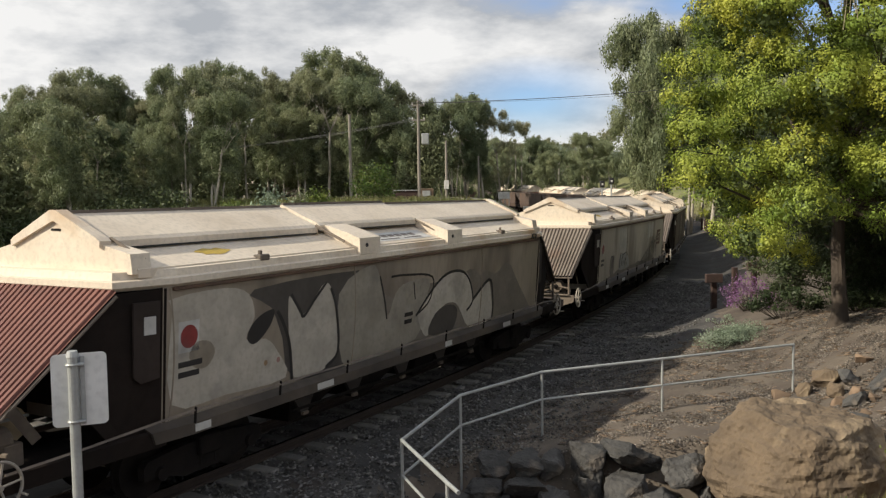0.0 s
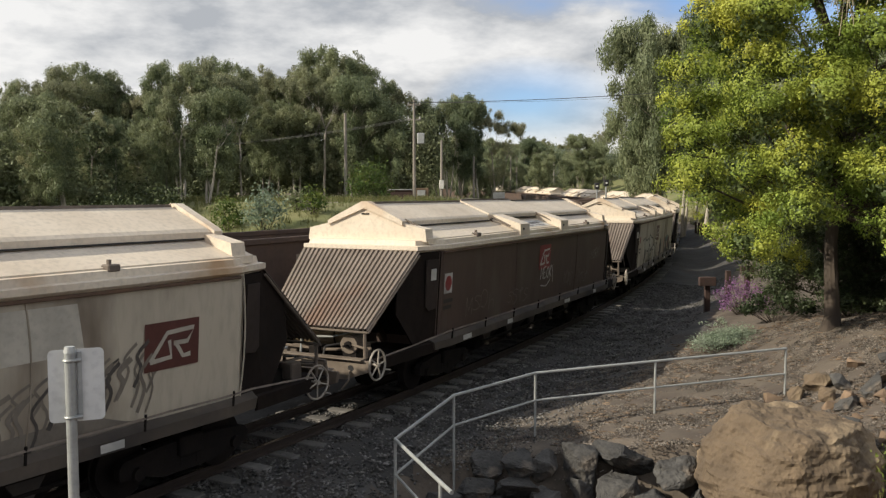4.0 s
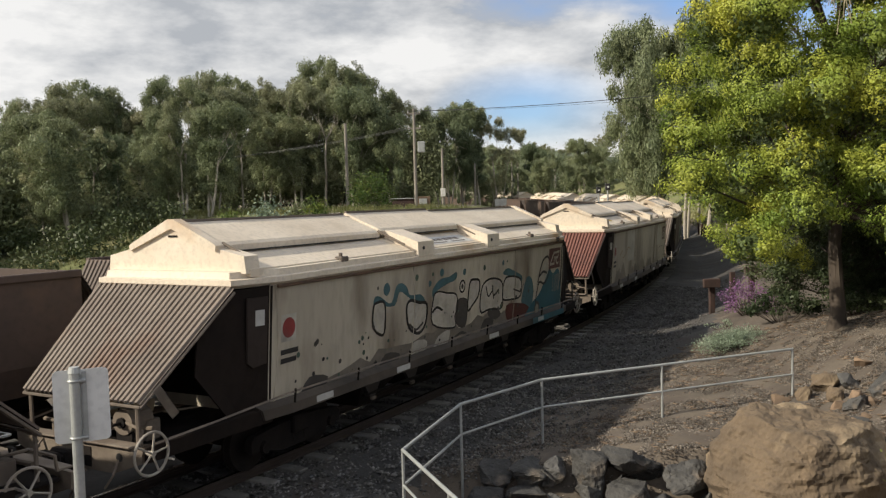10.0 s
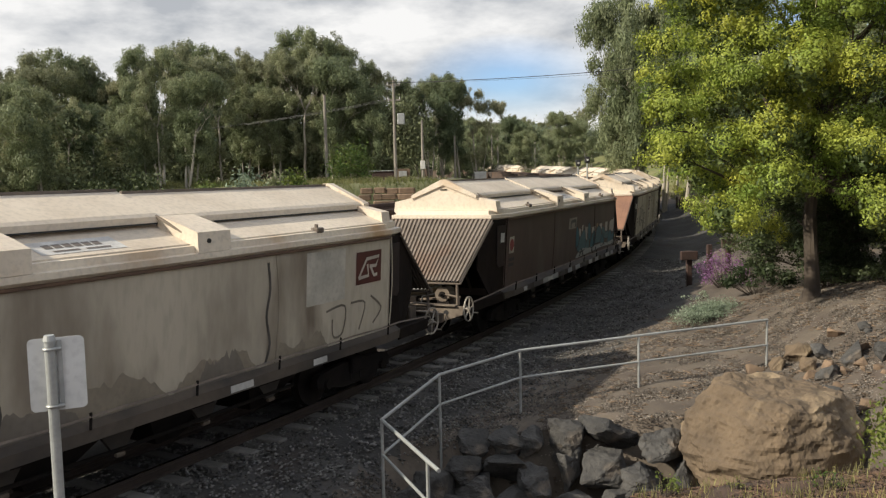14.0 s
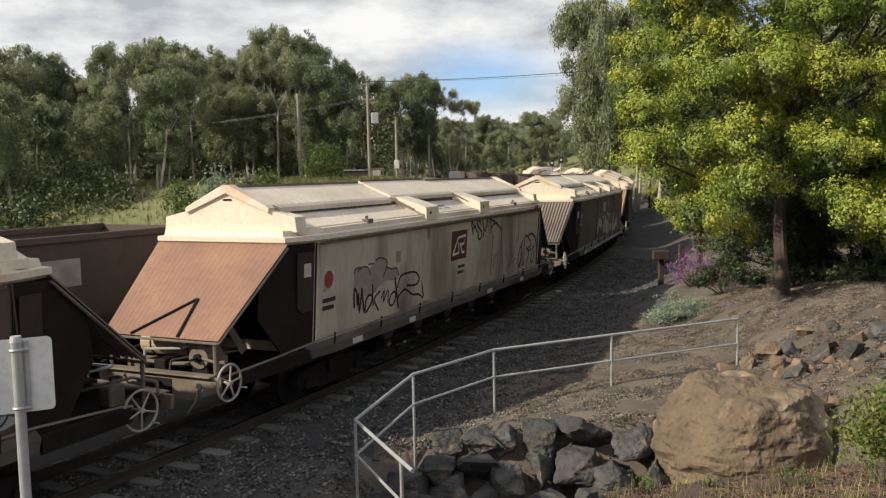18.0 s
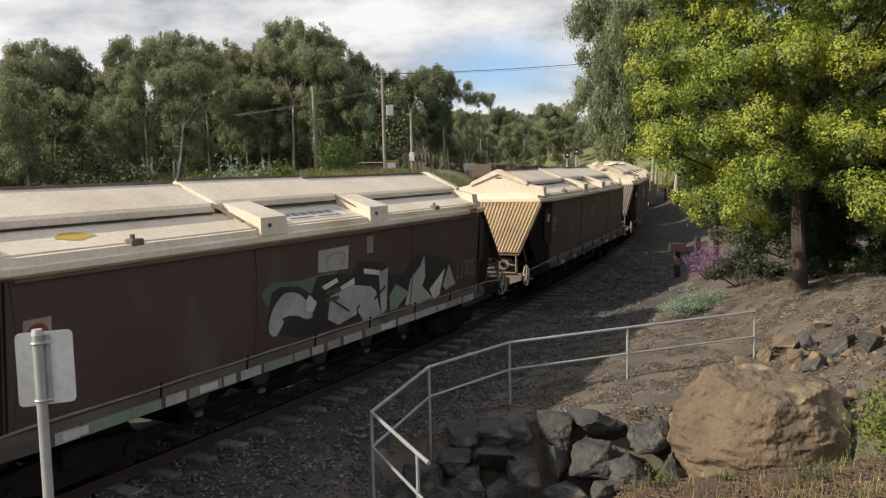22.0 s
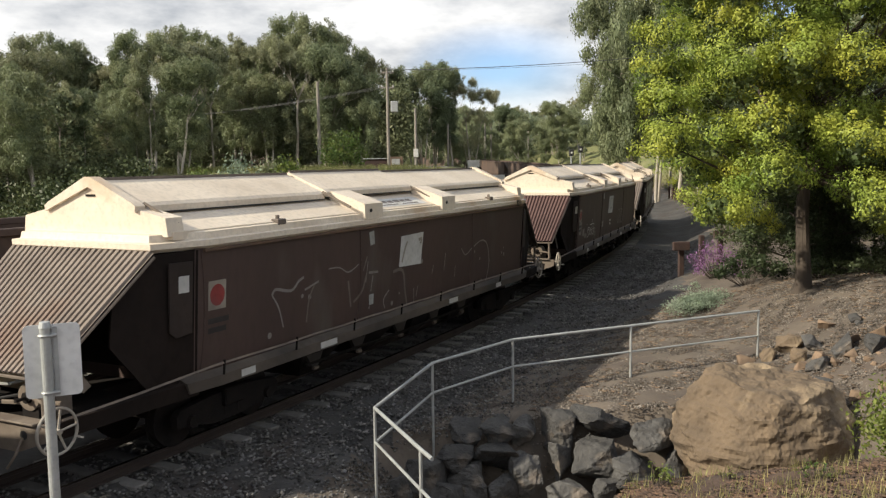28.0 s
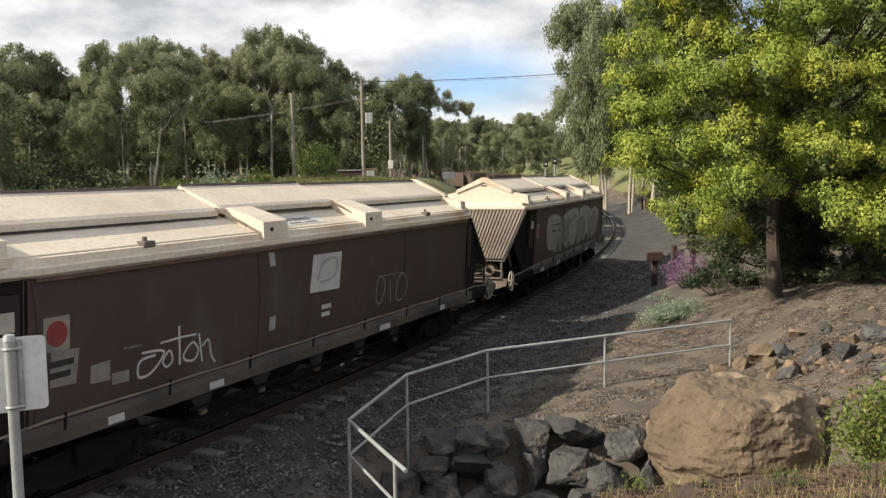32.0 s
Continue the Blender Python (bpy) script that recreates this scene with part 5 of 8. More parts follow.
disc(A_, -4.35, 1.58, 0.04, P["tan"], 0.0065, "painted_spot")
disc(A_, -4.07, 1.58, 0.04, P["pink"], 0.0065, "painted_spot")
bars(A_, -0.51, 1.77, .3, 2, P["ink"], 0.012)
# pale wagon with dark ragged letters and combed grime
logo(B_, 4.83, 2.07, 1.0, 0.6, "maroon", "bone")
ragged(B_, "grime", -5.9, 5.6, 1.04, 1.45, "soot_thin", 7, 0.0025, "brown grime along the foot of the side")
cut_shape(B_, "patch", 3, (-3.52, 2.74), (-2.18, 2.75), (-2.04, 1.8), (-3.35, 1.93))
cut_shape(B_, "patch", 3, (2.03, 2.73), (3.26, 2.73), (3.38, 2.16), (2.07, 2.15))
spray(B_, "soot", .05, (-2.18, 2.75), (-2.07, 2.39), (-2.05, 2.02), (-2.06, 1.73))
spray(B_, "soot", .035, (1.89, 2.76), (2.05, 2.34), (2.06, 2))
daub(B_, "soot_thin", 4, (-4.67, 1.82), (-4.34, 1.89), (-4.07, 1.84), (-4.14, 1.29), (-4.67, 1.31))
spray(B_, "soot", .05, (-4.67, 1.84), (-4.48, 1.88), (-4.14, 1.78))
spray(B_, "soot", .12, (-4.41, 1.49), (-4.38, 1.75), (-4.21, 1.75))
daub(B_, "silver", 4, (-3.27, 1.37), (-3.19, 1.81), (-2.81, 1.86), (-2.26, 1.86), (-1.86, 1.75), (-1.59, 1.57), (-1.53, 1.32), (-2.53, 1.3))
spray(B_, "soot", .12, (-3.19, 1.4), (-3.18, 1.65), (-3.07, 1.84))
spray(B_, "soot", .1, (-2.85, 1.47), (-2.82, 1.69), (-2.63, 1.78))
spray(B_, "soot", .08, (-2.6, 1.44), (-2.57, 1.61))
spray(B_, "soot", .1, (-2.32, 1.43), (-2.3, 1.63), (-2.11, 1.61))
spray(B_, "soot", .1, (-2.03, 1.41), (-2.02, 1.53))
spray(B_, "soot", .045, (-2.85, 1.84), (-2.54, 1.82), (-2.11, 1.87), (-1.81, 1.74))
rnd = random.Random(44)
for k in range(46):
    y = 0.6 + 4.0 * k / 46 + rnd.uniform(-0.06, 0.06)
    top = 1.35 + 0.75 * min(1, k / 30) * rnd.uniform(0.8, 1.1)
    foot = max(1.1, top - rnd.uniform(0.35, 0.75))
    spray(B_, rnd.choice(["soot", "soot_thin", "soot_thin"]), rnd.uniform(0.03, 0.06), (y, foot), (y + 0.12, foot + 0.4 * (top - foot)), (y + 0.05, foot + 0.7 * (top - foot)), (y + 0.25, top))
# brown wagon with a red panel and scrawls
logo(C_, -0.08, 2.34, 0.85, 0.62, "bright_red", "chalk")
word(C_, "MEOK", -0.35, 0.55, 1.78, 2.08, P["chalk"], 0.035, 0.0, 3)
stroke(C_, "scrawl", curve_through([(-0.3, 1.62), (0.1, 1.58), (0.45, 1.72), (0.1, 1.55)], 5), 0.03, P["chalk"], 0.0095)
stroke(C_, "scrawl", curve_through([(0.5, 2.1), (0.62, 1.9), (0.66, 1.62)], 5), 0.03, P["chalk"], 0.0095)
for y0, y1, sd in ((-5.0, -3.4, 51), (-2.6, -1.2, 52), (1.6, 2.4, 54), (2.9, 4.0, 56)):
    tag(C_, y0, y1, 1.42, 1.72, 4, P["dim"], sd, 0.022, False)
word(C_, "NORM", 4.3, 5.35, 2.0, 2.28, P["faint"], 0.025, 0.01, 4)
# pale wagon with outlined letters, then black ones
logo(D_, -0.27, 2.25, 0.95, 0.65, "maroon", "chalk")
ragged(D_, "grime", -5.9, 5.8, 1.04, 1.3, "soot_thin", 12, 0.0025, "brown grime along the foot of the side")
daub(D_, "patch", 3.6, (-4.88, 2.11), (-4.7, 2.15), (-4.55, 2.1), (-4.49, 1.84), (-4.52, 1.59), (-4.83, 1.56))
spray(D_, "ink", .06, (-5.03, 2.11), (-4.85, 2.17), (-4.7, 2.19), (-4.54, 2.14), (-4.45, 1.93), (-4.46, 1.64))
cut_shape(D_, "ink", 3.4, (-4.5, 1.24), (-4.36, 1.55), (-4.3, 1.75), (-3.94, 1.66), (-4.32, 1.19))
cut_shape(D_, "patch", 4.2, (-4.42, 2.19), (-4.3, 2.21), (-4.09, 2.11), (-3.78, 2.07), (-3.46, 2.12), (-3.22, 2.15), (-3.09, 2), (-3.08, 1.74), (-3.29, 1.61), (-3.72, 1.66), (-3.84, 1.5), (-3.96, 1.19), (-4.32, 1.22), (-4.01, 1.64), (-4.28, 1.75), (-4.44, 1.93))
spray(D_, "ink", .065, (-4.42, 2.19), (-4.3, 2.21), (-4.09, 2.11), (-3.78, 2.07), (-3.46, 2.12), (-3.22, 2.15), (-3.09, 2), (-3.08, 1.74), (-3.29, 1.61), (-3.72, 1.66), (-3.84, 1.5), (-3.96, 1.19), (-4.32, 1.22), (-4.01, 1.64), (-4.28, 1.75), (-4.44, 1.93), closed=True)
cut_shape(D_, "patch", 4.8, (-3.1, 1.71), (-2.9, 1.86), (-2.76, 1.68), (-2.61, 1.39), (-2.49, 1.22), (-2.76, 1.23), (-2.93, 1.45), (-3.08, 1.41), (-3.17, 1.24), (-3.37, 1.23), (-3.29, 1.53))
spray(D_, "ink", .065, (-3.1, 1.71), (-2.9, 1.86), (-2.76, 1.68), (-2.61, 1.39), (-2.49, 1.22), (-2.76, 1.23), (-2.93, 1.45), (-3.08, 1.41), (-3.17, 1.24), (-3.37, 1.23), (-3.29, 1.53), closed=True)
cut_shape(D_, "ink", 6, (-3.06, 1.51), (-2.92, 1.64), (-2.87, 1.42))
cut_shape(D_, "patch", 5.2, (-3.05, 2.05), (-2.89, 2.26), (-2.55, 2.17), (-1.85, 2.05), (-1.86, 1.78), (-2.07, 1.67), (-2.52, 1.6), (-2.77, 1.83), (-3.01, 1.9))
spray(D_, "ink", .06, (-3.05, 2.05), (-2.89, 2.26), (-2.55, 2.17), (-1.85, 2.05), (-1.86, 1.78), (-2.07, 1.67), (-2.52, 1.6), (-2.77, 1.83), (-3.01, 1.9), closed=True)
daub(D_, "patch", 5.8, (-2.41, 1.65), (-1.89, 1.74), (-1.53, 1.79), (-1.2, 1.7), (-0.96, 1.49), (-1.03, 1.23), (-1.42, 1.13), (-1.85, 1.06), (-1.78, 1.28), (-1.61, 1.55), (-2.06, 1.61), (-2.23, 1.5), (-2.5, 1.36), (-2.57, 1.57))
spray(D_, "ink", .06, (-2.41, 1.65), (-1.89, 1.74), (-1.53, 1.79), (-1.2, 1.7), (-0.96, 1.49), (-1.03, 1.23), (-1.42, 1.13), (-1.85, 1.06), (-1.78, 1.28), (-1.61, 1.55), (-2.06, 1.61), (-2.23, 1.5), (-2.5, 1.36), (-2.57, 1.57), closed=True)
cut_shape(D_, "patch", 5.2, (-1.19, 2.02), (-0.45, 1.93), (-0.4, 1.8), (-0.8, 1.83), (-0.81, 1.62), (-0.9, 1.35), (-1.05, 1.42), (-1.14, 1.76))
spray(D_, "ink", .045, (-1.19, 2.02), (-0.45, 1.93), (-0.4, 1.8), (-0.8, 1.83), (-0.81, 1.62), (-0.9, 1.35), (-1.05, 1.42), (-1.14, 1.76), closed=True)
spray(D_, "ink", .05, (-0.29, 1.78), (-0.65, 1.72), (-0.77, 1.44), (-0.54, 1.24), (-0.22, 1.38))
daub(D_, "maroon", 4, (0.77, 1.43), (0.66, 1.71), (0.83, 1.73), (0.94, 1.42), (0.79, 1.17), (0.37, 1.31))
daub(D_, "pink", 4.4, (2.27, 1.81), (2.47, 1.91), (2.65, 1.88), (2.56, 1.62), (2.44, 1.3), (2.29, 1.27))
daub(D_, "dull_teal", 3.4, (3.27, 1.84), (3.82, 1.96), (4.29, 1.99), (4.09, 1.71), (3.51, 1.69))
daub(D_, "maroon", 4.6, (4.01, 1.65), (4.3, 1.85), (4.74, 1.91), (5.05, 1.72), (4.95, 1.49), (4.57, 1.32), (4.1, 1.36))
daub(D_, "ink", 5, (0.89, 1.85), (1.15, 1.93), (1.38, 1.8), (1.36, 1.21), (0.91, 1.3))
daub(D_, "ink", 5, (2.6, 1.68), (2.72, 1.9), (3.07, 1.93), (3.27, 1.76), (3.22, 1.63), (2.99, 1.71), (2.86, 1.56), (2.96, 1.18), (3.27, 1.03), (3.19, 1), (2.7, 1.1), (2.56, 1.41))
daub(D_, "ink", 5.4, (3.25, 1.61), (3.43, 1.8), (3.66, 1.72), (3.61, 1.49), (4.08, 1.33), (4.38, 1.3), (4.21, 1.08), (3.83, 1.1), (4.1, 1), (3.87, 1), (3.48, 1.12), (3.3, 1.02), (3.04, 1.3))
daub(D_, "ink", 5.2, (4.72, 1.35), (5.09, 1.54), (5.43, 1.63), (5.65, 1.47), (5.53, 1.06), (5.15, 1), (4.74, 1.06))
spray(D_, "faint", .02, (2.91, 1.33), (3.18, 1.31), (3.29, 1.21))
spray(D_, "soot", .03, (5.14, 1.79), (5.34, 1.93), (5.52, 1.72))
# pale wagon covered in teal and cream
ragged(E_, "grime", -5.9, 4.4, 1.04, 1.55, "soot_thin", 17, 0.0028, "brown grime along the foot of the side", 0.5)
daub(E_, "dull_teal", 3.4, (-3.5, 2.37), (-3.31, 2.36), (-3.03, 2.22), (-2.89, 2.26), (-2.78, 2.49), (-2.59, 2.53), (-2.39, 2.43), (-2.27, 2.28), (-1.86, 2.25), (-1.68, 2.08), (-2.03, 2.11), (-2.36, 2.26), (-2.66, 2.38), (-2.82, 2.15), (-3.31, 2.2), (-3.52, 2.18))
daub(E_, "dull_teal", 3.4, (-1.41, 2.28), (-1.12, 2.46), (-0.72, 2.48), (-0.4, 2.55), (-0.42, 2.4), (-0.82, 2.34), (-1.22, 2.25), (-1.36, 2.13))
daub(E_, "dull_teal", 3.8, (1.97, 2.31), (2.2, 2.42), (2.6, 2.33), (3.11, 2.17), (3.03, 2.04), (2.36, 2.22))
daub(E_, "dull_teal", 3.8, (3.13, 1.58), (3.44, 2.09), (3.82, 2.05), (4.01, 1.72), (3.86, 1.38), (3.34, 1.41))
disc(E_, -3.4, 2.52, 0.03, P["soot"], 0.005, "painted_spot")
disc(E_, -3.11, 2.47, 0.11, P["dull_teal"], 0.005, "painted_spot")
disc(E_, -2.04, 2.58, 0.06, P["greenish"], 0.005, "painted_spot")
disc(E_, -1.52, 2.42, 0.06, P["dull_teal"], 0.005, "painted_spot")
disc(E_, -1.41, 2.59, 0.04, P["greenish"], 0.005, "painted_spot")
disc(E_, -1.04, 2.59, 0.08, P["dull_teal"], 0.005, "painted_spot")
disc(E_, -0.03, 2.52, 0.07, P["dull_teal"], 0.005, "painted_spot")
disc(E_, 0.95, 2.53, 0.06, P["greenish"], 0.005, "painted_spot")
disc(E_, 1.96, 2.56, 0.06, P["dull_teal"], 0.005, "painted_spot")
disc(E_, 2.19, 2.58, 0.03, P["greenish"], 0.005, "painted_spot")
daub(E_, "bone", 4, (-3.54, 1.9), (-3.54, 2.19), (-3.44, 2.27), (-3.17, 2.22), (-3.16, 1.72), (-3.38, 1.74))
spray(E_, "ink", .05, (-3.54, 1.9), (-3.54, 2.19), (-3.44, 2.27), (-3.17, 2.22), (-3.16, 1.72), (-3.38, 1.74), closed=True)
daub(E_, "bone", 4.4, (-2.4, 2.04), (-2.28, 2.18), (-1.94, 2.11), (-1.63, 2.04), (-1.66, 1.69), (-1.9, 1.53), (-2.28, 1.68))
spray(E_, "ink", .06, (-2.4, 2.04), (-2.28, 2.18), (-1.94, 2.11), (-1.63, 2.04), (-1.66, 1.69), (-1.9, 1.53), (-2.28, 1.68), closed=True)
daub(E_, "bone", 4, (-1.36, 1.62), (-1.36, 2.13), (-1.17, 2.23), (-0.82, 2.17), (-0.39, 2.09), (-0.3, 1.8), (-0.42, 1.67), (-0.42, 1.43))
spray(E_, "ink", .035, (-1.36, 1.62), (-1.36, 2.13), (-1.17, 2.23), (-0.82, 2.17), (-0.39, 2.09), (-0.3, 1.8), (-0.42, 1.67), (-0.42, 1.43), closed=True)
daub(E_, "bone", 4.2, (0.18, 1.71), (0.23, 2.26), (0.47, 2.32), (0.72, 2.25), (0.67, 1.96), (0.42, 1.8))
spray(E_, "ink", .05, (0.18, 1.71), (0.23, 2.26), (0.47, 2.32), (0.72, 2.25), (0.67, 1.96), (0.42, 1.8), closed=True)
daub(E_, "bone", 4, (0.81, 1.6), (0.86, 2.13), (1.32, 2.26), (1.9, 2.14), (1.99, 1.76), (1.92, 1.54), (1.27, 1.59))
spray(E_, "ink", .045, (0.81, 1.6), (0.86, 2.13), (1.32, 2.26), (1.9, 2.14), (1.99, 1.76), (1.92, 1.54), (1.27, 1.59), closed=True)
daub(E_, "bone", 4.4, (1.99, 1.76), (2.05, 2.14), (2.36, 2.22), (3.02, 2.09), (3.04, 1.7), (2.38, 1.68))
spray(E_, "ink", .045, (1.99, 1.76), (2.05, 2.14), (2.36, 2.22), (3.02, 2.09), (3.04, 1.7), (2.38, 1.68), closed=True)
disc(E_, -0.11, 2.23, 0.14, P["ink"], 0.0055, "painted_spot")
disc(E_, -0.11, 2.23, 0.10, P["bone"], 0.0059, "painted_spot")
disc(E_, -0.11, 2.23, 0.05, P["soot"], 0.0063, "painted_spot")
daub(E_, "soot", 5, (-0.34, 1.96), (0.12, 1.95), (0.18, 1.63), (0.07, 1.37), (-0.33, 1.49))
daub(E_, "maroon", 4.6, (2.23, 1.56), (2.88, 1.55), (3.65, 1.39), (3.88, 1.07), (2.9, 1.03), (2.32, 1.19))
daub(E_, "soot", 4.8, (1.21, 1.58), (1.63, 1.59), (1.93, 1.41), (1.64, 1.32), (1.28, 1.43))
spray(E_, "soot", .05, (-2.28, 1.75), (-2.03, 1.61), (-1.75, 1.71))
spray(E_, "soot", .06, (-0.44, 1.2), (-0.04, 1.27), (0.44, 1.06))
spray(E_, "soot", .05, (1.4, 2.11), (1.47, 1.88), (1.76, 1.98))
spray(E_, "soot", .04, (2.61, 1.9), (3.04, 1.79))
spray(E_, "ink", .05, (-1.4, 1.85), (-1.21, 1.93), (-0.97, 1.84))
spray(E_, "ink", .04, (1.05, 2.12), (1.2, 1.88), (1.4, 1.98), (1.48, 1.8))
rnd = random.Random(73)
for k in range(60):
    disc(E_, rnd.uniform(-5.9, 4.4), rnd.uniform(1.12, 2.0), rnd.uniform(0.012, 0.05), P[rnd.choice(["soot", "soot", "ink", "greenish"])], 0.0102, "painted_spot")
for k in range(9):
    y = -5.6 + 1.1 * k + rnd.uniform(-0.2, 0.2)
    daub(E_, rnd.choice(["soot", "soot_thin", "bone"]), 3.2, (y, 1.08), (y + 0.5, 1.06), (y + 0.7, 1.25 + rnd.uniform(0, 0.15)), (y + 0.2, 1.3 + rnd.uniform(0, 0.1)))
logo(E_, 5.6, 2.44, 0.95, 0.52, "maroon", "bone", 0.0115)
area(E_, "painted_shape", curve_through([(3.5, 1.05), (6.1, 1.05), (6.12, 1.9), (5.9, 2.15), (5.5, 2.05), (5.2, 2.2), (4.9, 1.95), (4.4, 1.6), (3.8, 1.4)], 4, True), P["teal"], 0.0102)
for pts in ([(4.3, 1.9), (4.6, 2.4), (5.05, 2.5), (5.2, 2.15), (4.85, 1.85), (4.4, 1.9), (4.2, 1.5), (4.3, 1.15)], [(4.4, 2.05), (4.7, 2.15), (5.0, 2.1)]):
    stroke(E_, "painted_outline", curve_through(pts, 5), 0.06, P["ink"], 0.0108)
area(E_, "painted_shape", curve_through([(4.45, 2.0), (4.65, 2.3), (4.98, 2.4), (5.08, 2.1), (4.7, 1.95)], 4, True), P["bone"], 0.0106)
disc(E_, 4.3, 1.25, 0.2, P["soot"], 0.0112, "painted_ring")
disc(E_, 4.3, 1.25, 0.13, P["wiped"], 0.0118, "painted_ring")
bm = bmesh.new()
box(bm, 1.40, 1.404, 3.6, 6.1, 0.955, 1.095)
part("sill_plate", bm, P["teal"], E_, "teal sprayed end of the sill")
word(E_, "LUTOR", 5.5, 6.14, 1.58, 2.0, P["faint"], 0.032, 0.0, 6)
tag(E_, 4.9, 5.7, 1.12, 1.24, 5, P["faint"], 75, 0.02, False)
# pale wagon, patched
logo(F_, 5.41, 2.36, 0.9, 0.56, "maroon", "bone")
area(F_, "patch", rect(-3.5, -2.25, 1.7, 2.78), P["patch"], 0.003, "fresh cream patch")
area(F_, "patch", rect(3.4, 4.6, 1.9, 2.75), P["patch"], 0.003)
for k, (y0, y1, z1) in enumerate(((-5.9, -3.6, 1.85), (-3.4, -1.6, 1.7), (-1.4, 0.6, 1.8), (0.5, 2.3, 1.75), (2.4, 4.2, 1.7))):
    ragged(F_, "grime", y0, y1, 1.04, z1 - 0.12, "thin_dirt", 30 + k, 0.0035, "brown grime along the foot of the side")
for k, (y0, y1, z1) in enumerate(((-2.2, -0.8, 1.55), (1.0, 2.0, 1.6))):
    ragged(F_, "grime", y0, y1, 1.12, z1, "soot_thin", 40 + k, 0.0045)
for y in (-1.9, 2.45):
    stroke(F_, "seam_streak", curve_through([(y, 2.7), (y + 0.05, 2.3), (y - 0.03, 1.9), (y + 0.05, 1.5), (y - 0.05, 1.2)], 4), 0.05, P["soot"], 0.006)
stroke(F_, "scrawl", curve_through([(-5.0, 2.0), (-4.6, 2.15), (-4.4, 1.9), (-3.9, 2.05), (-3.4, 2.2), (-3.1, 2.1)], 5), 0.035, P["tan"], 0.008)
for pts in ([(4.0, 1.75), (4.6, 1.78), (4.55, 1.35), (4.25, 1.3), (4.2, 1.6)], [(4.8, 1.8), (5.3, 1.75), (5.1, 1.3)], [(5.5, 1.85), (5.9, 1.6), (5.6, 1.35)]):
    spray(F_, "soot_thin", 0.04, *pts)
# brown wagon with teal letters
cut_shape(G_, "bone", 3.3, (0.71, 2.16), (0.93, 2.12), (0.93, 1.88), (0.71, 1.91))
cut_shape(G_, "bone", 3.3, (1.05, 2.23), (1.22, 2.24), (1.22, 2.04), (1.05, 2.05))
cut_shape(G_, "bone", 3.3, (1.47, 2.17), (1.79, 2.14), (1.79, 1.72), (1.5, 1.76))
cut_shape(G_, "bone", 3.3, (2.4, 2.09), (2.87, 2.1), (2.87, 1.88), (2.4, 1.91))
cut_shape(G_, "tan", 3.3, (3.04, 2.17), (3.24, 2.18), (3.22, 2.05), (3.05, 2.06))
cut_shape(G_, "bone", 3.3, (3.52, 2.15), (3.95, 2.14), (3.96, 1.93), (3.53, 1.97))
cut_shape(G_, "tan", 3.3, (4.26, 2.09), (4.37, 2.09), (4.35, 1.91), (4.24, 1.9))
cut_shape(G_, "bone", 3.3, (4.5, 2.15), (4.93, 2.15), (4.94, 1.8), (4.51, 1.84))
cut_shape(G_, "bone", 3.3, (5.31, 2.13), (6.15, 2.23), (6.15, 1.74), (5.33, 1.8))
daub(G_, "teal", 4.4, (0.35, 2.21), (0.51, 2.18), (0.71, 1.99), (0.75, 1.84), (0.58, 1.55), (0.34, 1.66))
spray(G_, "ink", .03, (0.35, 2.21), (0.51, 2.18), (0.71, 1.99), (0.75, 1.84), (0.58, 1.55), (0.34, 1.66), closed=True)
daub(G_, "dull_teal", 4.8, (0.7, 1.65), (0.83, 1.83), (1.36, 2.09), (1.64, 1.67), (1.5, 1.44), (0.82, 1.41), (0.43, 1.57))
spray(G_, "ink", .03, (0.7, 1.65), (0.83, 1.83), (1.36, 2.09), (1.64, 1.67), (1.5, 1.44), (0.82, 1.41), (0.43, 1.57), closed=True)
daub(G_, "teal", 4.4, (1.83, 2.23), (2.06, 2.25), (2.24, 2.02), (2.25, 1.71), (1.94, 1.76), (1.82, 2.07))
spray(G_, "ink", .03, (1.83, 2.23), (2.06, 2.25), (2.24, 2.02), (2.25, 1.71), (1.94, 1.76), (1.82, 2.07), closed=True)
daub(G_, "dull_teal", 4.6, (1.64, 1.52), (1.84, 1.77), (1.99, 1.78), (2.09, 1.47), (1.74, 1.43))
daub(G_, "teal", 5, (2.25, 1.59), (2.51, 1.89), (2.79, 1.93), (2.85, 1.55), (2.68, 1.43), (2.27, 1.43))
spray(G_, "ink", .03, (2.25, 1.59), (2.51, 1.89), (2.79, 1.93), (2.85, 1.55), (2.68, 1.43), (2.27, 1.43), closed=True)
daub(G_, "dull_teal", 4.6, (2.89, 1.55), (3.14, 2.04), (3.63, 2.03), (3.86, 1.82), (3.79, 1.52), (3.28, 1.5))
spray(G_, "ink", .035, (2.89, 1.55), (3.14, 2.04), (3.63, 2.03), (3.86, 1.82), (3.79, 1.52), (3.28, 1.5), closed=True)
daub(G_, "teal", 5.4, (3.79, 1.52), (3.93, 1.76), (4.24, 1.76), (4.41, 1.52), (4.18, 1.38), (3.87, 1.38))
spray(G_, "ink", .03, (3.79, 1.52), (3.93, 1.76), (4.24, 1.76), (4.41, 1.52), (4.18, 1.38), (3.87, 1.38), closed=True)
daub(G_, "dull_teal", 5, (4.01, 1.79), (4, 2.01), (4.31, 1.97), (4.64, 1.8), (5.06, 1.83), (5.07, 1.56), (4.33, 1.62))
spray(G_, "ink", .03, (4.01, 1.79), (4, 2.01), (4.31, 1.97), (4.64, 1.8), (5.06, 1.83), (5.07, 1.56), (4.33, 1.62), closed=True)
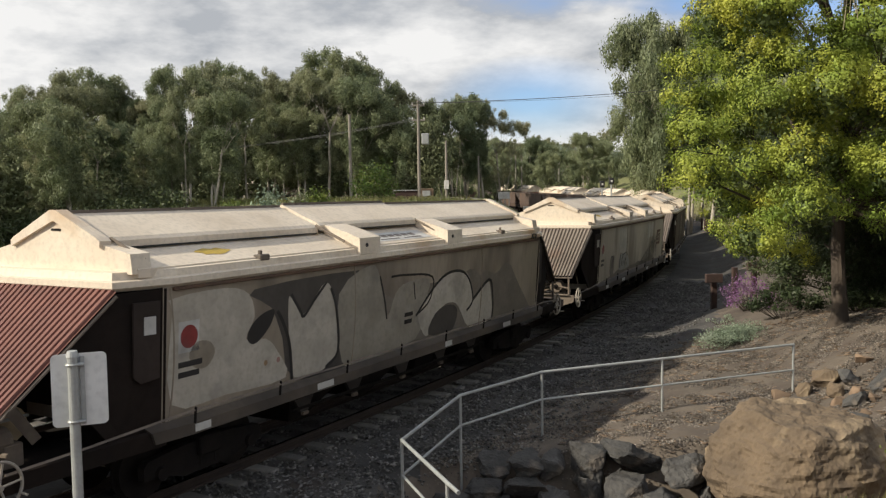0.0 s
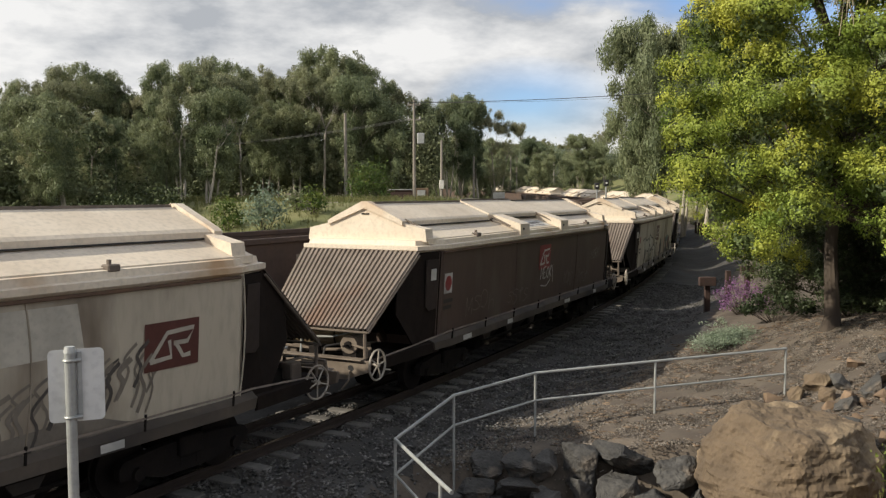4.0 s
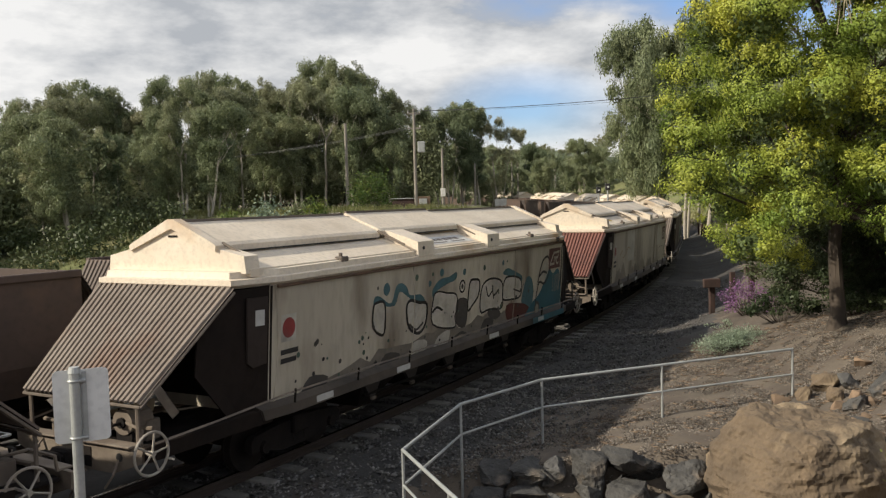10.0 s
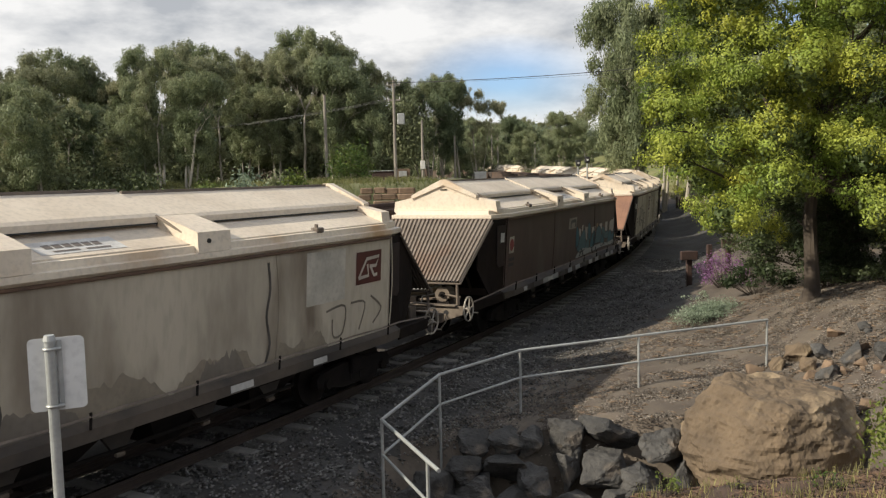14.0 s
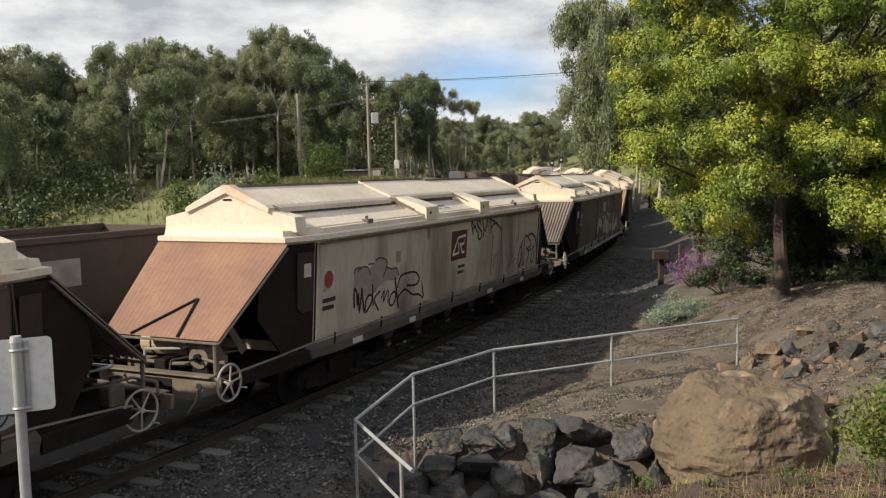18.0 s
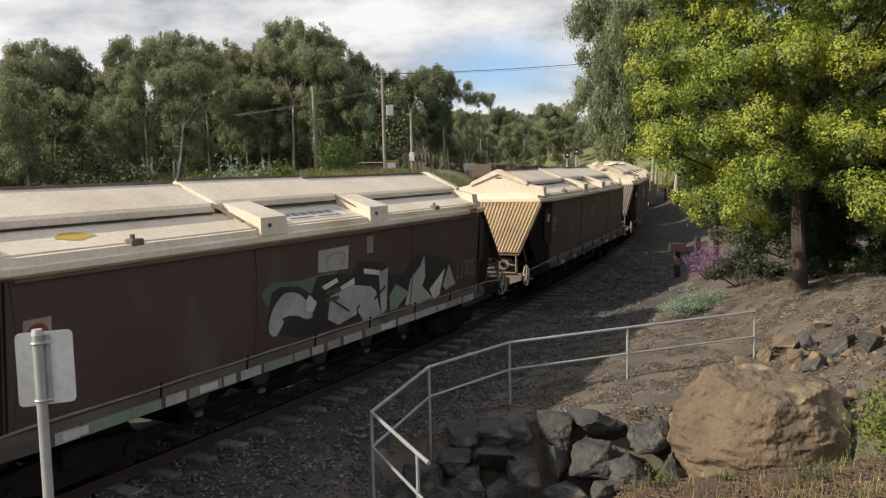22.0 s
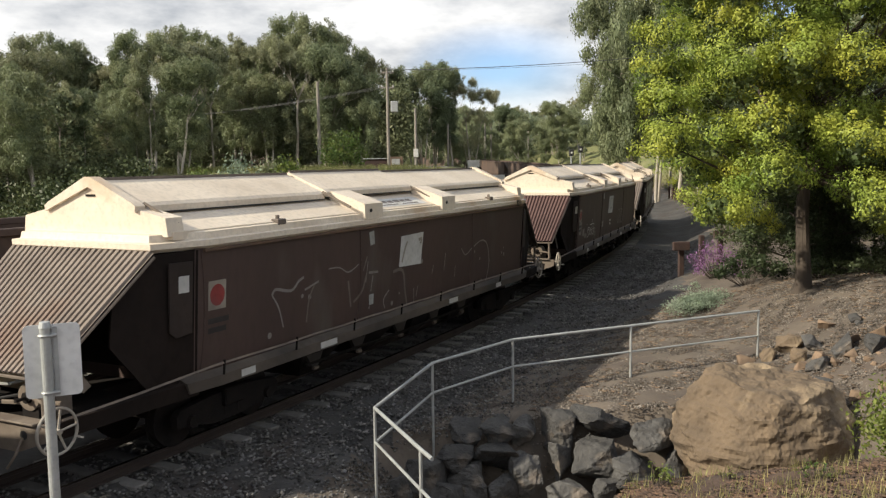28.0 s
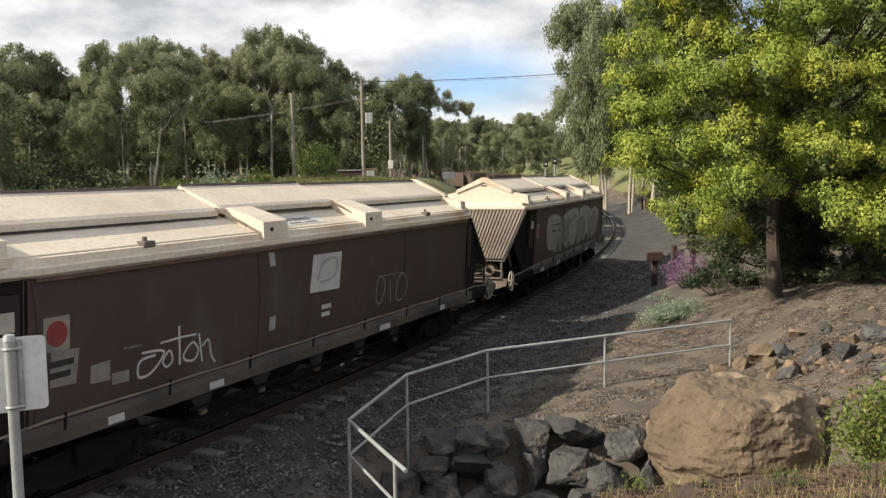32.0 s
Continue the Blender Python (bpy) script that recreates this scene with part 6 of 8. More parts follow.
daub(G_, "teal", 4.6, (5.07, 1.56), (5.15, 1.73), (5.5, 1.83), (5.88, 1.64), (6.15, 1.84), (6.15, 1.45), (5.9, 1.3), (5.26, 1.3))
spray(G_, "ink", .03, (5.07, 1.56), (5.15, 1.73), (5.5, 1.83), (5.88, 1.64), (6.15, 1.84), (6.15, 1.45), (5.9, 1.3), (5.26, 1.3), closed=True)
daub(G_, "silver", 6, (0.41, 1.25), (0.66, 1.38), (1.26, 1.49), (2.14, 1.44), (2.91, 1.45), (4.17, 1.45), (5.17, 1.4), (6.12, 1.44), (6.09, 1.29), (4.18, 1.32), (2.25, 1.28), (1, 1.25))
cut_shape(G_, "ink", 6.6, (0.82, 1.29), (1.09, 1.51), (1.22, 1.46), (0.95, 1.26))
cut_shape(G_, "ink", 6.6, (1.22, 1.26), (1.26, 1.51), (1.37, 1.28))
cut_shape(G_, "ink", 6.6, (2.41, 1.31), (2.52, 1.43), (2.66, 1.24))
cut_shape(G_, "ink", 6.6, (2.92, 1.28), (3.09, 1.43), (3.18, 1.3), (3.01, 1.22))
cut_shape(G_, "ink", 6.6, (4.18, 1.38), (4.41, 1.49), (4.53, 1.37))
cut_shape(G_, "soot", 6.6, (4.83, 1.36), (5.02, 1.56), (5.17, 1.42))
cut_shape(G_, "wiped", 3.4, (-0.53, 2.53), (0.36, 2.54), (0.3, 2.2), (-0.57, 2.21))
spray(G_, "soot", .1, (-0.34, 2.24), (-0.3, 2.41), (0.19, 2.42), (0.14, 2.24))
rnd = random.Random(93)
for k in range(12):
    bm = bmesh.new()
    y = -4.4 + 0.85 * k
    box(bm, 1.40, 1.404, y, y + rnd.uniform(0.4, 0.8), 0.955, 1.095)
    part("sill_plate", bm, P["silver" if k % 3 else "soot"], G_)
# pale wagon with black scrawls
logo(H_, -0.16, 2.3, 0.92, 0.66, "maroon", "chalk")
spray(H_, "ink", .05, (0.69, 2.47), (0.54, 2.79), (0.93, 2.52))
spray(H_, "ink", .04, (0.61, 2.61), (0.82, 2.68))
spray(H_, "ink", .055, (1.16, 2.66), (1.08, 2.76), (0.93, 2.79), (0.89, 2.71), (1.06, 2.61), (1.22, 2.5), (1.23, 2.39), (1.08, 2.33), (1, 2.43), (0.99, 2.55))
spray(H_, "ink", .05, (1.36, 2.37), (1.37, 2.55), (1.23, 2.79), (1.45, 2.51), (1.6, 2.81), (1.65, 2.57))
spray(H_, "ink", .055, (1.88, 2.43), (1.84, 2.63), (1.72, 2.83), (1.9, 2.74))
spray(H_, "ink", .05, (1.86, 2.55), (2.06, 2.64), (2.27, 2.66))
spray(H_, "ink", .055, (1.9, 2.76), (2.26, 2.65), (2.72, 2.42))
spray(H_, "ink", .05, (-4.96, 1.56), (-4.98, 1.9), (-4.89, 1.83), (-4.85, 1.6), (-4.82, 1.81), (-4.77, 1.46), (-4.7, 1.89))
spray(H_, "ink", .05, (-4.7, 1.89), (-4.58, 1.42), (-4.52, 1.67), (-4.34, 1.72), (-4.31, 1.58), (-4.53, 1.41))
spray(H_, "ink", .045, (-4.3, 1.91), (-4.25, 1.5))
spray(H_, "ink", .045, (-3.98, 1.75), (-4.21, 1.62), (-4.02, 1.38))
spray(H_, "ink", .035, (-3.93, 1.59), (-3.81, 1.74), (-3.83, 1.52), (-3.66, 1.73), (-3.64, 1.46))
spray(H_, "ink", .04, (-3.57, 1.56), (-3.41, 1.66), (-3.31, 1.57), (-3.41, 1.41), (-3.57, 1.43), closed=True)
spray(H_, "ink", .06, (-3.38, 1.93), (-3.28, 1.62), (-3.19, 1.31))
spray(H_, "ink", .045, (-3.25, 1.71), (-3.14, 1.92), (-2.8, 1.96), (-2.44, 1.93), (-2.26, 1.77), (-2.44, 1.67), (-2.84, 1.71))
spray(H_, "ink", .045, (-3.24, 1.51), (-2.92, 1.64), (-2.56, 1.49), (-2.25, 1.45), (-2.03, 1.36), (-2.11, 1.66))
daub(H_, "wiped", 3.6, (-5, 2.19), (-4.91, 2.27), (-4.66, 2.28), (-4.44, 2.21), (-4.26, 2.3), (-4.07, 2.37), (-3.77, 2.32), (-3.71, 2.17), (-3.31, 2.12), (-3.25, 1.88), (-3.83, 1.91), (-4.31, 1.71), (-4.92, 1.84))
spray(H_, "soot", .03, (-5, 2.19), (-4.95, 2.27), (-4.74, 2.27))
spray(H_, "soot", .03, (-4.87, 2.22), (-4.66, 2.28), (-4.46, 2.22), (-4.4, 2.08))
spray(H_, "soot", .03, (-4.48, 2.3), (-4.26, 2.3))
spray(H_, "soot", .035, (-4.21, 2.33), (-4.07, 2.38), (-3.78, 2.32), (-3.75, 2.19), (-3.88, 1.99))
spray(H_, "soot", .03, (-3.76, 2.18), (-3.52, 2.11), (-3.31, 2.11), (-3.22, 1.95))
cut_shape(H_, "wiped", 3.6, (-3.36, 2.43), (-3.15, 2.43), (-3.15, 2.21), (-3.36, 2.22))
cut_shape(H_, "soot_thin", 3.6, (-1.94, 2.81), (-1.78, 2.81), (-1.76, 2.56), (-1.92, 2.55))
spray(H_, "ink", .06, (4.48, 1.92), (4.31, 1.75), (4.24, 1.46), (4.35, 1.3), (4.5, 1.46), (4.55, 1.8), (4.48, 1.92))
spray(H_, "ink", .06, (4.66, 2.08), (4.53, 1.94), (4.65, 1.53), (4.73, 1.32))
spray(H_, "ink", .06, (4.77, 1.29), (4.84, 1.5), (4.79, 1.9), (4.83, 2.12), (4.99, 2.16), (5.22, 2.07), (5.45, 1.93), (5.38, 1.83), (5.15, 1.77))
spray(H_, "ink", .07, (5.12, 2.09), (5.27, 2.17), (5.57, 2.17), (5.88, 2.05), (6.09, 1.83), (6.15, 1.58), (6.13, 1.3))
spray(H_, "ink", .06, (5, 1.82), (5.29, 1.65), (5.18, 1.45), (5.12, 1.23))
spray(H_, "ink", .055, (5.22, 1.71), (5.54, 1.73))
spray(H_, "ink", .05, (5.75, 1.34), (5.55, 1.41), (5.63, 1.65), (5.76, 1.82), (5.88, 1.62), (5.82, 1.44), (5.64, 1.31))
spray(H_, "ink", .06, (4.29, 1.36), (4.41, 1.41), (4.49, 1.55))
spray(H_, "soot_thin", .06, (2.02, 2.43), (2.03, 2.17), (2, 1.74), (1.97, 1.37))
spray(H_, "soot_thin", .05, (2.19, 1.54), (2.14, 1.67), (2.26, 1.8), (2.66, 1.98))
spray(H_, "soot_thin", .05, (2.56, 2.16), (2.72, 1.99), (2.83, 1.73), (2.85, 1.42))
spray(H_, "soot_thin", .05, (3.1, 1.92), (3.16, 1.75), (3.28, 1.65))
spray(H_, "soot_thin", .05, (4.03, 2.21), (3.89, 1.89), (3.62, 1.64), (3.35, 1.48), (3.22, 1.34))
spray(H_, "soot_thin", .06, (4.09, 2.75), (4.17, 2.36), (4.11, 2.03))
spray(H_, "soot_thin", .05, (3.22, 1.46), (3.62, 1.5), (3.97, 1.63))
bars(H_, -0.2, 1.8, .4, 2, P["soot"], 0.012)
ragged(H_, "grime", -5.9, 5.8, 1.04, 1.25, "thin_dirt", 72, 0.0028, "brown grime along the foot of the side", 0.5)
# dark wagon with silver letters
cut_shape(I_, "ink", 3.2, (-1.92, 1.48), (-1.77, 2.09), (-1.56, 2.15), (-1.08, 2.1), (-0.73, 1.93), (-0.58, 2.19), (0.08, 2.17), (0.46, 2.09), (0.66, 2.31), (1.66, 2.19), (1.8, 1.94), (2.34, 1.9), (2.78, 2.21), (3.66, 2.13), (4.71, 1.89), (4.9, 1.37), (2.82, 1.29), (0.64, 1.27), (-0.92, 1.25))
daub(I_, "greenish", 2.8, (-2, 2.08), (-1.76, 2.23), (-1.09, 2.19), (-0.44, 2.23), (0.08, 2.27), (-0.44, 1.93), (-1.69, 1.88))
daub(I_, "silver", 4, (-1.82, 1.51), (-1.77, 1.77), (-1.57, 1.98), (-1.36, 2.04), (-1.05, 1.97), (-0.82, 1.78), (-0.68, 1.54), (-1.1, 1.59), (-1.36, 1.67), (-1.63, 1.41))
cut_shape(I_, "chalk", 4.2, (-0.87, 1.85), (-0.78, 1.92), (-0.57, 1.77), (-0.66, 1.63), (-0.85, 1.67))
cut_shape(I_, "chalk", 4.2, (-0.44, 2.01), (0, 2.1), (0.06, 2.03), (-0.34, 1.94))
cut_shape(I_, "chalk", 4.2, (-0.18, 1.87), (0.56, 2.03), (0.57, 1.92), (0.03, 1.85))
cut_shape(I_, "silver", 4, (-0.24, 1.43), (-0.18, 1.81), (0.52, 1.91), (1.12, 1.81), (1.19, 1.65), (0.67, 1.5), (0.67, 1.37), (0.08, 1.28))
cut_shape(I_, "silver", 4.4, (0.69, 1.44), (1.12, 1.81), (1.31, 1.7), (1.52, 1.23), (0.91, 1.21))
cut_shape(I_, "chalk", 4.2, (0.87, 2.16), (1.44, 2.06), (1.41, 1.98), (0.87, 2.07))
cut_shape(I_, "silver", 4.2, (1.4, 2.02), (1.73, 2.08), (1.72, 1.29), (1.53, 1.22))
cut_shape(I_, "sage", 4.2, (1.81, 1.54), (2.06, 1.72), (2.58, 1.5), (2.14, 1.26), (1.86, 1.24))
cut_shape(I_, "silver", 4.2, (2.43, 1.25), (2.64, 1.76), (3.03, 1.97), (3.18, 2.16), (3.26, 1.72), (3.13, 1.55), (3.67, 1.24), (2.98, 1.22))
cut_shape(I_, "chalk", 4.6, (3.5, 1.43), (4.29, 1.79), (4.03, 1.25), (3.75, 1.18))
cut_shape(I_, "silver", 4.4, (4.21, 1.43), (4.5, 1.87), (4.92, 1.39), (4.36, 1.32))
spray(I_, "ink", .05, (-1.49, 1.64), (-1.14, 1.62), (-0.81, 1.49), (-0.68, 1.54))
spray(I_, "ink", .05, (1.25, 1.55), (1.64, 1.74))
spray(I_, "ink", .04, (-0.08, 1.72), (0.41, 1.47))
bars(I_, -0.32, 1.89, .45, 2, P["soot"], 0.012)
word(I_, "LITOS", 4.95, 6.05, 1.5, 1.85, P["faint"], 0.035, 0.0, 9)
cut_shape(I_, "silver", 3.6, (-0.55, 2.61), (0.35, 2.62), (0.35, 2.22), (-0.55, 2.25))
spray(I_, "wiped", 0.05, (-0.3, 2.25), (-0.25, 2.5), (0.2, 2.5), (0.15, 2.3))
area(I_, "label_plate", rect(0.95, 1.17, 2.42, 2.72), P["faint"], 0.004)
rnd = random.Random(114)
y = -5.8
while y < 5.6:
    bm = bmesh.new()
    wide = rnd.uniform(0.2, 0.75)
    box(bm, 1.40, 1.404, y, y + wide, 0.955, 1.095)
    part("sill_plate", bm, P[rnd.choice(["silver", "silver", "faint", "wiped", "sage"])], I_)
    y += wide + rnd.uniform(0.0, 0.12)
# brown wagon with one faded red emblem
logo(J_, -0.35, 2.26, 0.72, 0.58, "maroon", "pink")
# the dark ones
cut_shape(K_, "chalk", 4, (-0.66, 2.56), (0.26, 2.58), (0.19, 1.95), (-0.7, 1.98))
spray(K_, "wiped", .05, (-0.41, 2.44), (-0.5, 2.32), (-0.6, 2.06))
spray(K_, "wiped", .06, (0.05, 2.44), (0.17, 2.45), (0.14, 2.36))
cut_shape(K_, "silver", 4, (-1.86, 2.73), (-1.69, 2.75), (-1.64, 2.51), (-1.79, 2.49))
spray(K_, "faint", .032, (2.78, 2.06), (3.23, 2.16), (3.61, 2.03), (3.79, 1.61), (3.67, 1.21), (3.5, 1))
spray(K_, "faint", .045, (-4.64, 2), (-4.55, 2.08), (-4.16, 2.01), (-3.97, 2.13), (-3.83, 2.18))
spray(K_, "faint", .03, (-4.64, 2), (-4.47, 1.79), (-4.34, 1.47))
spray(K_, "faint", .035, (-3.8, 1.97), (-3.41, 2.06))
spray(K_, "dim", .04, (-3.73, 1.44), (-3.67, 1.8), (-3.53, 2.02))
spray(K_, "dim", .04, (-2.02, 2.06), (-1.9, 2.31))
spray(K_, "faint", .022, (-1.92, 1.85), (-1.87, 2.22))
spray(K_, "dim", .05, (-1.92, 1.98), (-2.04, 1.71), (-2.32, 1.55))
spray(K_, "faint", .025, (-3.13, 2.23), (-2.8, 2.21), (-2.51, 2.1), (-2.18, 2.2))
spray(K_, "faint", .045, (-1.83, 2.01), (-1.5, 1.99))
spray(K_, "faint", .03, (-1.68, 1.94), (-1.74, 1.66))
spray(K_, "dim", .06, (-0.93, 1.92), (-0.56, 1.9), (-0.43, 1.48), (-0.32, 1.18))
spray(K_, "faint", .03, (-1.07, 1.59), (-1.26, 1.44), (-1.2, 1.27))
spray(K_, "faint", .022, (-0.07, 1.5), (-0.04, 1.22))
spray(K_, "faint", .022, (0.1, 1.52), (0.04, 1.31))
spray(K_, "faint", .022, (1.32, 2.05), (1.27, 1.69))
spray(K_, "faint", .02, (1.84, 1.72), (1.82, 1.48))
spray(K_, "faint", .02, (0.77, 1.86), (0.71, 1.69))
spray(K_, "faint", .025, (2.12, 2.07), (2.35, 1.91), (2.71, 2.04))
spray(K_, "dim", .05, (-2.51, 1.95), (-2.4, 1.48))
cut_shape(K_, "silver", 4, (-1.79, 1.6), (-1.62, 1.61), (-1.62, 1.42), (-1.77, 1.41))
rnd = random.Random(124)
for k in range(14):
    disc(K_, rnd.uniform(-5.0, 5.2), rnd.uniform(1.2, 2.4), rnd.uniform(0.02, 0.05), P["faint"], 0.0075, "painted_spot")
cut_shape(L_, "chalk", 4, (-0.65, 2.61), (0.25, 2.6), (0.2, 1.95), (-0.73, 1.98))
spray(L_, "silver", .05, (-0.5, 2.16), (-0.34, 2.46), (0.07, 2.49), (-0, 2.18), (-0.45, 2.13))
cut_shape(L_, "silver", 4, (-1.9, 2.76), (-1.76, 2.76), (-1.7, 2.55), (-1.85, 2.54))
cut_shape(L_, "silver", 4, (-1.84, 1.75), (-1.67, 1.75), (-1.69, 1.54), (-1.84, 1.53))
spray(L_, "chalk", .035, (-4.55, 1.71), (-4.15, 1.66), (-4.37, 1.43), (-4.6, 1.41), (-4.58, 1.61), (-4.3, 1.64))
spray(L_, "chalk", .032, (-4.17, 1.53), (-4.05, 1.65), (-3.99, 1.51), (-4.1, 1.44), closed=True)
spray(L_, "chalk", .04, (-3.87, 1.95), (-3.85, 1.42))
spray(L_, "chalk", .03, (-4.22, 1.78), (-3.85, 1.79), (-3.52, 1.78))
spray(L_, "chalk", .032, (-3.77, 1.55), (-3.6, 1.68), (-3.48, 1.55), (-3.57, 1.43), (-3.74, 1.46), closed=True)
spray(L_, "chalk", .032, (-3.47, 1.78), (-3.4, 1.37))
spray(L_, "chalk", .032, (-3.4, 1.59), (-3.27, 1.66), (-3.21, 1.43), (-3.12, 1.31))
spray(L_, "faint", .035, (1.55, 1.57), (1.59, 1.92), (1.76, 1.98), (1.89, 1.77), (1.71, 1.46), closed=True)
spray(L_, "faint", .035, (2.09, 1.88), (2.13, 1.42))
spray(L_, "faint", .035, (2.36, 1.48), (2.44, 1.88), (2.69, 1.93), (2.83, 1.68), (2.66, 1.44), closed=True)
spray(L_, "faint", .02, (1.58, 2), (2.61, 1.97))
cut_shape(L_, "faint", 4, (-5.94, 2), (-5.54, 1.97), (-5.59, 1.56), (-5.96, 1.58))
cut_shape(L_, "faint", 4, (-5.37, 1.72), (-5.07, 1.73), (-5.07, 1.48), (-5.38, 1.5))
cut_shape(L_, "faint", 4, (-5.05, 1.55), (-4.76, 1.55), (-4.76, 1.4), (-5.04, 1.41))
spray(L_, "dim", .03, (-4.86, 1.83), (-4.55, 1.82))
bars(L_, -0.37, 1.69, .3, 2, P["chalk"], 0.012)
for pts in ([(-4.5, 2.5), (-2.6, 2.45), (-2.4, 1.6), (-4.3, 1.5)], [(-2.2, 2.45), (0.4, 2.6), (0.6, 1.7), (-1.8, 1.4)], [(0.8, 2.6), (3.0, 2.5), (3.2, 1.7), (1.0, 1.6)], [(3.3, 2.45), (5.0, 2.4), (4.8, 1.5), (3.4, 1.55)]):
    daub(N_, "silver", 3, *pts)
burner(N_, -4.0, 4.5, 1.3, 2.3, 6, ["silver", "faint"], "soot", 141, 0.05)

widen(hoppers)

# ---- the pipe fence, sign, poles ----
def ground_z(px, py):
    return float(ground_height([px], [py])[0])


FENCE = [(0.215, 8.88, 0.80), (0.095, 9.24, 0.79), (-0.49, 11.1, 0.735), (0.35, 13.05, 0.86), (1.8, 14.4, 0.92), (4.02, 14.9, 1.02), (6.65, 15.55, 1.12)]
fence = thing("pipe_fence", "galvanised steel pipe fence with two rails, bent along the path", "fence")
for i, (px, py, z) in enumerate(FENCE[1:]):
    bm = bmesh.new()
    rod(bm, (px, py, min(z - 1.0, ground_z(px, py)) - 0.05), (px, py, z), 0.022, 10)
    part("post", bm, M["grey_steel"], fence)
for drop in (0.0, 0.48):
    for a, b in zip(FENCE, FENCE[1:]):
        bm = bmesh.new()
        rod(bm, (a[0], a[1], a[2] - drop), (b[0], b[1], b[2] - drop), 0.024 if drop == 0 else 0.019, 10)
        bmesh.ops.create_icosphere(bm, subdivisions=1, radius=0.027, matrix=Matrix.Translation((b[0], b[1], b[2] - drop)))
        part("rail", bm, M["grey_steel"], fence)


# ---- rocks ----
def rock(name, label, mat, size, at, seed, turn=0.0, rough=0.28, cuts=3, category="rock", group="", box_like=0.0):
    bm = bmesh.new()
    rnd = random.Random(seed)
    off = Vector((rnd.uniform(-9, 9), rnd.uniform(-9, 9), rnd.uniform(-9, 9)))
    if box_like:
        # an angular broken block: the hull of scattered points, with worn edges
        for _ in range(13):
            p = Vector((rnd.gauss(0, 1), rnd.gauss(0, 1), rnd.gauss(0, 1))).normalized()
            p = p / max(abs(c) for c in p) ** 0.75 * 0.56 * rnd.uniform(0.82, 1.05)
            bm.verts.new(p)
        bmesh.ops.convex_hull(bm, input=bm.verts)
        bmesh.ops.delete(bm, geom=[v for v in bm.verts if not v.link_faces], context="VERTS")
        bmesh.ops.bevel(bm, geom=list(bm.edges), offset=0.02, segments=1, affect="EDGES")
        bmesh.ops.triangulate(bm, faces=bm.faces)
        for _ in range(cuts - 1):
            bmesh.ops.subdivide_edges(bm, edges=[e for e in bm.edges if e.calc_length() > 0.10], cuts=1)
            bmesh.ops.triangulate(bm, faces=bm.faces)
    else:
        bmesh.ops.create_icosphere(bm, subdivisions=cuts, radius=0.62)
        planes = [(Vector(n).normalized(), d) for n, d in (((0.1, -0.15, 1), 0.47), ((0, -1, 0.25), 0.55), ((1, 0, 0.2), 0.55), ((-1, -0.3, 0.6), 0.53), ((0.5, -0.8, 0.5), 0.55))]
        for v in bm.verts:
            for n, d in planes:
                h = v.co.dot(n) - d
                if h > 0:
                    v.co -= n * h * 0.85
    bm.normal_update()
    for v in bm.verts:
        q = Vector((v.co.x, v.co.y, v.co.z * 2.2))
        v.co += v.normal * rough * (0.20 * noise.fractal(q * 1.7 + off, 0.9, 2.0, 5) + 0.13 * noise.fractal(q * 5.0 + off, 0.7, 2.0, 5))
    bmesh.ops.transform(bm, matrix=Matrix.Rotation(turn, 4, "Z") @ Matrix.Diagonal((*size, 1)), verts=bm.verts)
    me = bpy.data.meshes.new(name)
    bm.to_mesh(me)
    bm.free()
    me.materials.append(M[mat])
    ob = tagged(new(name, me), label, category, group)
    ob.location = at
    return ob


rock("boulder", "large weathered sandstone boulder bedded in the bank", "sandstone", (2.12, 1.9, 1.8), (5.24, 12.0, -0.08), 9, 0.2, 0.21, 6, "boulder")
# the dark rock wall: x, y, z, width, height
WALL_TOP = [(0.9, 13.1, -0.34, 0.5, 0.5), (1.4, 13.08, -0.26, 0.56, 0.42), (1.83, 13.0, -0.34, 0.45, 0.66), (2.30, 12.95, -0.22, 0.64, 0.62), (3.0, 12.85, -0.14, 0.95, 0.52), (3.78, 12.65, -0.28, 0.72, 0.6)]
WALL_LOW = [(0.69, 12.75, -0.6, 0.62, 0.46), (1.31, 12.7, -0.62, 0.66, 0.48), (1.77, 12.45, -0.78, 0.52, 0.58), (2.23, 12.6, -0.62, 0.5, 0.6), (2.76, 12.5, -0.62, 0.72, 0.64), (3.37, 12.2, -0.66, 0.74, 0.5),
            (4.05, 12.25, -0.62, 0.76, 0.5), (0.23, 12.55, -0.82, 0.62, 0.6), (0.89, 12.5, -0.88, 0.72, 0.56), (1.45, 12.3, -1.0, 0.55, 0.44), (-0.2, 12.45, -0.95, 0.46, 0.46), (2.35, 12.2, -1.0, 0.6, 0.5), (3.0, 12.05, -0.98, 0.6, 0.5), (0.5, 12.2, -1.1, 0.6, 0.5)]
for k, (px, py, pz, wd, ht) in enumerate(WALL_TOP + WALL_LOW):
    rock("wall_rock", "angular dark grey rock in the dry-laid wall", "basalt", (wd * 1.05, wd * 0.95, ht * 1.05), (px, py, pz), 200 + k, random.Random(k).uniform(-0.4, 0.4), 0.24, 4, "rock", "rocks of the dry wall", 0.44)
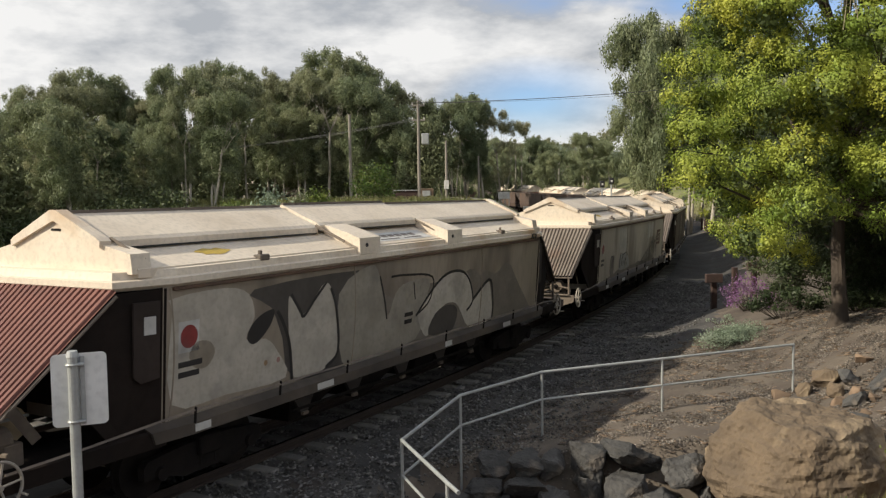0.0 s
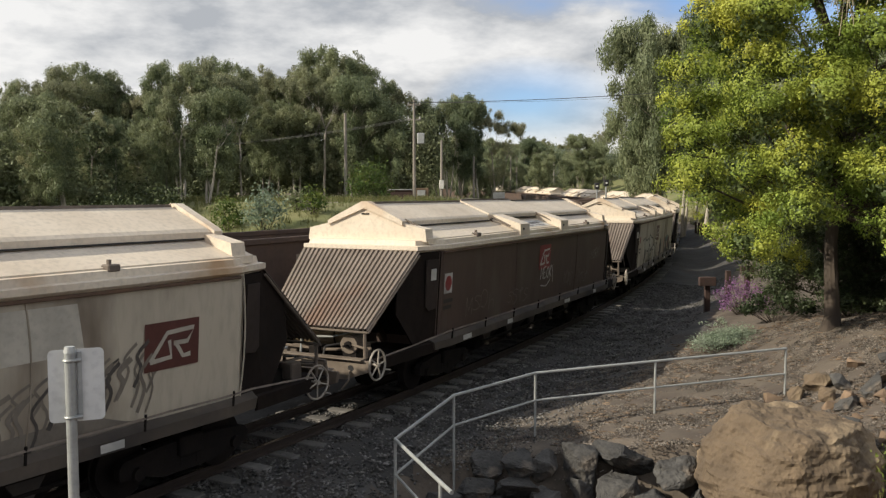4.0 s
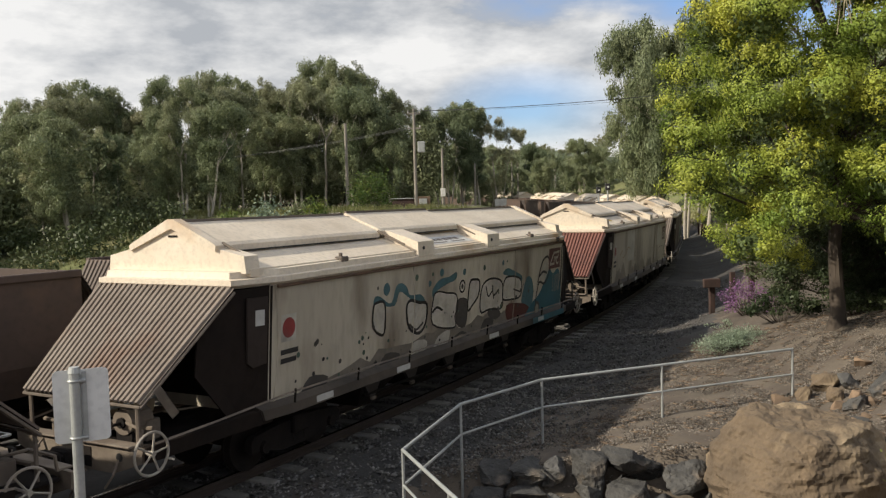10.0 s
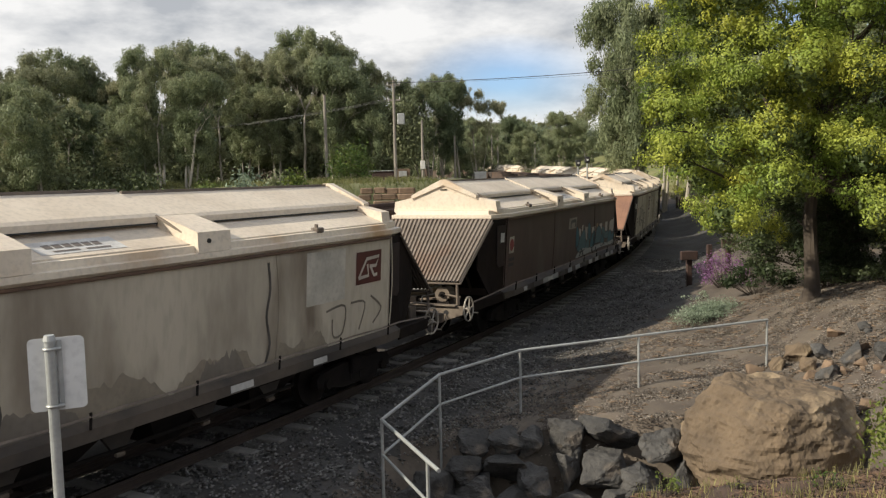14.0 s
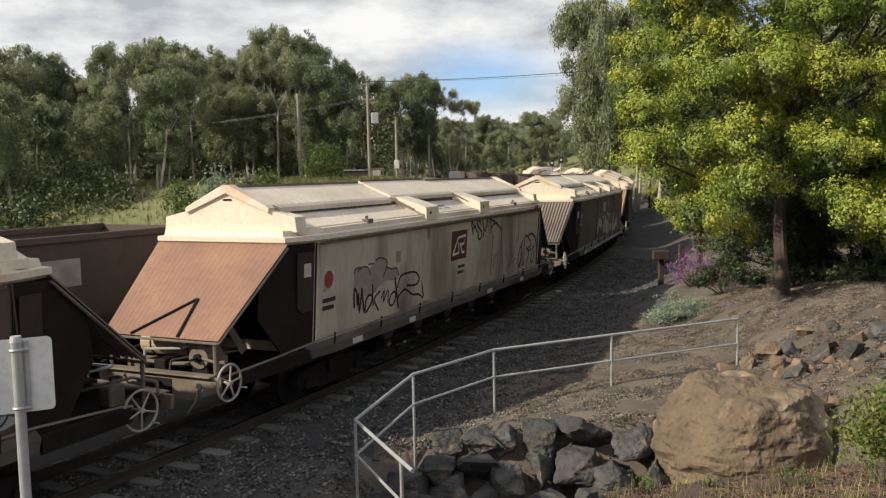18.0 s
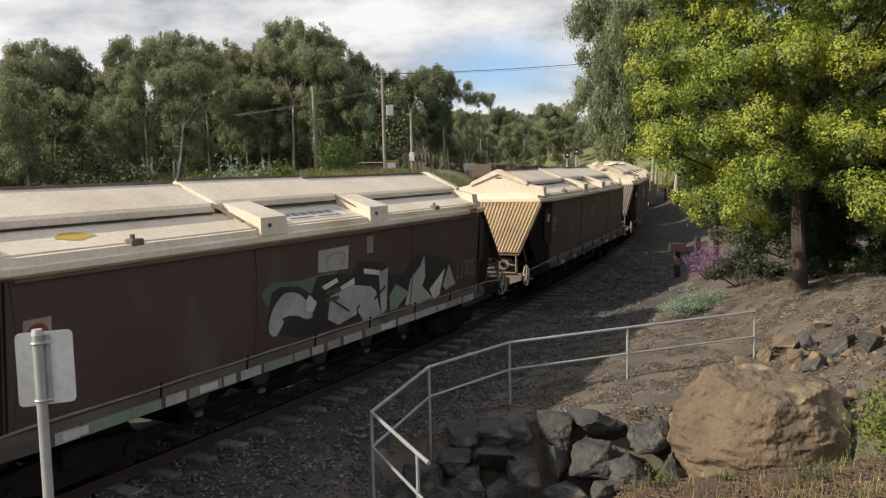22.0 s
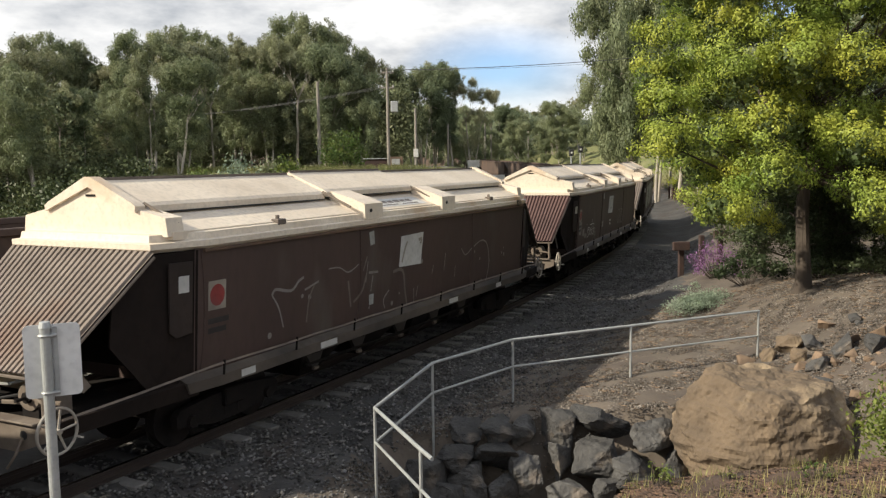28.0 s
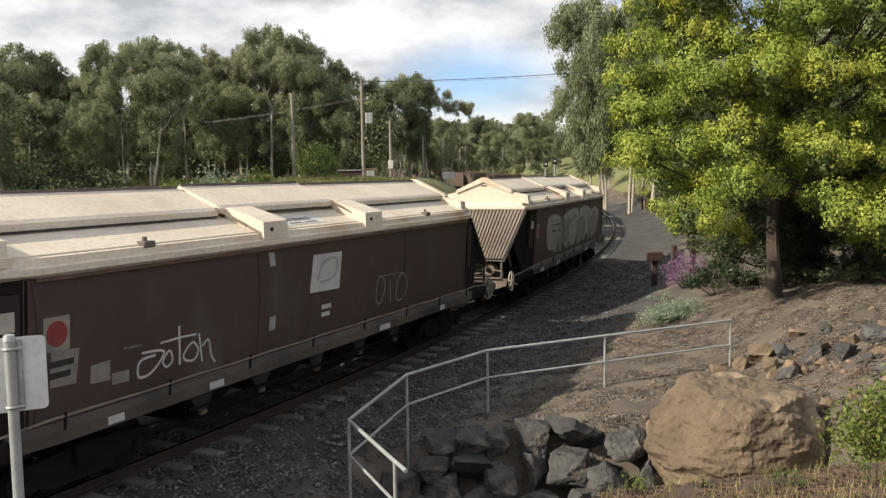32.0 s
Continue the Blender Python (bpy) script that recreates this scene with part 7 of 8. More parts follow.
# loose stones beside the boulder and below the tree
for k, (px, py, pz, wd, ht, mt) in enumerate([(6.1, 12.0, 0.62, 0.62, 0.5, "sandstone"), (6.3, 11.75, 0.02, 0.36, 0.52, "sandstone"), (7.14, 15.2, 0.92, 0.75, 0.62, "sandstone"), (6.62, 15.1, 0.62, 0.42, 0.5, "sandstone"), (6.95, 14.5, 0.60, 0.4, 0.5, "sandstone"),
                                              (7.5, 14.1, 0.95, 0.6, 0.85, "basalt"), (7.05, 13.95, 0.72, 0.6, 0.5, "basalt"), (7.85, 13.6, 0.78, 0.6, 0.45, "basalt"), (8.4, 13.7, 1.0, 0.8, 0.5, "basalt"), (7.35, 14.8, 0.85, 0.5, 0.5, "basalt")]):
    rock("loose_rock", "tan sandstone lump on the slope" if mt == "sandstone" else "dark angular rock on the slope", mt, (wd * 0.74, wd * 0.66, ht * 0.72), (px, py, ground_z(px, py) + 0.15 * ht), 300 + k, k * 0.7, 0.25, 3, "rock", "loose rocks below the tree", 0.45)
rnd = random.Random(12)
for k in range(60):
    px, py = rnd.uniform(5.7, 9.4), rnd.uniform(11.0, 15.6)
    wd = rnd.uniform(0.08, 0.34)
    rock("rubble_stone", "small broken stone on the slope", rnd.choice(["basalt", "wall_stone", "wall_stone"]), (wd, wd, wd * 0.8), (px, py, ground_z(px, py) + 0.1 * wd), 400 + k, k, 0.25, 2, "rock", "rubble on the slope", 0.45)


# ---- leaves, trees, shrubs ----
def leaves_mesh(name, centres, per, leaf, seed, mat, squash=0.7, droop=0.0, shell=0.55, slim=0.45, face=0.55):
    """Leaves in clumps round centres (point, radius): each a small blade folded along its middle."""
    rs = np.random.RandomState(seed)
    allv = []
    for c, r, *lobe in centres:
        n = max(6, int(per * r * r))
        d = rs.normal(size=(n, 3))
        d /= np.linalg.norm(d, axis=1, keepdims=True)
        rad = r * (shell + (1 - shell) * rs.rand(n, 1) ** 0.6) * (1 + 0.18 * rs.normal(size=(n, 1)))
        p = np.array(c) + d * rad * np.array([1, 1, squash])
        nv = rs.normal(size=(n, 3))
        if lobe:
            d = d * 0.65 + np.array(lobe[0]) * 0.55
        nv = d * face + nv / np.linalg.norm(nv, axis=1, keepdims=True) * (1 - face)
        nv /= np.linalg.norm(nv, axis=1, keepdims=True) + 1e-9
        a = np.cross(nv, rs.normal(size=(n, 3)))
        a /= np.linalg.norm(a, axis=1, keepdims=True) + 1e-9
        a[:, 2] -= 0.5 * droop
        a /= np.linalg.norm(a, axis=1, keepdims=True) + 1e-9
        b = np.cross(nv, a)
        b /= np.linalg.norm(b, axis=1, keepdims=True) + 1e-9
        ln = leaf * rs.uniform(0.6, 1.3, (n, 1))
        wd = ln * rs.uniform(slim * 0.7, slim * 1.3, (n, 1))
        allv.append(np.stack([p - a * ln / 2, p + b * wd / 2, p + a * ln / 2, p - b * wd / 2], 1))
    v = np.concatenate(allv).reshape(-1, 3)
    f = np.arange(len(v)).reshape(-1, 4)
    me = quick_mesh(name, v, f)
    me.materials.append(mat)
    return me


def limb(bm, rnd, base, way, length, r, depth, tips):
    """A bent limb that forks; collects the ends."""
    p, d = Vector(base), Vector(way).normalized()
    n = 3
    for i in range(n):
        q = p + d * length / n
        rod(bm, p, q, r * (1 - 0.22 * i), 6 if r > 0.05 else 4, r * (1 - 0.22 * (i + 1)))
        p = q
        d = (d + Vector((rnd.gauss(0, 0.17), rnd.gauss(0, 0.17), rnd.gauss(0.04, 0.12)))).normalized()
        if depth == 0 and i > 0:
            tips.append(p.copy())
    if depth == 0:
        return
    for k in range(rnd.choice((2, 2, 3))):
        a = rnd.uniform(0, 6.28)
        side = Vector((math.cos(a), math.sin(a), rnd.uniform(-0.1, 0.5)))
        limb(bm, rnd, p, d * 0.9 + side * 0.75, length * rnd.uniform(0.55, 0.8), r * 0.36, depth - 1, tips)


def gum_tree(seed, height, spread, mat, label, low=0.4, stems=1, bark="pale_bark", leafy=(520, 0.21), mids=45):
    """Bare crooked stems to about half of the height, ascending limbs that fork, and a crown of separate leafy clumps with gaps."""
    rnd = random.Random(seed)
    t = thing("gum_tree", label, "tree", "forest behind the tracks")
    bm = bmesh.new()
    tips = []
    for k in range(stems):
        a = rnd.uniform(0, 6.28) if k == 0 else a + rnd.uniform(1.6, 2.6)
        out = Vector((math.cos(a), math.sin(a), 0)) * (0.05 if stems == 1 else rnd.uniform(0.12, 0.26))
        p = Vector((0.35 * math.cos(a), 0.35 * math.sin(a), 0)) * (stems > 1)
        r = height * 0.0105 * (1.0 if k == 0 else rnd.uniform(0.6, 0.85))
        fork_z = height * rnd.uniform(low, low + 0.12)
        n = 4
        for i in range(n):
            q = p + (out + Vector((rnd.gauss(0, 0.05), rnd.gauss(0, 0.05), 1))) * fork_z / n
            rod(bm, p, q, r * (1.25 - 0.1 * i), 8, r * (1.15 - 0.1 * i))
            p = q
        for j in range(rnd.choice((3, 4, 4)) if stems > 1 else 5):
            b = rnd.uniform(0, 6.28)
            side = Vector((math.cos(b), math.sin(b), 0)) * rnd.uniform(0.35, 0.95)
            limb(bm, rnd, p, Vector((0, 0, 1)) + side + out * 1.5, height * rnd.uniform(0.13, 0.21), r * 0.6, 3, tips)
    part("trunk", bm, M[bark], t, "pale gum trunk and forking limbs")
    top = max(p.z for p in tips)
    centres = []
    for p in tips:
        if rnd.random() < 0.3:
            continue
        centres.append((p + Vector((rnd.gauss(0, 0.25), rnd.gauss(0, 0.25), rnd.gauss(0.1, 0.2))), spread * rnd.choice((0.05, 0.07, 0.09, 0.11, 0.15)) * rnd.uniform(0.9, 1.15)))
    for _ in range(mids):
        p = rnd.choice(tips)
        q = rnd.uniform(0.3, 0.95)
        centres.append((Vector((p.x * q, p.y * q, rnd.uniform(0.25, 0.68) * top)), spread * rnd.uniform(0.07, 0.14)))
    shared("crown", leaves_mesh("crown", centres, leafy[0], leafy[1], seed, mat, 0.8, 0.5, 0.4, 0.42, 0.6), t)
    t["top"] = max(c.z + 0.6 * r for c, r in centres)
    return t


def place(proto, used, m):
    """The prototype itself the first time, a copy after that."""
    if not used.get(proto):
        used[proto] = True
        proto.matrix_basis = m
        return proto
    c = copy_thing(proto, Matrix())
    c.matrix_basis = m
    return c


gums = [(gum_tree(11, 15, 5.6, M["gum_leaf"], "tall grey-green gum tree with an open crown", 0.42, 1), 15), (gum_tree(12, 14, 6.0, M["gum_leaf_dark"], "dark green gum tree with a dense crown", 0.3, 2, mids=80), 14),
        (gum_tree(13, 16, 4.8, M["gum_leaf"], "slender gum trees with pale crooked stems", 0.45, 4, mids=30), 16), (gum_tree(14, 13, 6.4, M["gum_leaf_dark"], "broad dark green gum tree", 0.25, 2, mids=90), 13),
        (gum_tree(15, 15, 5.6, M["gum_leaf_mid"], "grey-green gum tree with drooping leaves", 0.4, 2), 15), (gum_tree(16, 15, 5.2, M["gum_leaf"], "gum tree with a bare forked trunk and a high crown", 0.46, 3, mids=34), 15)]
used = {}
rnd = random.Random(4)


def skyline(az):
    """The forest's upper edge: degrees above the eye for a bearing."""
    return float(np.interp(az, [-40, -27, -25, -22.6, -20, -18.6, -15.8, -13.7, -12, -9.8, -6.7, -4.9, -2.6, -1.1], [6.5, 5.6, 6.7, 8.2, 7.0, 6.2, 8.9, 8.5, 8.9, 7.2, 9.9, 8.8, 7.3, 6.0]))


def forest_tree(az, d, el, k, slim=0.72):
    px, py = d * math.sin(radians(az)), d * math.cos(radians(az))
    z = ground_z(px, py) - 0.15
    h = max(4.0, EYE + d * math.tan(radians(el)) - z)
    g = gums[k % len(gums)][0]
    size = h / g["top"]
    m = Matrix.Translation((px, py, z)) @ Matrix.Rotation(rnd.uniform(0, 6.28), 4, "Z") @ Matrix.Diagonal((size * slim * rnd.uniform(0.85, 1.05), size * slim * rnd.uniform(0.85, 1.05), size, 1))
    place(g, used, m)


k = 0
for az in np.arange(-40, -1.2, 1.5):
    for d, drop in ((57, 2.6 if az < -17 else 1.2), (67, 0.0), (80, 0.4)):
        a = az + rnd.uniform(-0.5, 0.5)
        forest_tree(a, d + rnd.uniform(-3, 3) + (24 if a > -13.5 else 0), skyline(a) + 0.25 - drop * rnd.uniform(0.4, 1.4) - rnd.uniform(0, 1.0) * (drop > 0), k)
        k += 1
# the rounded group beyond the poles, the far woods in the gap, the tall trees behind the bright tree
for az, d, el in ((-0.6, 98, 6.0), (0.6, 96, 6.6), (2.0, 100, 6.9), (3.3, 97, 6.7), (4.5, 99, 5.8), (1.2, 108, 6.0)):
    forest_tree(az, d, el, k)
    k += 1
for az in np.arange(-2, 16.5, 1.25):
    for d, el in ((128, 2.6), (150, 3.6), (185, 4.1)):
        forest_tree(az + rnd.uniform(-0.5, 0.5), d + rnd.uniform(-8, 8), el + rnd.uniform(-0.6, 0.4), (1, 3, 4)[k % 3], 0.8)
        k += 1
for az, d, el in ((14.3, 84, 8.6), (15.3, 82, 11.4), (16.6, 80, 12.3), (17.9, 80, 11.5), (19.6, 76, 9.8), (15.4, 105, 5.2), (21.0, 70, 9.5), (22, 62, 9.5), (25, 56, 10), (28, 50, 10), (31, 46, 10), (21.5, 50, 6.5), (24, 44, 7), (27, 38, 8), (30, 34, 9)):
    forest_tree(az, d, el, 3, 0.5)
    k += 1

# the wood's understorey and the wooded hill beyond
rs = np.random.RandomState(8)
cent = []
for _ in range(900):
    az, d = rs.uniform(-42, 0.5), rs.uniform(56, 92)
    d = max(d, 88) if az > -14 else (max(d, 76) if az > -18.5 else d)
    px, py = d * math.sin(radians(az)), d * math.cos(radians(az))
    cent.append(((px, py, ground_z(px, py) + rs.uniform(0.3, 6.0) * (0.5 + d / (180 if az < -14 else 110))), rs.uniform(0.9, 1.9)))
for _ in range(260):
    az, d = rs.uniform(-2, 16), rs.uniform(140, 215)
    px, py = d * math.sin(radians(az)), d * math.cos(radians(az))
    cent.append(((px, py, ground_z(px, py) + rs.uniform(0.3, 5.5)), rs.uniform(1.5, 3.0)))
for _ in range(520):
    az, d = rs.uniform(13.5, 38), rs.uniform(36, 82)
    px, py = d * math.sin(radians(az)), d * math.cos(radians(az))
    if along([px], [py])[1][0] < -7:
        cent.append(((px, py, ground_z(px, py) + rs.uniform(0.2, 5.0)), rs.uniform(0.8, 1.5)))
tagged(new("understorey", leaves_mesh("understorey", cent, 110, 0.32, 9, M["gum_leaf_dark"], 0.9, 0.4, 0.3)), "dark undergrowth filling the wood", "undergrowth", kind="stuff")
# The scrub takes the shade-darkened leaf colour.
scrub = []
for _ in range(260):
    az, d = rs.uniform(-42, -17), rs.uniform(47, 58)
    px, py = d * math.sin(radians(az)), d * math.cos(radians(az))
    scrub.append(((px, py, ground_z(px, py) + rs.uniform(0.0, 1.3)), rs.uniform(0.5, 1.2)))
tagged(new("bank_scrub", leaves_mesh("bank_scrub", scrub, 110, 0.26, 19, M["shade_leaf"], 0.8, 0.4, 0.2, 0.45, 0.3)), "scrub at the foot of the wood, in a shade-darkened leaf colour", "scrub", kind="stuff")
M["far_wood"] = material("far_wood", (0.085, 0.115, 0.085), (0.06, 0.085, 0.06), rough=1.0, scale=0.05, fine=0.4, bump=0.0)
bm = bmesh.new()
prev = None
for a in np.arange(-60, 61, 1.5):
    loop = []
    for d, h in ((300, 2), (420, 14 + 6 * noise.noise((a * 0.12, 3, 0))), (640, 36 + 11 * noise.noise((a * 0.09, 1, 0)) + 4 * noise.noise((a * 0.5, 2, 0)))):
        loop.append(bm.verts.new((d * math.sin(radians(a)), d * math.cos(radians(a)), h)))
    if prev:
        for i in range(2):
            bm.faces.new((prev[i], loop[i], loop[i + 1], prev[i + 1]))
    prev = loop
hill = part("backdrop", bm, M["far_wood"], None)
tagged(hill, "low wooded hill on the horizon", "hill", kind="structure")

# the bright tree beside the path
rnd = random.Random(21)


def bushy_tree(seed, label, mat, lobes, trunk_h, leafy=(800, 0.115, 24)):
    rnd = random.Random(seed)
    t = thing("wattle_tree", label, "tree")
    bm = bmesh.new()
    tips = []
    stem = [(0, 0, -0.2), (0.05, 0, 0.35), (0.02, 0.03, 1.0), (-0.03, 0.05, 0.72 * trunk_h), (0.0, 0.05, trunk_h), (0.12, 0.02, trunk_h + 1.4), (0.05, 0.1, trunk_h + 2.8), (0.15, 0.1, trunk_h + 4.2)]
    girth = [0.26, 0.17, 0.15, 0.14, 0.135, 0.11, 0.085, 0.05]
    loft(bm, [[(x + r * (1 + 0.12 * math.sin(3 * a + z)) * math.cos(a), y + r * (1 + 0.12 * math.cos(2 * a + 2 * z)) * math.sin(a), z) for a in np.linspace(0, 2 * math.pi, 13)[:-1]] for (x, y, z), r in zip(stem, girth)], caps=True)
    for side, reach in ((-1, 1.9), (1, 2.1), (0.4, 1.5)):
        rod(bm, (0, 0.05, trunk_h * 0.95), (side * reach * 0.5, 0.3 * side, trunk_h + 1.5), 0.085, 8, 0.065)
        rod(bm, (side * reach * 0.5, 0.3 * side, trunk_h + 1.5), (side * reach, -0.2 * side, trunk_h + 3.6), 0.065, 8, 0.03)
    for k, (c, r) in enumerate(lobes):
        c = Vector(c)
        if k % 3 and len(lobes) > 20:
            continue
        z = min(trunk_h + 3.6, max(trunk_h * 1.05, c.z * 0.62))
        base = Vector((0.03, 0.06, z))
        mid = base.lerp(c, 0.55) + Vector((rnd.uniform(-0.3, 0.3), rnd.uniform(-0.3, 0.3), rnd.uniform(-0.35, 0.05)))
        rod(bm, base, mid, 0.055, 6, 0.035)
        rod(bm, mid, c, 0.035, 6, 0.012)
        for _ in range(4):
            d = Vector((rnd.gauss(0, 1), rnd.gauss(0, 1), rnd.gauss(0.3, 0.8))).normalized() * r * 0.8
            rod(bm, mid.lerp(c, rnd.uniform(0.3, 1)), c + d, 0.014, 4, 0.005)
    part("trunk", bm, M["bark"], t, "dark rough-barked trunk and limbs")
    rs = np.random.RandomState(seed)
    centres = []
    for c, r in lobes:
        for _ in range(int(leafy[2] * r * r)):
            d = rs.normal(size=3)
            d /= np.linalg.norm(d)
            if d[2] < -0.35:
                d[2] *= -0.6
            swell = 0.92 + 0.55 * noise.noise((c[0] * 0.9 + d[0] * 1.6, c[1] * 0.9 + d[1] * 1.6, c[2] * 0.9 + d[2] * 1.6))
            centres.append((np.array(c) + d * r * np.array([1.08, 1.08, 0.85]) * swell * rs.uniform(0.62, 1.15), rs.choice([0.11, 0.15, 0.19, 0.24, 0.33]), d))
    shared("crown", leaves_mesh("crown", centres, leafy[0], leafy[1], seed, mat, 0.85, -0.3, 0.32, 0.5, 0.7), t)
    # Dark leaves in the lobes' cores put the crown's inner shade into colour.
    shared("inner_foliage", leaves_mesh("inner_foliage", [(c, r * 0.66) for c, r in lobes], 1500, 0.11, seed + 1, M["crown_shade_leaf"] if len(lobes) > 20 else M["shade_leaf"], 0.9, 0.0, 0.3, 0.6, 0.6), t)
    return t


def crown_lobes(seed, n):
    """Lobes inside the crown's outline: right (u) and away (v) from the trunk, and height."""
    rnd = random.Random(seed)
    out = []
    tries = 0
    while len(out) < n and tries < 20000:
        tries += 1
        z = rnd.uniform(2.0, 9.6) if rnd.random() < 0.9 else rnd.uniform(9.6, 11)
        left = float(np.interp(z, [1.8, 2.9, 3.5, 4.2, 5.6, 7.0, 8.4, 11.5], [-2.3, -2.9, -3.3, -3.5, -3.7, -3.3, -2.9, -1.5]))
        r = rnd.uniform(0.55, 0.95)
        right = float(np.interp(z, [2.2, 4, 7, 11.5], [3.0, 4.6, 4.8, 3.0]))
        u, v = rnd.uniform(left + 0.75 * r, right), rnd.uniform(-2.9, 2.4)
        if z < 3.4 and -1.2 < u < 0.9 and v < 0.6:
            continue
        mid, half = (left + right) / 2, (right - left) / 2
        q = ((u - mid) / half) ** 2 + (v / 3.2) ** 2
        if q > 1.05 or (v > 0.5 and q < 0.5):
            continue
        if any((Vector((u, v, z)) - Vector(o)).length < 0.95 for o, _ in out):
            continue
        out.append(((u, v, z), r))
    return [((u * 0.9 + v * 0.43, -u * 0.43 + v * 0.9, z - 0.64), r) for (u, v, z), r in out]


LOBES = crown_lobes(5, 135)
near_tree = bushy_tree(21, "large bushy tree with bright yellow-green foliage and dark trunk", M["green_leaf"], LOBES, 2.6, (2500, 0.066, 42))
TX, TY = 8.95, 18.6
near_tree.matrix_basis = pose(TX, TY, ground_z(TX, TY) - 0.05)
rnd = random.Random(8)
for k in range(22):
    u = rnd.random()
    top = Vector((7.3 + 0.66 * u - TX + rnd.uniform(-0.05, 0.05), 15.55 - 0.3 * u - TY + rnd.uniform(-0.4, 0.2), 8.3 - ground_z(TX, TY)))
    ln = rnd.uniform(0.5, 1.15) * (1.25 - abs(u - 0.45))
    bend = Vector((rnd.uniform(-0.12, 0.12), rnd.uniform(-0.1, 0.1), 0))
    bm = bmesh.new()
    pts = [top + bend * (j / 5) ** 2 - Vector((0, 0, ln * j / 5)) for j in range(6)]
    loft(bm, [[p + Vector((0.008, 0, 0)), p + Vector((-0.004, 0.007, 0)), p + Vector((-0.004, -0.007, 0))] for p in pts], caps=True)
    part("hanging_twig", bm, M["straw"], near_tree, "pale dry hanging strand" if k == 0 else "")
# These trees wear their shade in the leaf colour.
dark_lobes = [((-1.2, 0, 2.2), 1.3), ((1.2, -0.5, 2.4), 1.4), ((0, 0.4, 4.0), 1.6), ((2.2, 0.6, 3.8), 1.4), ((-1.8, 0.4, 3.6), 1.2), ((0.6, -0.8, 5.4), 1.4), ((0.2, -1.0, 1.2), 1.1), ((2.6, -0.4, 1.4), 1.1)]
dark_tree = bushy_tree(31, "shrubby tree behind the bright one, its shade put into the leaf colour", M["shade_leaf"], dark_lobes, 1.4)
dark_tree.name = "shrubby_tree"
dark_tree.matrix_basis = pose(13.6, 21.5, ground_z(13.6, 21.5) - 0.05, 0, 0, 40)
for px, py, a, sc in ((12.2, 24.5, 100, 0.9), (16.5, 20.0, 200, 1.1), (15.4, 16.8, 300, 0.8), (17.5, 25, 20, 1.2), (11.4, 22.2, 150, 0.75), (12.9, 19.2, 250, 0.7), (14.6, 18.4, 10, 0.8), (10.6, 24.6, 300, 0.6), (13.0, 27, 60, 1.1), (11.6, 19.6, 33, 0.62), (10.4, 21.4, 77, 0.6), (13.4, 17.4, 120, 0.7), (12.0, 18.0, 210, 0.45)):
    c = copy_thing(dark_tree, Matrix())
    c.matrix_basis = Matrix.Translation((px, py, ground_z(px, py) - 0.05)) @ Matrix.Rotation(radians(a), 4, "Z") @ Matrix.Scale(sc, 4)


def shrub(name, label, mat, at, size, n, leaf, per, seed, squash=0.7, category="shrub", droop=-0.3):
    rnd = random.Random(seed)
    t = thing(name, label, category)
    t.location = at
    bm = bmesh.new()
    cent = []
    for _ in range(n):
        a, q = rnd.uniform(0, 6.28), rnd.random() ** 0.5
        p = Vector((math.cos(a) * q * size[0], math.sin(a) * q * size[1], size[2] * (0.35 + 0.65 * rnd.random()) * (1.1 - 0.6 * q)))
        rod(bm, (p.x * 0.2, p.y * 0.2, -0.08), p, 0.012, 4, 0.004)
        cent.append((p, rnd.uniform(0.5, 1.0) * 0.32 * max(size)))
    tagged(part("stem", bm, M["bark"], t), "thin woody stems", kind="stuff")
    shared("foliage", leaves_mesh("foliage", cent, per, leaf, seed, mat, squash, droop, 0.2), t)
    return t


M["grass_green"] = leaf_material("slope_grass", (0.12, 0.14, 0.045), (0.21, 0.20, 0.08), scale=0.3)
M["dusty_leaf"] = leaf_material("dusty_leaf", (0.30, 0.37, 0.26), (0.38, 0.43, 0.32), scale=2)
M["silver_leaf"] = leaf_material("silver_leaf", (0.20, 0.26, 0.18), (0.26, 0.31, 0.22), scale=2)
M["purple"] = leaf_material("purple_flower", (0.34, 0.14, 0.37), (0.20, 0.15, 0.19), scale=5)
M["fresh_leaf"] = leaf_material("fresh_leaf", (0.08, 0.135, 0.03), (0.16, 0.18, 0.04), scale=2)
M["dry_grass"] = leaf_material("dry_grass", (0.26, 0.23, 0.09), (0.18, 0.20, 0.07), scale=1.5)
mat_plant = shrub("ground_cover", "low mat of pale grey-green ground cover", M["dusty_leaf"], (7.4, 20.7, ground_z(7.4, 20.7)), (1.35, 0.4, 0.34), 60, 0.05, 1300, 61, 0.5)
mat_plant.rotation_euler = (0, 0, radians(42))
shrub("ground_cover", "small tuft of pale grey-green ground cover", M["dusty_leaf"], (8.0, 23.4, ground_z(8.0, 23.4)), (0.4, 0.4, 0.3), 12, 0.05, 2600, 62, 0.5)
shrub("flowering_bush", "bush covered in small purple flowers", M["purple"], (9.5, 25.3, ground_z(9.5, 25.3)), (0.9, 0.8, 1.15), 40, 0.07, 700, 63, 0.9)
# The bushes' dark leaf colour carries the shade under the tree.
shrub("dark_bush", "bush under the tree, leaf colour darkened for its shade", M["shade_leaf"], (9.3, 22.4, ground_z(9.3, 22.4)), (1.0, 0.8, 1.0), 30, 0.09, 1700, 64)
shrub("dark_bush", "bush under the tree, leaf colour darkened for its shade", M["shade_leaf"], (11.0, 20.6, ground_z(11.0, 20.6)), (1.2, 0.8, 0.9), 30, 0.09, 1700, 65)
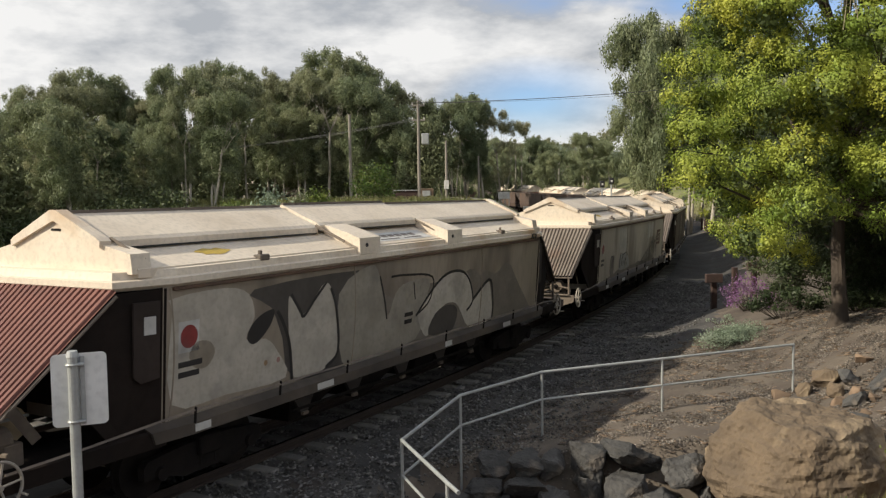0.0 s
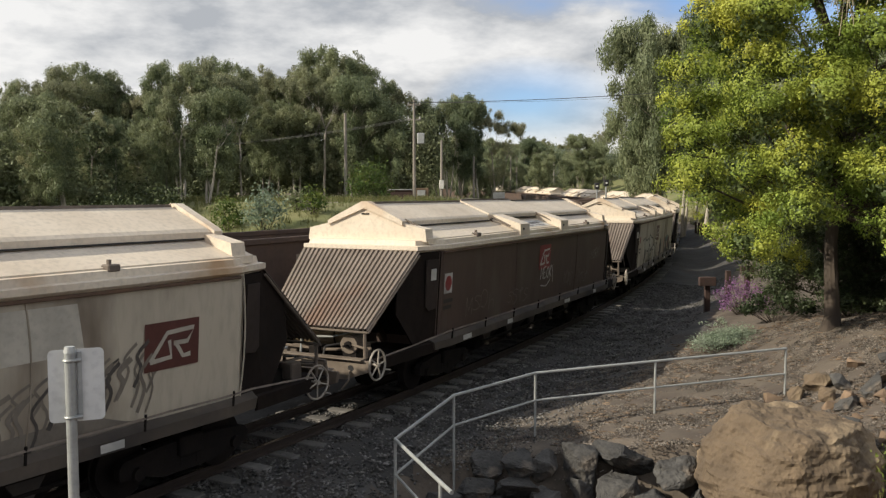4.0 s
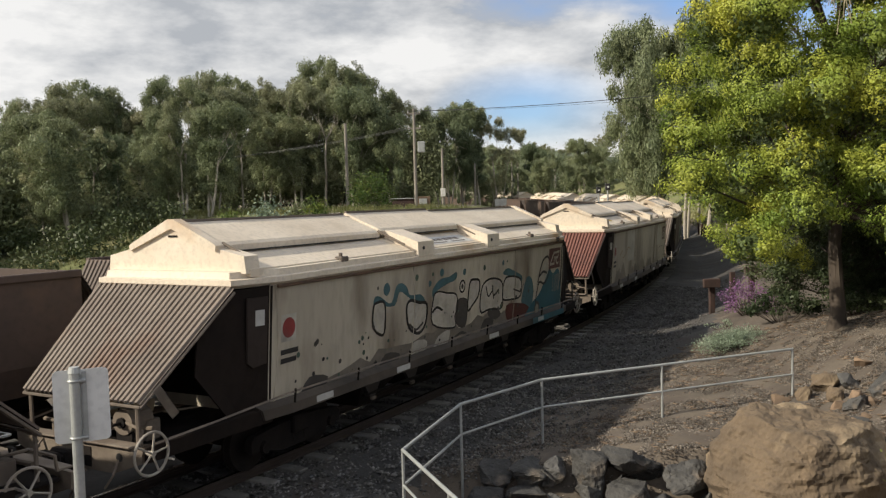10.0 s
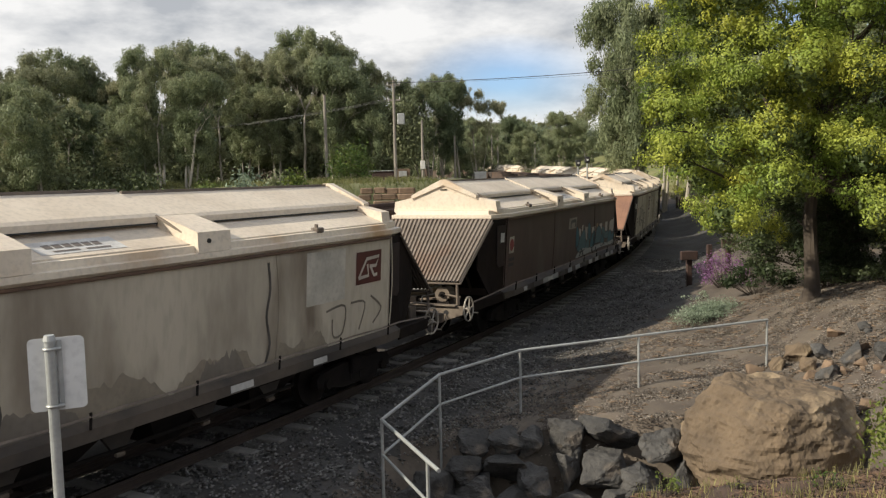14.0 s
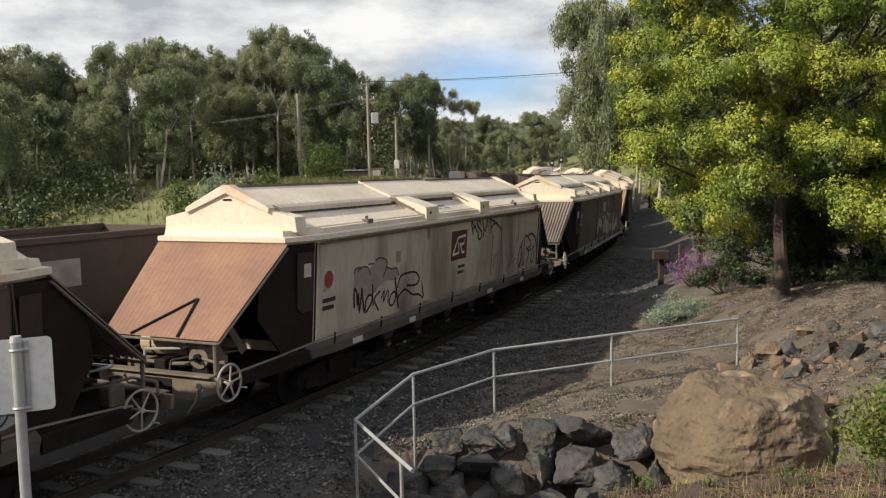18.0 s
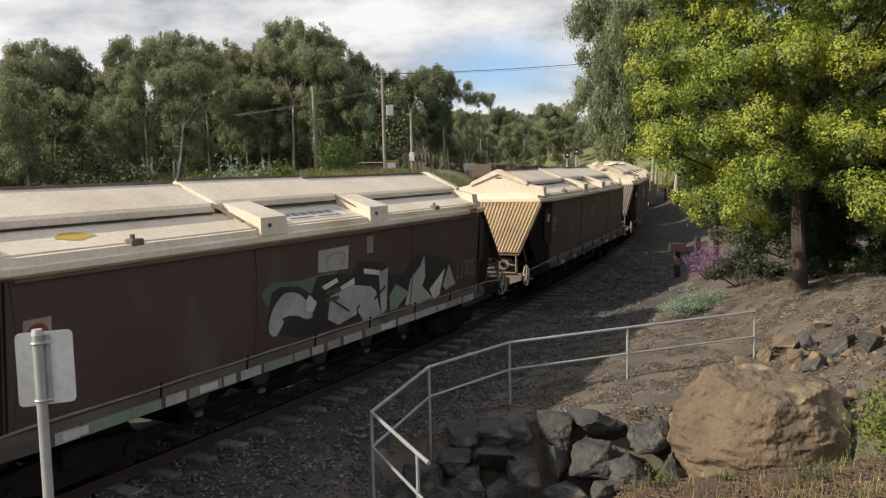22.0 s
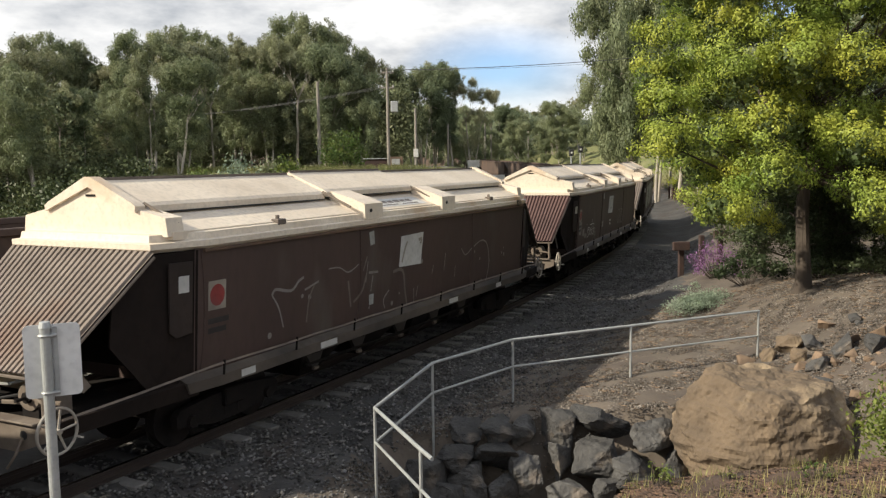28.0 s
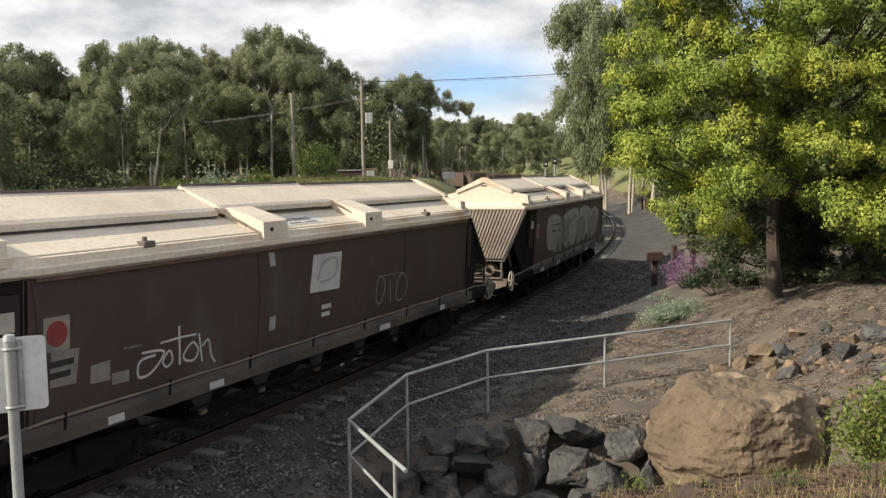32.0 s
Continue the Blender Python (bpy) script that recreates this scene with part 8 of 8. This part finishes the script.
# Low shrubs added to stand in for the tree's shade on the slope.
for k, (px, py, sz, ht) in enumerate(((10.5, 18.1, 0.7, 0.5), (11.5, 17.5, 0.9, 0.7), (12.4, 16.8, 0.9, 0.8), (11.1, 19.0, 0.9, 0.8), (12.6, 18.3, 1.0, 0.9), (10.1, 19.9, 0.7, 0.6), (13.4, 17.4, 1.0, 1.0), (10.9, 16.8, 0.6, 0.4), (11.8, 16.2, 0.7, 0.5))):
    shrub("dark_bush", "low dark shrub added in place of the tree shade", M["shade_leaf"], (px, py, ground_z(px, py)), (sz, sz, ht), 24, 0.085, 1200, 90 + k)
shrub("garden_bush", "bright green garden bush with yellow tips", M["fresh_leaf"], (6.3, 9.75, max(0.0, ground_z(6.3, 9.75))), (0.62, 0.55, 1.5), 60, 0.075, 900, 66, 0.9, droop=-0.9)
for k, (px, py, sz) in enumerate(((2.05, 6.75, 0.16), (2.6, 6.6, 0.1), (3.2, 6.35, 0.14), (1.3, 7.0, 0.1), (3.75, 6.0, 0.16), (4.1, 5.7, 0.2))):
    shrub("weed", "small flowering weed in the garden bed", M["dry_grass" if k % 2 else "fresh_leaf"], (px, py, ground_z(px, py)), (sz, sz, sz * 1.3), 12, 0.03, 5000, 70 + k, 0.8, "weed")
# young tree by the road, pale saplings on the slope
for az, d, h, lab, mt in ((-4.4, 60, 3.9, "young green tree by the road", "fresh_leaf"), (-11.2, 42, 2.6, "silvery sapling on the slope", "silver_leaf"), (-13.5, 44, 2.0, "small green sapling on the slope", "fresh_leaf"), (-8.0, 44, 1.8, "green shrub on the grassy slope", "fresh_leaf"), (-9.0, 46, 1.6, "green shrub on the grassy slope", "gum_leaf")):
    px, py = d * math.sin(radians(az)), d * math.cos(radians(az))
    shrub("sapling", lab, M[mt], (px, py, ground_z(px, py) - 0.1), (0.34 * h, 0.34 * h, h), 26, 0.2, 120, int(50 + az), 0.9, "tree", 0.3)

# ---- poles and wires ----
def spot(az, d):
    return d * math.sin(radians(az)), d * math.cos(radians(az))


def pole(az, d, top, name, label, r=0.14):
    px, py = spot(az, d)
    p = thing(name, label, "pole")
    bm = bmesh.new()
    rod(bm, (px, py, ground_z(px, py) - 0.3), (px, py, top), r, 10, r * 0.72)
    part("shaft", bm, M["wood_pole"], p)
    return p, px, py


pole(-5.75, 70, 10.7, "utility_pole", "plain weathered timber pole beside the road", 0.15)
p, px, py = pole(-1.13, 70, 11.8, "power_pole", "timber power pole with crossarms and a transformer box", 0.15)
for z in (11.4, 10.2):
    bm = bmesh.new()
    box(bm, px - 0.55, px + 0.55, py - 0.06, py + 0.06, z - 0.06, z + 0.06, 0.01)
    arm = part("crossarm", bm, M["wood_pole"], p)
    for dx in (-0.48, 0.48):
        bm = bmesh.new()
        rod(bm, (px + dx, py, z + 0.05), (px + dx, py, z + 0.25), 0.05, 8, 0.03)
        part("insulator", bm, M["white"], arm)
bm = bmesh.new()
box(bm, px + 0.25, px + 0.85, py - 0.25, py + 0.25, 8.2, 9.1, 0.05)
part("transformer_box", bm, M["grey_steel"], p)
p3, qx, qy = pole(0.72, 70, 8.5, "utility_pole", "slim timber pole with a white box", 0.13)
bm = bmesh.new()
box(bm, qx - 0.2, qx + 0.2, qy - 0.18, qy + 0.18, 4.5, 5.2, 0.03)
part("meter_box", bm, M["white"], p3)
for az, d, top in ((2.9, 90, 8.1), (5.4, 130, 9.9), (5.8, 132, 9.9), (8.3, 140, 9.0)):
    pole(az, d, top, "utility_pole", "distant timber pole beside the road", 0.13)


def wire(a, b, sag, r=0.02):
    bm = bmesh.new()
    pts = [Vector(a).lerp(Vector(b), k / 12) - Vector((0, 0, sag * 4 * (k / 12) * (1 - k / 12))) for k in range(13)]
    loft(bm, [[p + Vector((0, 0, r)), p + Vector((0, r, -r * 0.6)), p + Vector((0, -r, -r * 0.6))] for p in pts], caps=True)
    tagged(part("power_line", bm, M["black"], None), "thin dark overhead power line", "wire", "overhead lines")


wire((px - 0.48, py, 11.6), (34, 62, 13.2), 0.6, 0.03)
wire((px + 0.48, py, 11.6), (36, 62, 13.2), 0.7, 0.011)
for dx in (-0.48, 0.0, 0.48):
    wire((px + dx, py, 10.3), (-40 + dx, 84, 8.5), 1.0, 0.011)

# ---- the back of a small sign close by ----
sign = thing("road_sign", "back of a small white sign on a galvanised post", "sign")
SX, SY = -2.11, 4.88
bm = bmesh.new()
rod(bm, (SX, SY, ground_z(SX, SY) - 0.3), (SX, SY, 3.10), 0.030, 16)
part("post", bm, M["grey_steel"], sign)
bm = bmesh.new()
rod(bm, (SX, SY, 3.09), (SX, SY, 3.125), 0.036, 16, 0.028)
part("cap", bm, M["grey_steel"], sign)
bm = bmesh.new()
corners = [(cx * 0.122 + 0.03 * math.cos(radians(q)), cz * 0.185 + 0.03 * math.sin(radians(q))) for cx, cz, q0 in ((1, 1, 0), (-1, 1, 90), (-1, -1, 180), (1, -1, 270)) for q in range(q0, q0 + 91, 18)]
prism(bm, corners, 0.036, 0.040)
plate = part("plate", bm, M["sign_back"], sign, "pale grey back of the sign plate")
plate.matrix_basis = pose(SX + 0.035, SY, 2.89, 0, 0, 22)
for z in (3.045, 2.71):
    bm = bmesh.new()
    ring(bm, 0.034, 0.008, Matrix.Translation((SX, SY, z)), 18)
    rod(bm, (SX + 0.03, SY - 0.01, z), (SX + 0.06, SY + 0.01, z), 0.012, 8)
    part("clamp", bm, M["grey_steel"], sign)
bm = bmesh.new()
box(bm, -0.012, 0.012, 0.025, 0.038, -0.2, 0.2)
rib = part("rib", bm, M["grey_steel"], sign)
rib.matrix_basis = pose(SX + 0.055, SY, 2.89, 0, 0, 22)

# ---- far side: terrace wall, road things, car ----
terr = thing("retaining_wall", "stacked brown stone retaining wall below the road", "wall")
me = {}
rnd = random.Random(77)
bm = bmesh.new()
box(bm, -0.5, 0.5, -0.5, 0.5, -0.5, 0.5, 0.12)
brick = bpy.data.meshes.new("stone_block")
bm.to_mesh(brick)
bm.free()
brick.materials.append(M["wall_stone"])
for row in range(5):
    az = -3.6 + 0.12 * row
    while az < 0.6 - 0.25 * row:
        wd = rnd.uniform(0.35, 0.75)
        d = 34.5 + 0.35 * row
        bx, by = spot(az, d)
        shared("stone_block", brick, terr, Matrix.Translation((bx, by, 2.3 + 0.27 * row + rnd.uniform(-0.02, 0.02))) @ Matrix.Rotation(rnd.uniform(-0.1, 0.1), 4, "Z") @ Matrix.Diagonal((wd, 0.4, 0.25, 1)))
        az += math.degrees((wd + 0.03) / d)


def road_block(name, label, az, d, wide, deep, tall, mat, category, lift=0.0):
    bx, by = spot(az, d)
    t = thing(name, label, category)
    z = ground_z(bx, by) + lift
    bm = bmesh.new()
    box(bm, bx - wide / 2, bx + wide / 2, by - deep / 2, by + deep / 2, z - 0.1, z + tall, 0.04)
    part("body", bm, M[mat], t)
    return t, bx, by, z


t, bx, by, z = road_block("utility_cabinet", "low brown cabinet with a grey lid beside the road", -1.9, 76, 2.2, 1.2, 0.8, "old_timber", "cabinet")
bm = bmesh.new()
box(bm, bx - 1.2, bx + 1.2, by - 0.7, by + 0.7, z + 0.8, z + 0.88, 0.02)
part("lid", bm, M["grey_steel"], t)
t, bx, by, z = road_block("sandstone_block", "brown block beside the pole", -0.65, 75, 1.3, 1.0, 1.0, "wall_stone", "block")
bm = bmesh.new()
box(bm, bx - 0.35, bx + 0.35, by - 0.56, by - 0.50, z + 0.3, z + 0.8, 0.02)
part("panel", bm, M["grey_steel"], t)
for az, d in ((4.6, 85), (6.3, 85), (7.4, 75)):
    bx, by = spot(az, d)
    t = thing("notice_board", "small white notice board on posts beside the line", "sign", "white notice boards")
    z = ground_z(bx, by)
    bm = bmesh.new()
    box(bm, bx - 0.6, bx + 0.6, by - 0.03, by + 0.03, z + 0.55, z + 1.25, 0.01)
    part("board", bm, M["white"], t)
    for dx in (-0.5, 0.5):
        bm = bmesh.new()
        rod(bm, (bx + dx, by + 0.05, z - 0.2), (bx + dx, by + 0.05, z + 1.2), 0.05, 6)
        part("post", bm, M["white"], t)
yard = thing("post_fence", "row of short pale fence posts with a rail", "fence")
for k in range(9):
    bx, by = spot(7.4 + 0.42 * k, 74 + 0.4 * k)
    z = ground_z(bx, by)
    bm = bmesh.new()
    rod(bm, (bx, by, z - 0.2), (bx, by, z + 0.95), 0.09, 7)
    part("post", bm, M["wood_pole"], yard)
ax, ay = spot(7.4, 74)
cx, cy = spot(10.76, 77.2)
bm = bmesh.new()
rod(bm, (ax, ay, ground_z(ax, ay) + 0.75), (cx, cy, ground_z(cx, cy) + 0.75), 0.06, 6)
part("rail", bm, M["wood_pole"], yard)
for az, d, top in ((11.15, 70, 4.95), (11.75, 70, 5.2)):
    bx, by = spot(az, d)
    t = thing("signal", "railway light signal with a black hood on a short mast", "signal", "railway signals")
    bm = bmesh.new()
    rod(bm, (bx, by, ground_z(bx, by) - 0.2), (bx, by, top - 0.5), 0.07, 8)
    part("mast", bm, M["grey_steel"], t)
    bm = bmesh.new()
    box(bm, bx - 0.2, bx + 0.2, by - 0.12, by + 0.12, top - 0.5, top + 0.02, 0.05)
    head = part("head", bm, M["black"], t)
    bm = bmesh.new()
    rod(bm, (bx, by - 0.18, top - 0.25), (bx, by - 0.12, top - 0.25), 0.08, 12)
    part("lamp", bm, M["white"], head)
# timber buffer posts beyond the fence
for bx, by, top, cross in ((9.1, 27.5, 1.25, 0.55), (10.35, 29.1, 1.1, 0.0), (10.95, 28.9, 1.15, 0.5)):
    t = thing("timber_bollard", "old brown timber post beside the track", "bollard", "timber posts beside the track")
    z = ground_z(bx, by)
    bm = bmesh.new()
    box(bm, bx - 0.085, bx + 0.085, by - 0.085, by + 0.085, z - 0.2, z + top * 0.95, 0.015)
    part("post", bm, M["old_timber"], t)
    if cross:
        bm = bmesh.new()
        box(bm, bx - cross * 0.6, bx + cross * 0.4, by - 0.24, by - 0.085, z + top * 0.72, z + top * 0.95, 0.015)
        part("crosspiece", bm, M["old_timber"], t)
# a row of short posts along the far bank
row = thing("guard_posts", "row of short timber guard posts beside the bend", "fence")
for k in range(9):
    s = 52 + 1.5 * k
    bx, by = on_line(s, -4.4)
    bm = bmesh.new()
    rod(bm, (bx, by, ground_z(bx, by) - 0.1), (bx, by, ground_z(bx, by) + 1.0), 0.12, 6)
    part("post", bm, M["old_timber"], row)


def parked_car(at, turn):
    c = thing("parked_car", "white estate car parked beyond the tracks", "car")
    c.matrix_basis = pose(*at, 0, 0, turn)
    bm = bmesh.new()
    prof = [(-2.3, 0.35), (-2.32, 0.7), (-2.2, 0.95), (-1.3, 1.02), (1.9, 1.05), (2.3, 0.95), (2.32, 0.35)]
    loft(bm, [[(x, -0.86, z) for x, z in prof], [(x * 1.0, -0.9, z * 0.99) for x, z in prof], [(x, 0.9, z * 0.99) for x, z in prof], [(x, 0.86, z) for x, z in prof]], caps=True)
    part("body", bm, M["car_white"], c, smooth_faces=False)
    bm = bmesh.new()
    loft(bm, [[(-1.35, -0.82, 1.0), (2.2, -0.82, 1.0), (2.2, 0.82, 1.0), (-1.35, 0.82, 1.0)], [(-0.55, -0.66, 1.52), (1.85, -0.66, 1.52), (1.85, 0.66, 1.52), (-0.55, 0.66, 1.52)]], caps=True)
    part("window", bm, M["car_glass"], c)
    bm = bmesh.new()
    box(bm, -0.65, 1.95, -0.68, 0.68, 1.50, 1.58, 0.03)
    for x in (-0.6, 0.55, 1.6):
        for y in (-0.73, 0.73):
            rod(bm, (x - (0.55 if x < 0 else 0), y * 1.12, 1.0), (x, y * 0.93, 1.52), 0.05, 6)
    part("roof", bm, M["car_white"], c)
    for y in (-0.6, 0.6):
        bm = bmesh.new()
        rod(bm, (-0.4, y, 1.63), (1.8, y, 1.63), 0.02, 6)
        part("roof_rack", bm, M["grey_steel"], c)
    for x in (-1.45, 1.45):
        for y in (-0.86, 0.86):
            bm = bmesh.new()
            rod(bm, (x, y - 0.1, 0.32), (x, y + 0.1, 0.32), 0.32, 18)
            wh = part("wheel", bm, M["black"], c)
            bm = bmesh.new()
            rod(bm, (x, y - 0.11, 0.32), (x, y + 0.11, 0.32), 0.19, 14)
            part("rim", bm, M["grey_steel"], wh)
    return c


parked_car((-10.9, 26.0, ground_z(-10.9, 26.0)), -18)
white_fence = thing("white_fence", "white painted post-and-rail fence beyond the tracks", "fence")
ends = [spot(a, 33) for a in (-17, -15.4, -13.8, -12.2, -10.6, -9.0)]
for bx, by in ends:
    bm = bmesh.new()
    box(bm, bx - 0.06, bx + 0.06, by - 0.06, by + 0.06, ground_z(bx, by) - 0.2, ground_z(bx, by) + 1.0, 0.01)
    part("post", bm, M["white"], white_fence)
for (ax, ay), (cx, cy) in zip(ends, ends[1:]):
    bm = bmesh.new()
    rod(bm, (ax, ay, ground_z(ax, ay) + 0.92), (cx, cy, ground_z(cx, cy) + 0.92), 0.06, 6)
    part("rail", bm, M["white"], white_fence)

# ---- the garden bed's edge and loose matter ----
edge = thing("timber_edging", "weathered timber edging along the garden bed", "edging")
pts = [(0.72, 7.0), (1.62, 6.98), (2.52, 6.96), (3.35, 6.94), (4.3, 6.92)]
for (ax, ay), (cx, cy) in zip(pts, pts[1:]):
    bm = bmesh.new()
    rod(bm, (ax, ay, ground_z(ax, ay) + 0.02), (cx, cy, ground_z(cx, cy) + 0.02), 0.04, 8)
    part("log", bm, M["sleeper_wood"], edge)


def scatter(name, label, category, pts, size, mat, seed, long=1.0, flat=0.7):
    """Loose bits: each a small eight-sided stone or chip, joined as stuff."""
    rs = np.random.RandomState(seed)
    pts = np.asarray(pts)
    n = len(pts)
    base = np.array([(1, 0, 0), (-1, 0, 0), (0, 1, 0), (0, -1, 0), (0, 0, 1), (0, 0, -1)], float)
    v = base[None] * rs.uniform(0.6, 1.25, (n, 6, 1)) + rs.uniform(-0.3, 0.3, (n, 6, 3))
    sz = size * rs.uniform(0.5, 1.5, (n, 1, 1)) / 2
    v = v * sz * np.array([long, 1, flat])
    a = rs.uniform(0, 6.28, n)
    c, s = np.cos(a)[:, None], np.sin(a)[:, None]
    x, y = v[..., 0] * c - v[..., 1] * s, v[..., 0] * s + v[..., 1] * c
    v = np.stack([x, y, v[..., 2]], -1) + pts[:, None]
    tri = np.array([(0, 2, 4), (2, 1, 4), (1, 3, 4), (3, 0, 4), (2, 0, 5), (1, 2, 5), (3, 1, 5), (0, 3, 5)])
    f = (tri[None] + 6 * np.arange(n)[:, None, None]).reshape(-1, 3)
    me = quick_mesh(name, v.reshape(-1, 3), f)
    me.materials.append(M[mat])
    return tagged(new(name, me), label, category, kind="stuff")


rs = np.random.RandomState(5)
pts = []
for _ in range(52000):
    s, l = rs.uniform(-11, 26), rs.uniform(-4.3, 1.1)
    if l < -2.6 and rs.rand() < (-2.6 - l) / 1.9:
        continue
    pts.append((*on_line(s, l), l))
pts = np.array(pts)
zz = ground_height(pts[:, 0], pts[:, 1])
zz = zz + 0.015
scatter("ballast_stones", "loose crushed ballast stones", "ballast", np.c_[pts[:, :2], zz + rs.uniform(-0.02, 0.03, len(zz))], 0.056, "stone_bits", 6)
pts = np.c_[rs.uniform(-1, 11, 90000), rs.uniform(11.5, 21, 90000)]
ok = along(pts[:, 0], pts[:, 1])[1] < -2.8
pts = pts[ok]
scatter("path_gravel", "fine gravel and litter on the bare slope", "gravel", np.c_[pts, ground_height(pts[:, 0], pts[:, 1]) + 0.008], 0.034, "slope_bits", 7)
pts = np.c_[rs.uniform(2, 11, 5000), rs.uniform(11.5, 22, 5000)]
pts = pts[along(pts[:, 0], pts[:, 1])[1] < -4.2]
scatter("leaf_litter", "dry twigs and bark litter on the slope", "litter", np.c_[pts, ground_height(pts[:, 0], pts[:, 1]) + 0.015], 0.035, "litter", 17, 5.0, 0.5)
pts = np.c_[rs.uniform(0.6, 6.0, 36000), rs.uniform(3.2, 7.4, 36000)]
zz = ground_height(pts[:, 0], pts[:, 1])
pts, zz = pts[zz > 0.9], zz[zz > 0.9]
scatter("mulch_chips", "brown bark chips on the garden bed", "mulch", np.c_[pts, zz + 0.012], 0.03, "chip", 8, 2.2, 0.45)


def tufts(name, label, spots, height, mat, seed, blades=9):
    rs = np.random.RandomState(seed)
    v = []
    for p in spots:
        for _ in range(blades):
            a, ln = rs.uniform(0, 6.28), height * rs.uniform(0.5, 1.3)
            b = np.array(p) + np.array([rs.normal(0, 0.05), rs.normal(0, 0.05), 0])
            side = np.array([-math.sin(a), math.cos(a), 0]) * height * 0.035
            tip = b + np.array([math.cos(a) * ln * 0.4, math.sin(a) * ln * 0.4, ln])
            v += [b - side, b + side, tip]
    me = bpy.data.meshes.new(name)
    me.from_pydata([tuple(q) for q in v], [], np.arange(len(v)).reshape(-1, 3).tolist())
    me.materials.append(M[mat])
    return tagged(new(name, me), label, "grass", kind="stuff")


sp = []
for _ in range(240):
    px, py = rs.uniform(0.9, 4.6), rs.uniform(5.2, 7.2)
    z = ground_z(px, py)
    if z > 0.9:
        sp.append((px, py, z))
tufts("bed_grass", "sparse dry grass in the garden bed", sp, 0.11, "dry_grass", 9)
cand = np.c_[rs.uniform(-22, 10, 9000), rs.uniform(22, 70, 9000)]
s_, l_ = along(cand[:, 0], cand[:, 1])
cand = cand[(l_ > 8.6)]
cz = ground_height(cand[:, 0], cand[:, 1])
tufts("slope_grass", "long green and straw-coloured grass on the far slope", np.c_[cand, cz][:5200], 0.4, "grass_green", 10, 6)
cand = np.c_[rs.uniform(5, 34, 6000), rs.uniform(40, 95, 6000)]
s_, l_ = along(cand[:, 0], cand[:, 1])
cand = cand[(l_ < -5.5) & (l_ > -20)]
tufts("bank_grass", "pale grass on the bank beside the bend", np.c_[cand, ground_height(cand[:, 0], cand[:, 1])], 0.6, "grass_green", 11, 6)


def motions():
    times = [0.25 * i for i in range(129)]
    for k, w in enumerate(hoppers):
        rows = []
        for t in times:
            s = spline(RUN, t) + PITCH * (k - 1) + HALF
            rows.append((t, wagon_pose(max(S0 + 6, s))))
        walk(w, rows)
    for k, w in enumerate(others):
        rows = []
        for t in times:
            s = -8 + PITCH2 * (spline(RUN2, t) - 20.5 + k + 0.5)
            rows.append((t, wagon_pose(min(max(S0 + 6, s), S1 - 8), TRACK_GAP, 3.4)))
        walk(w, rows)


motions()
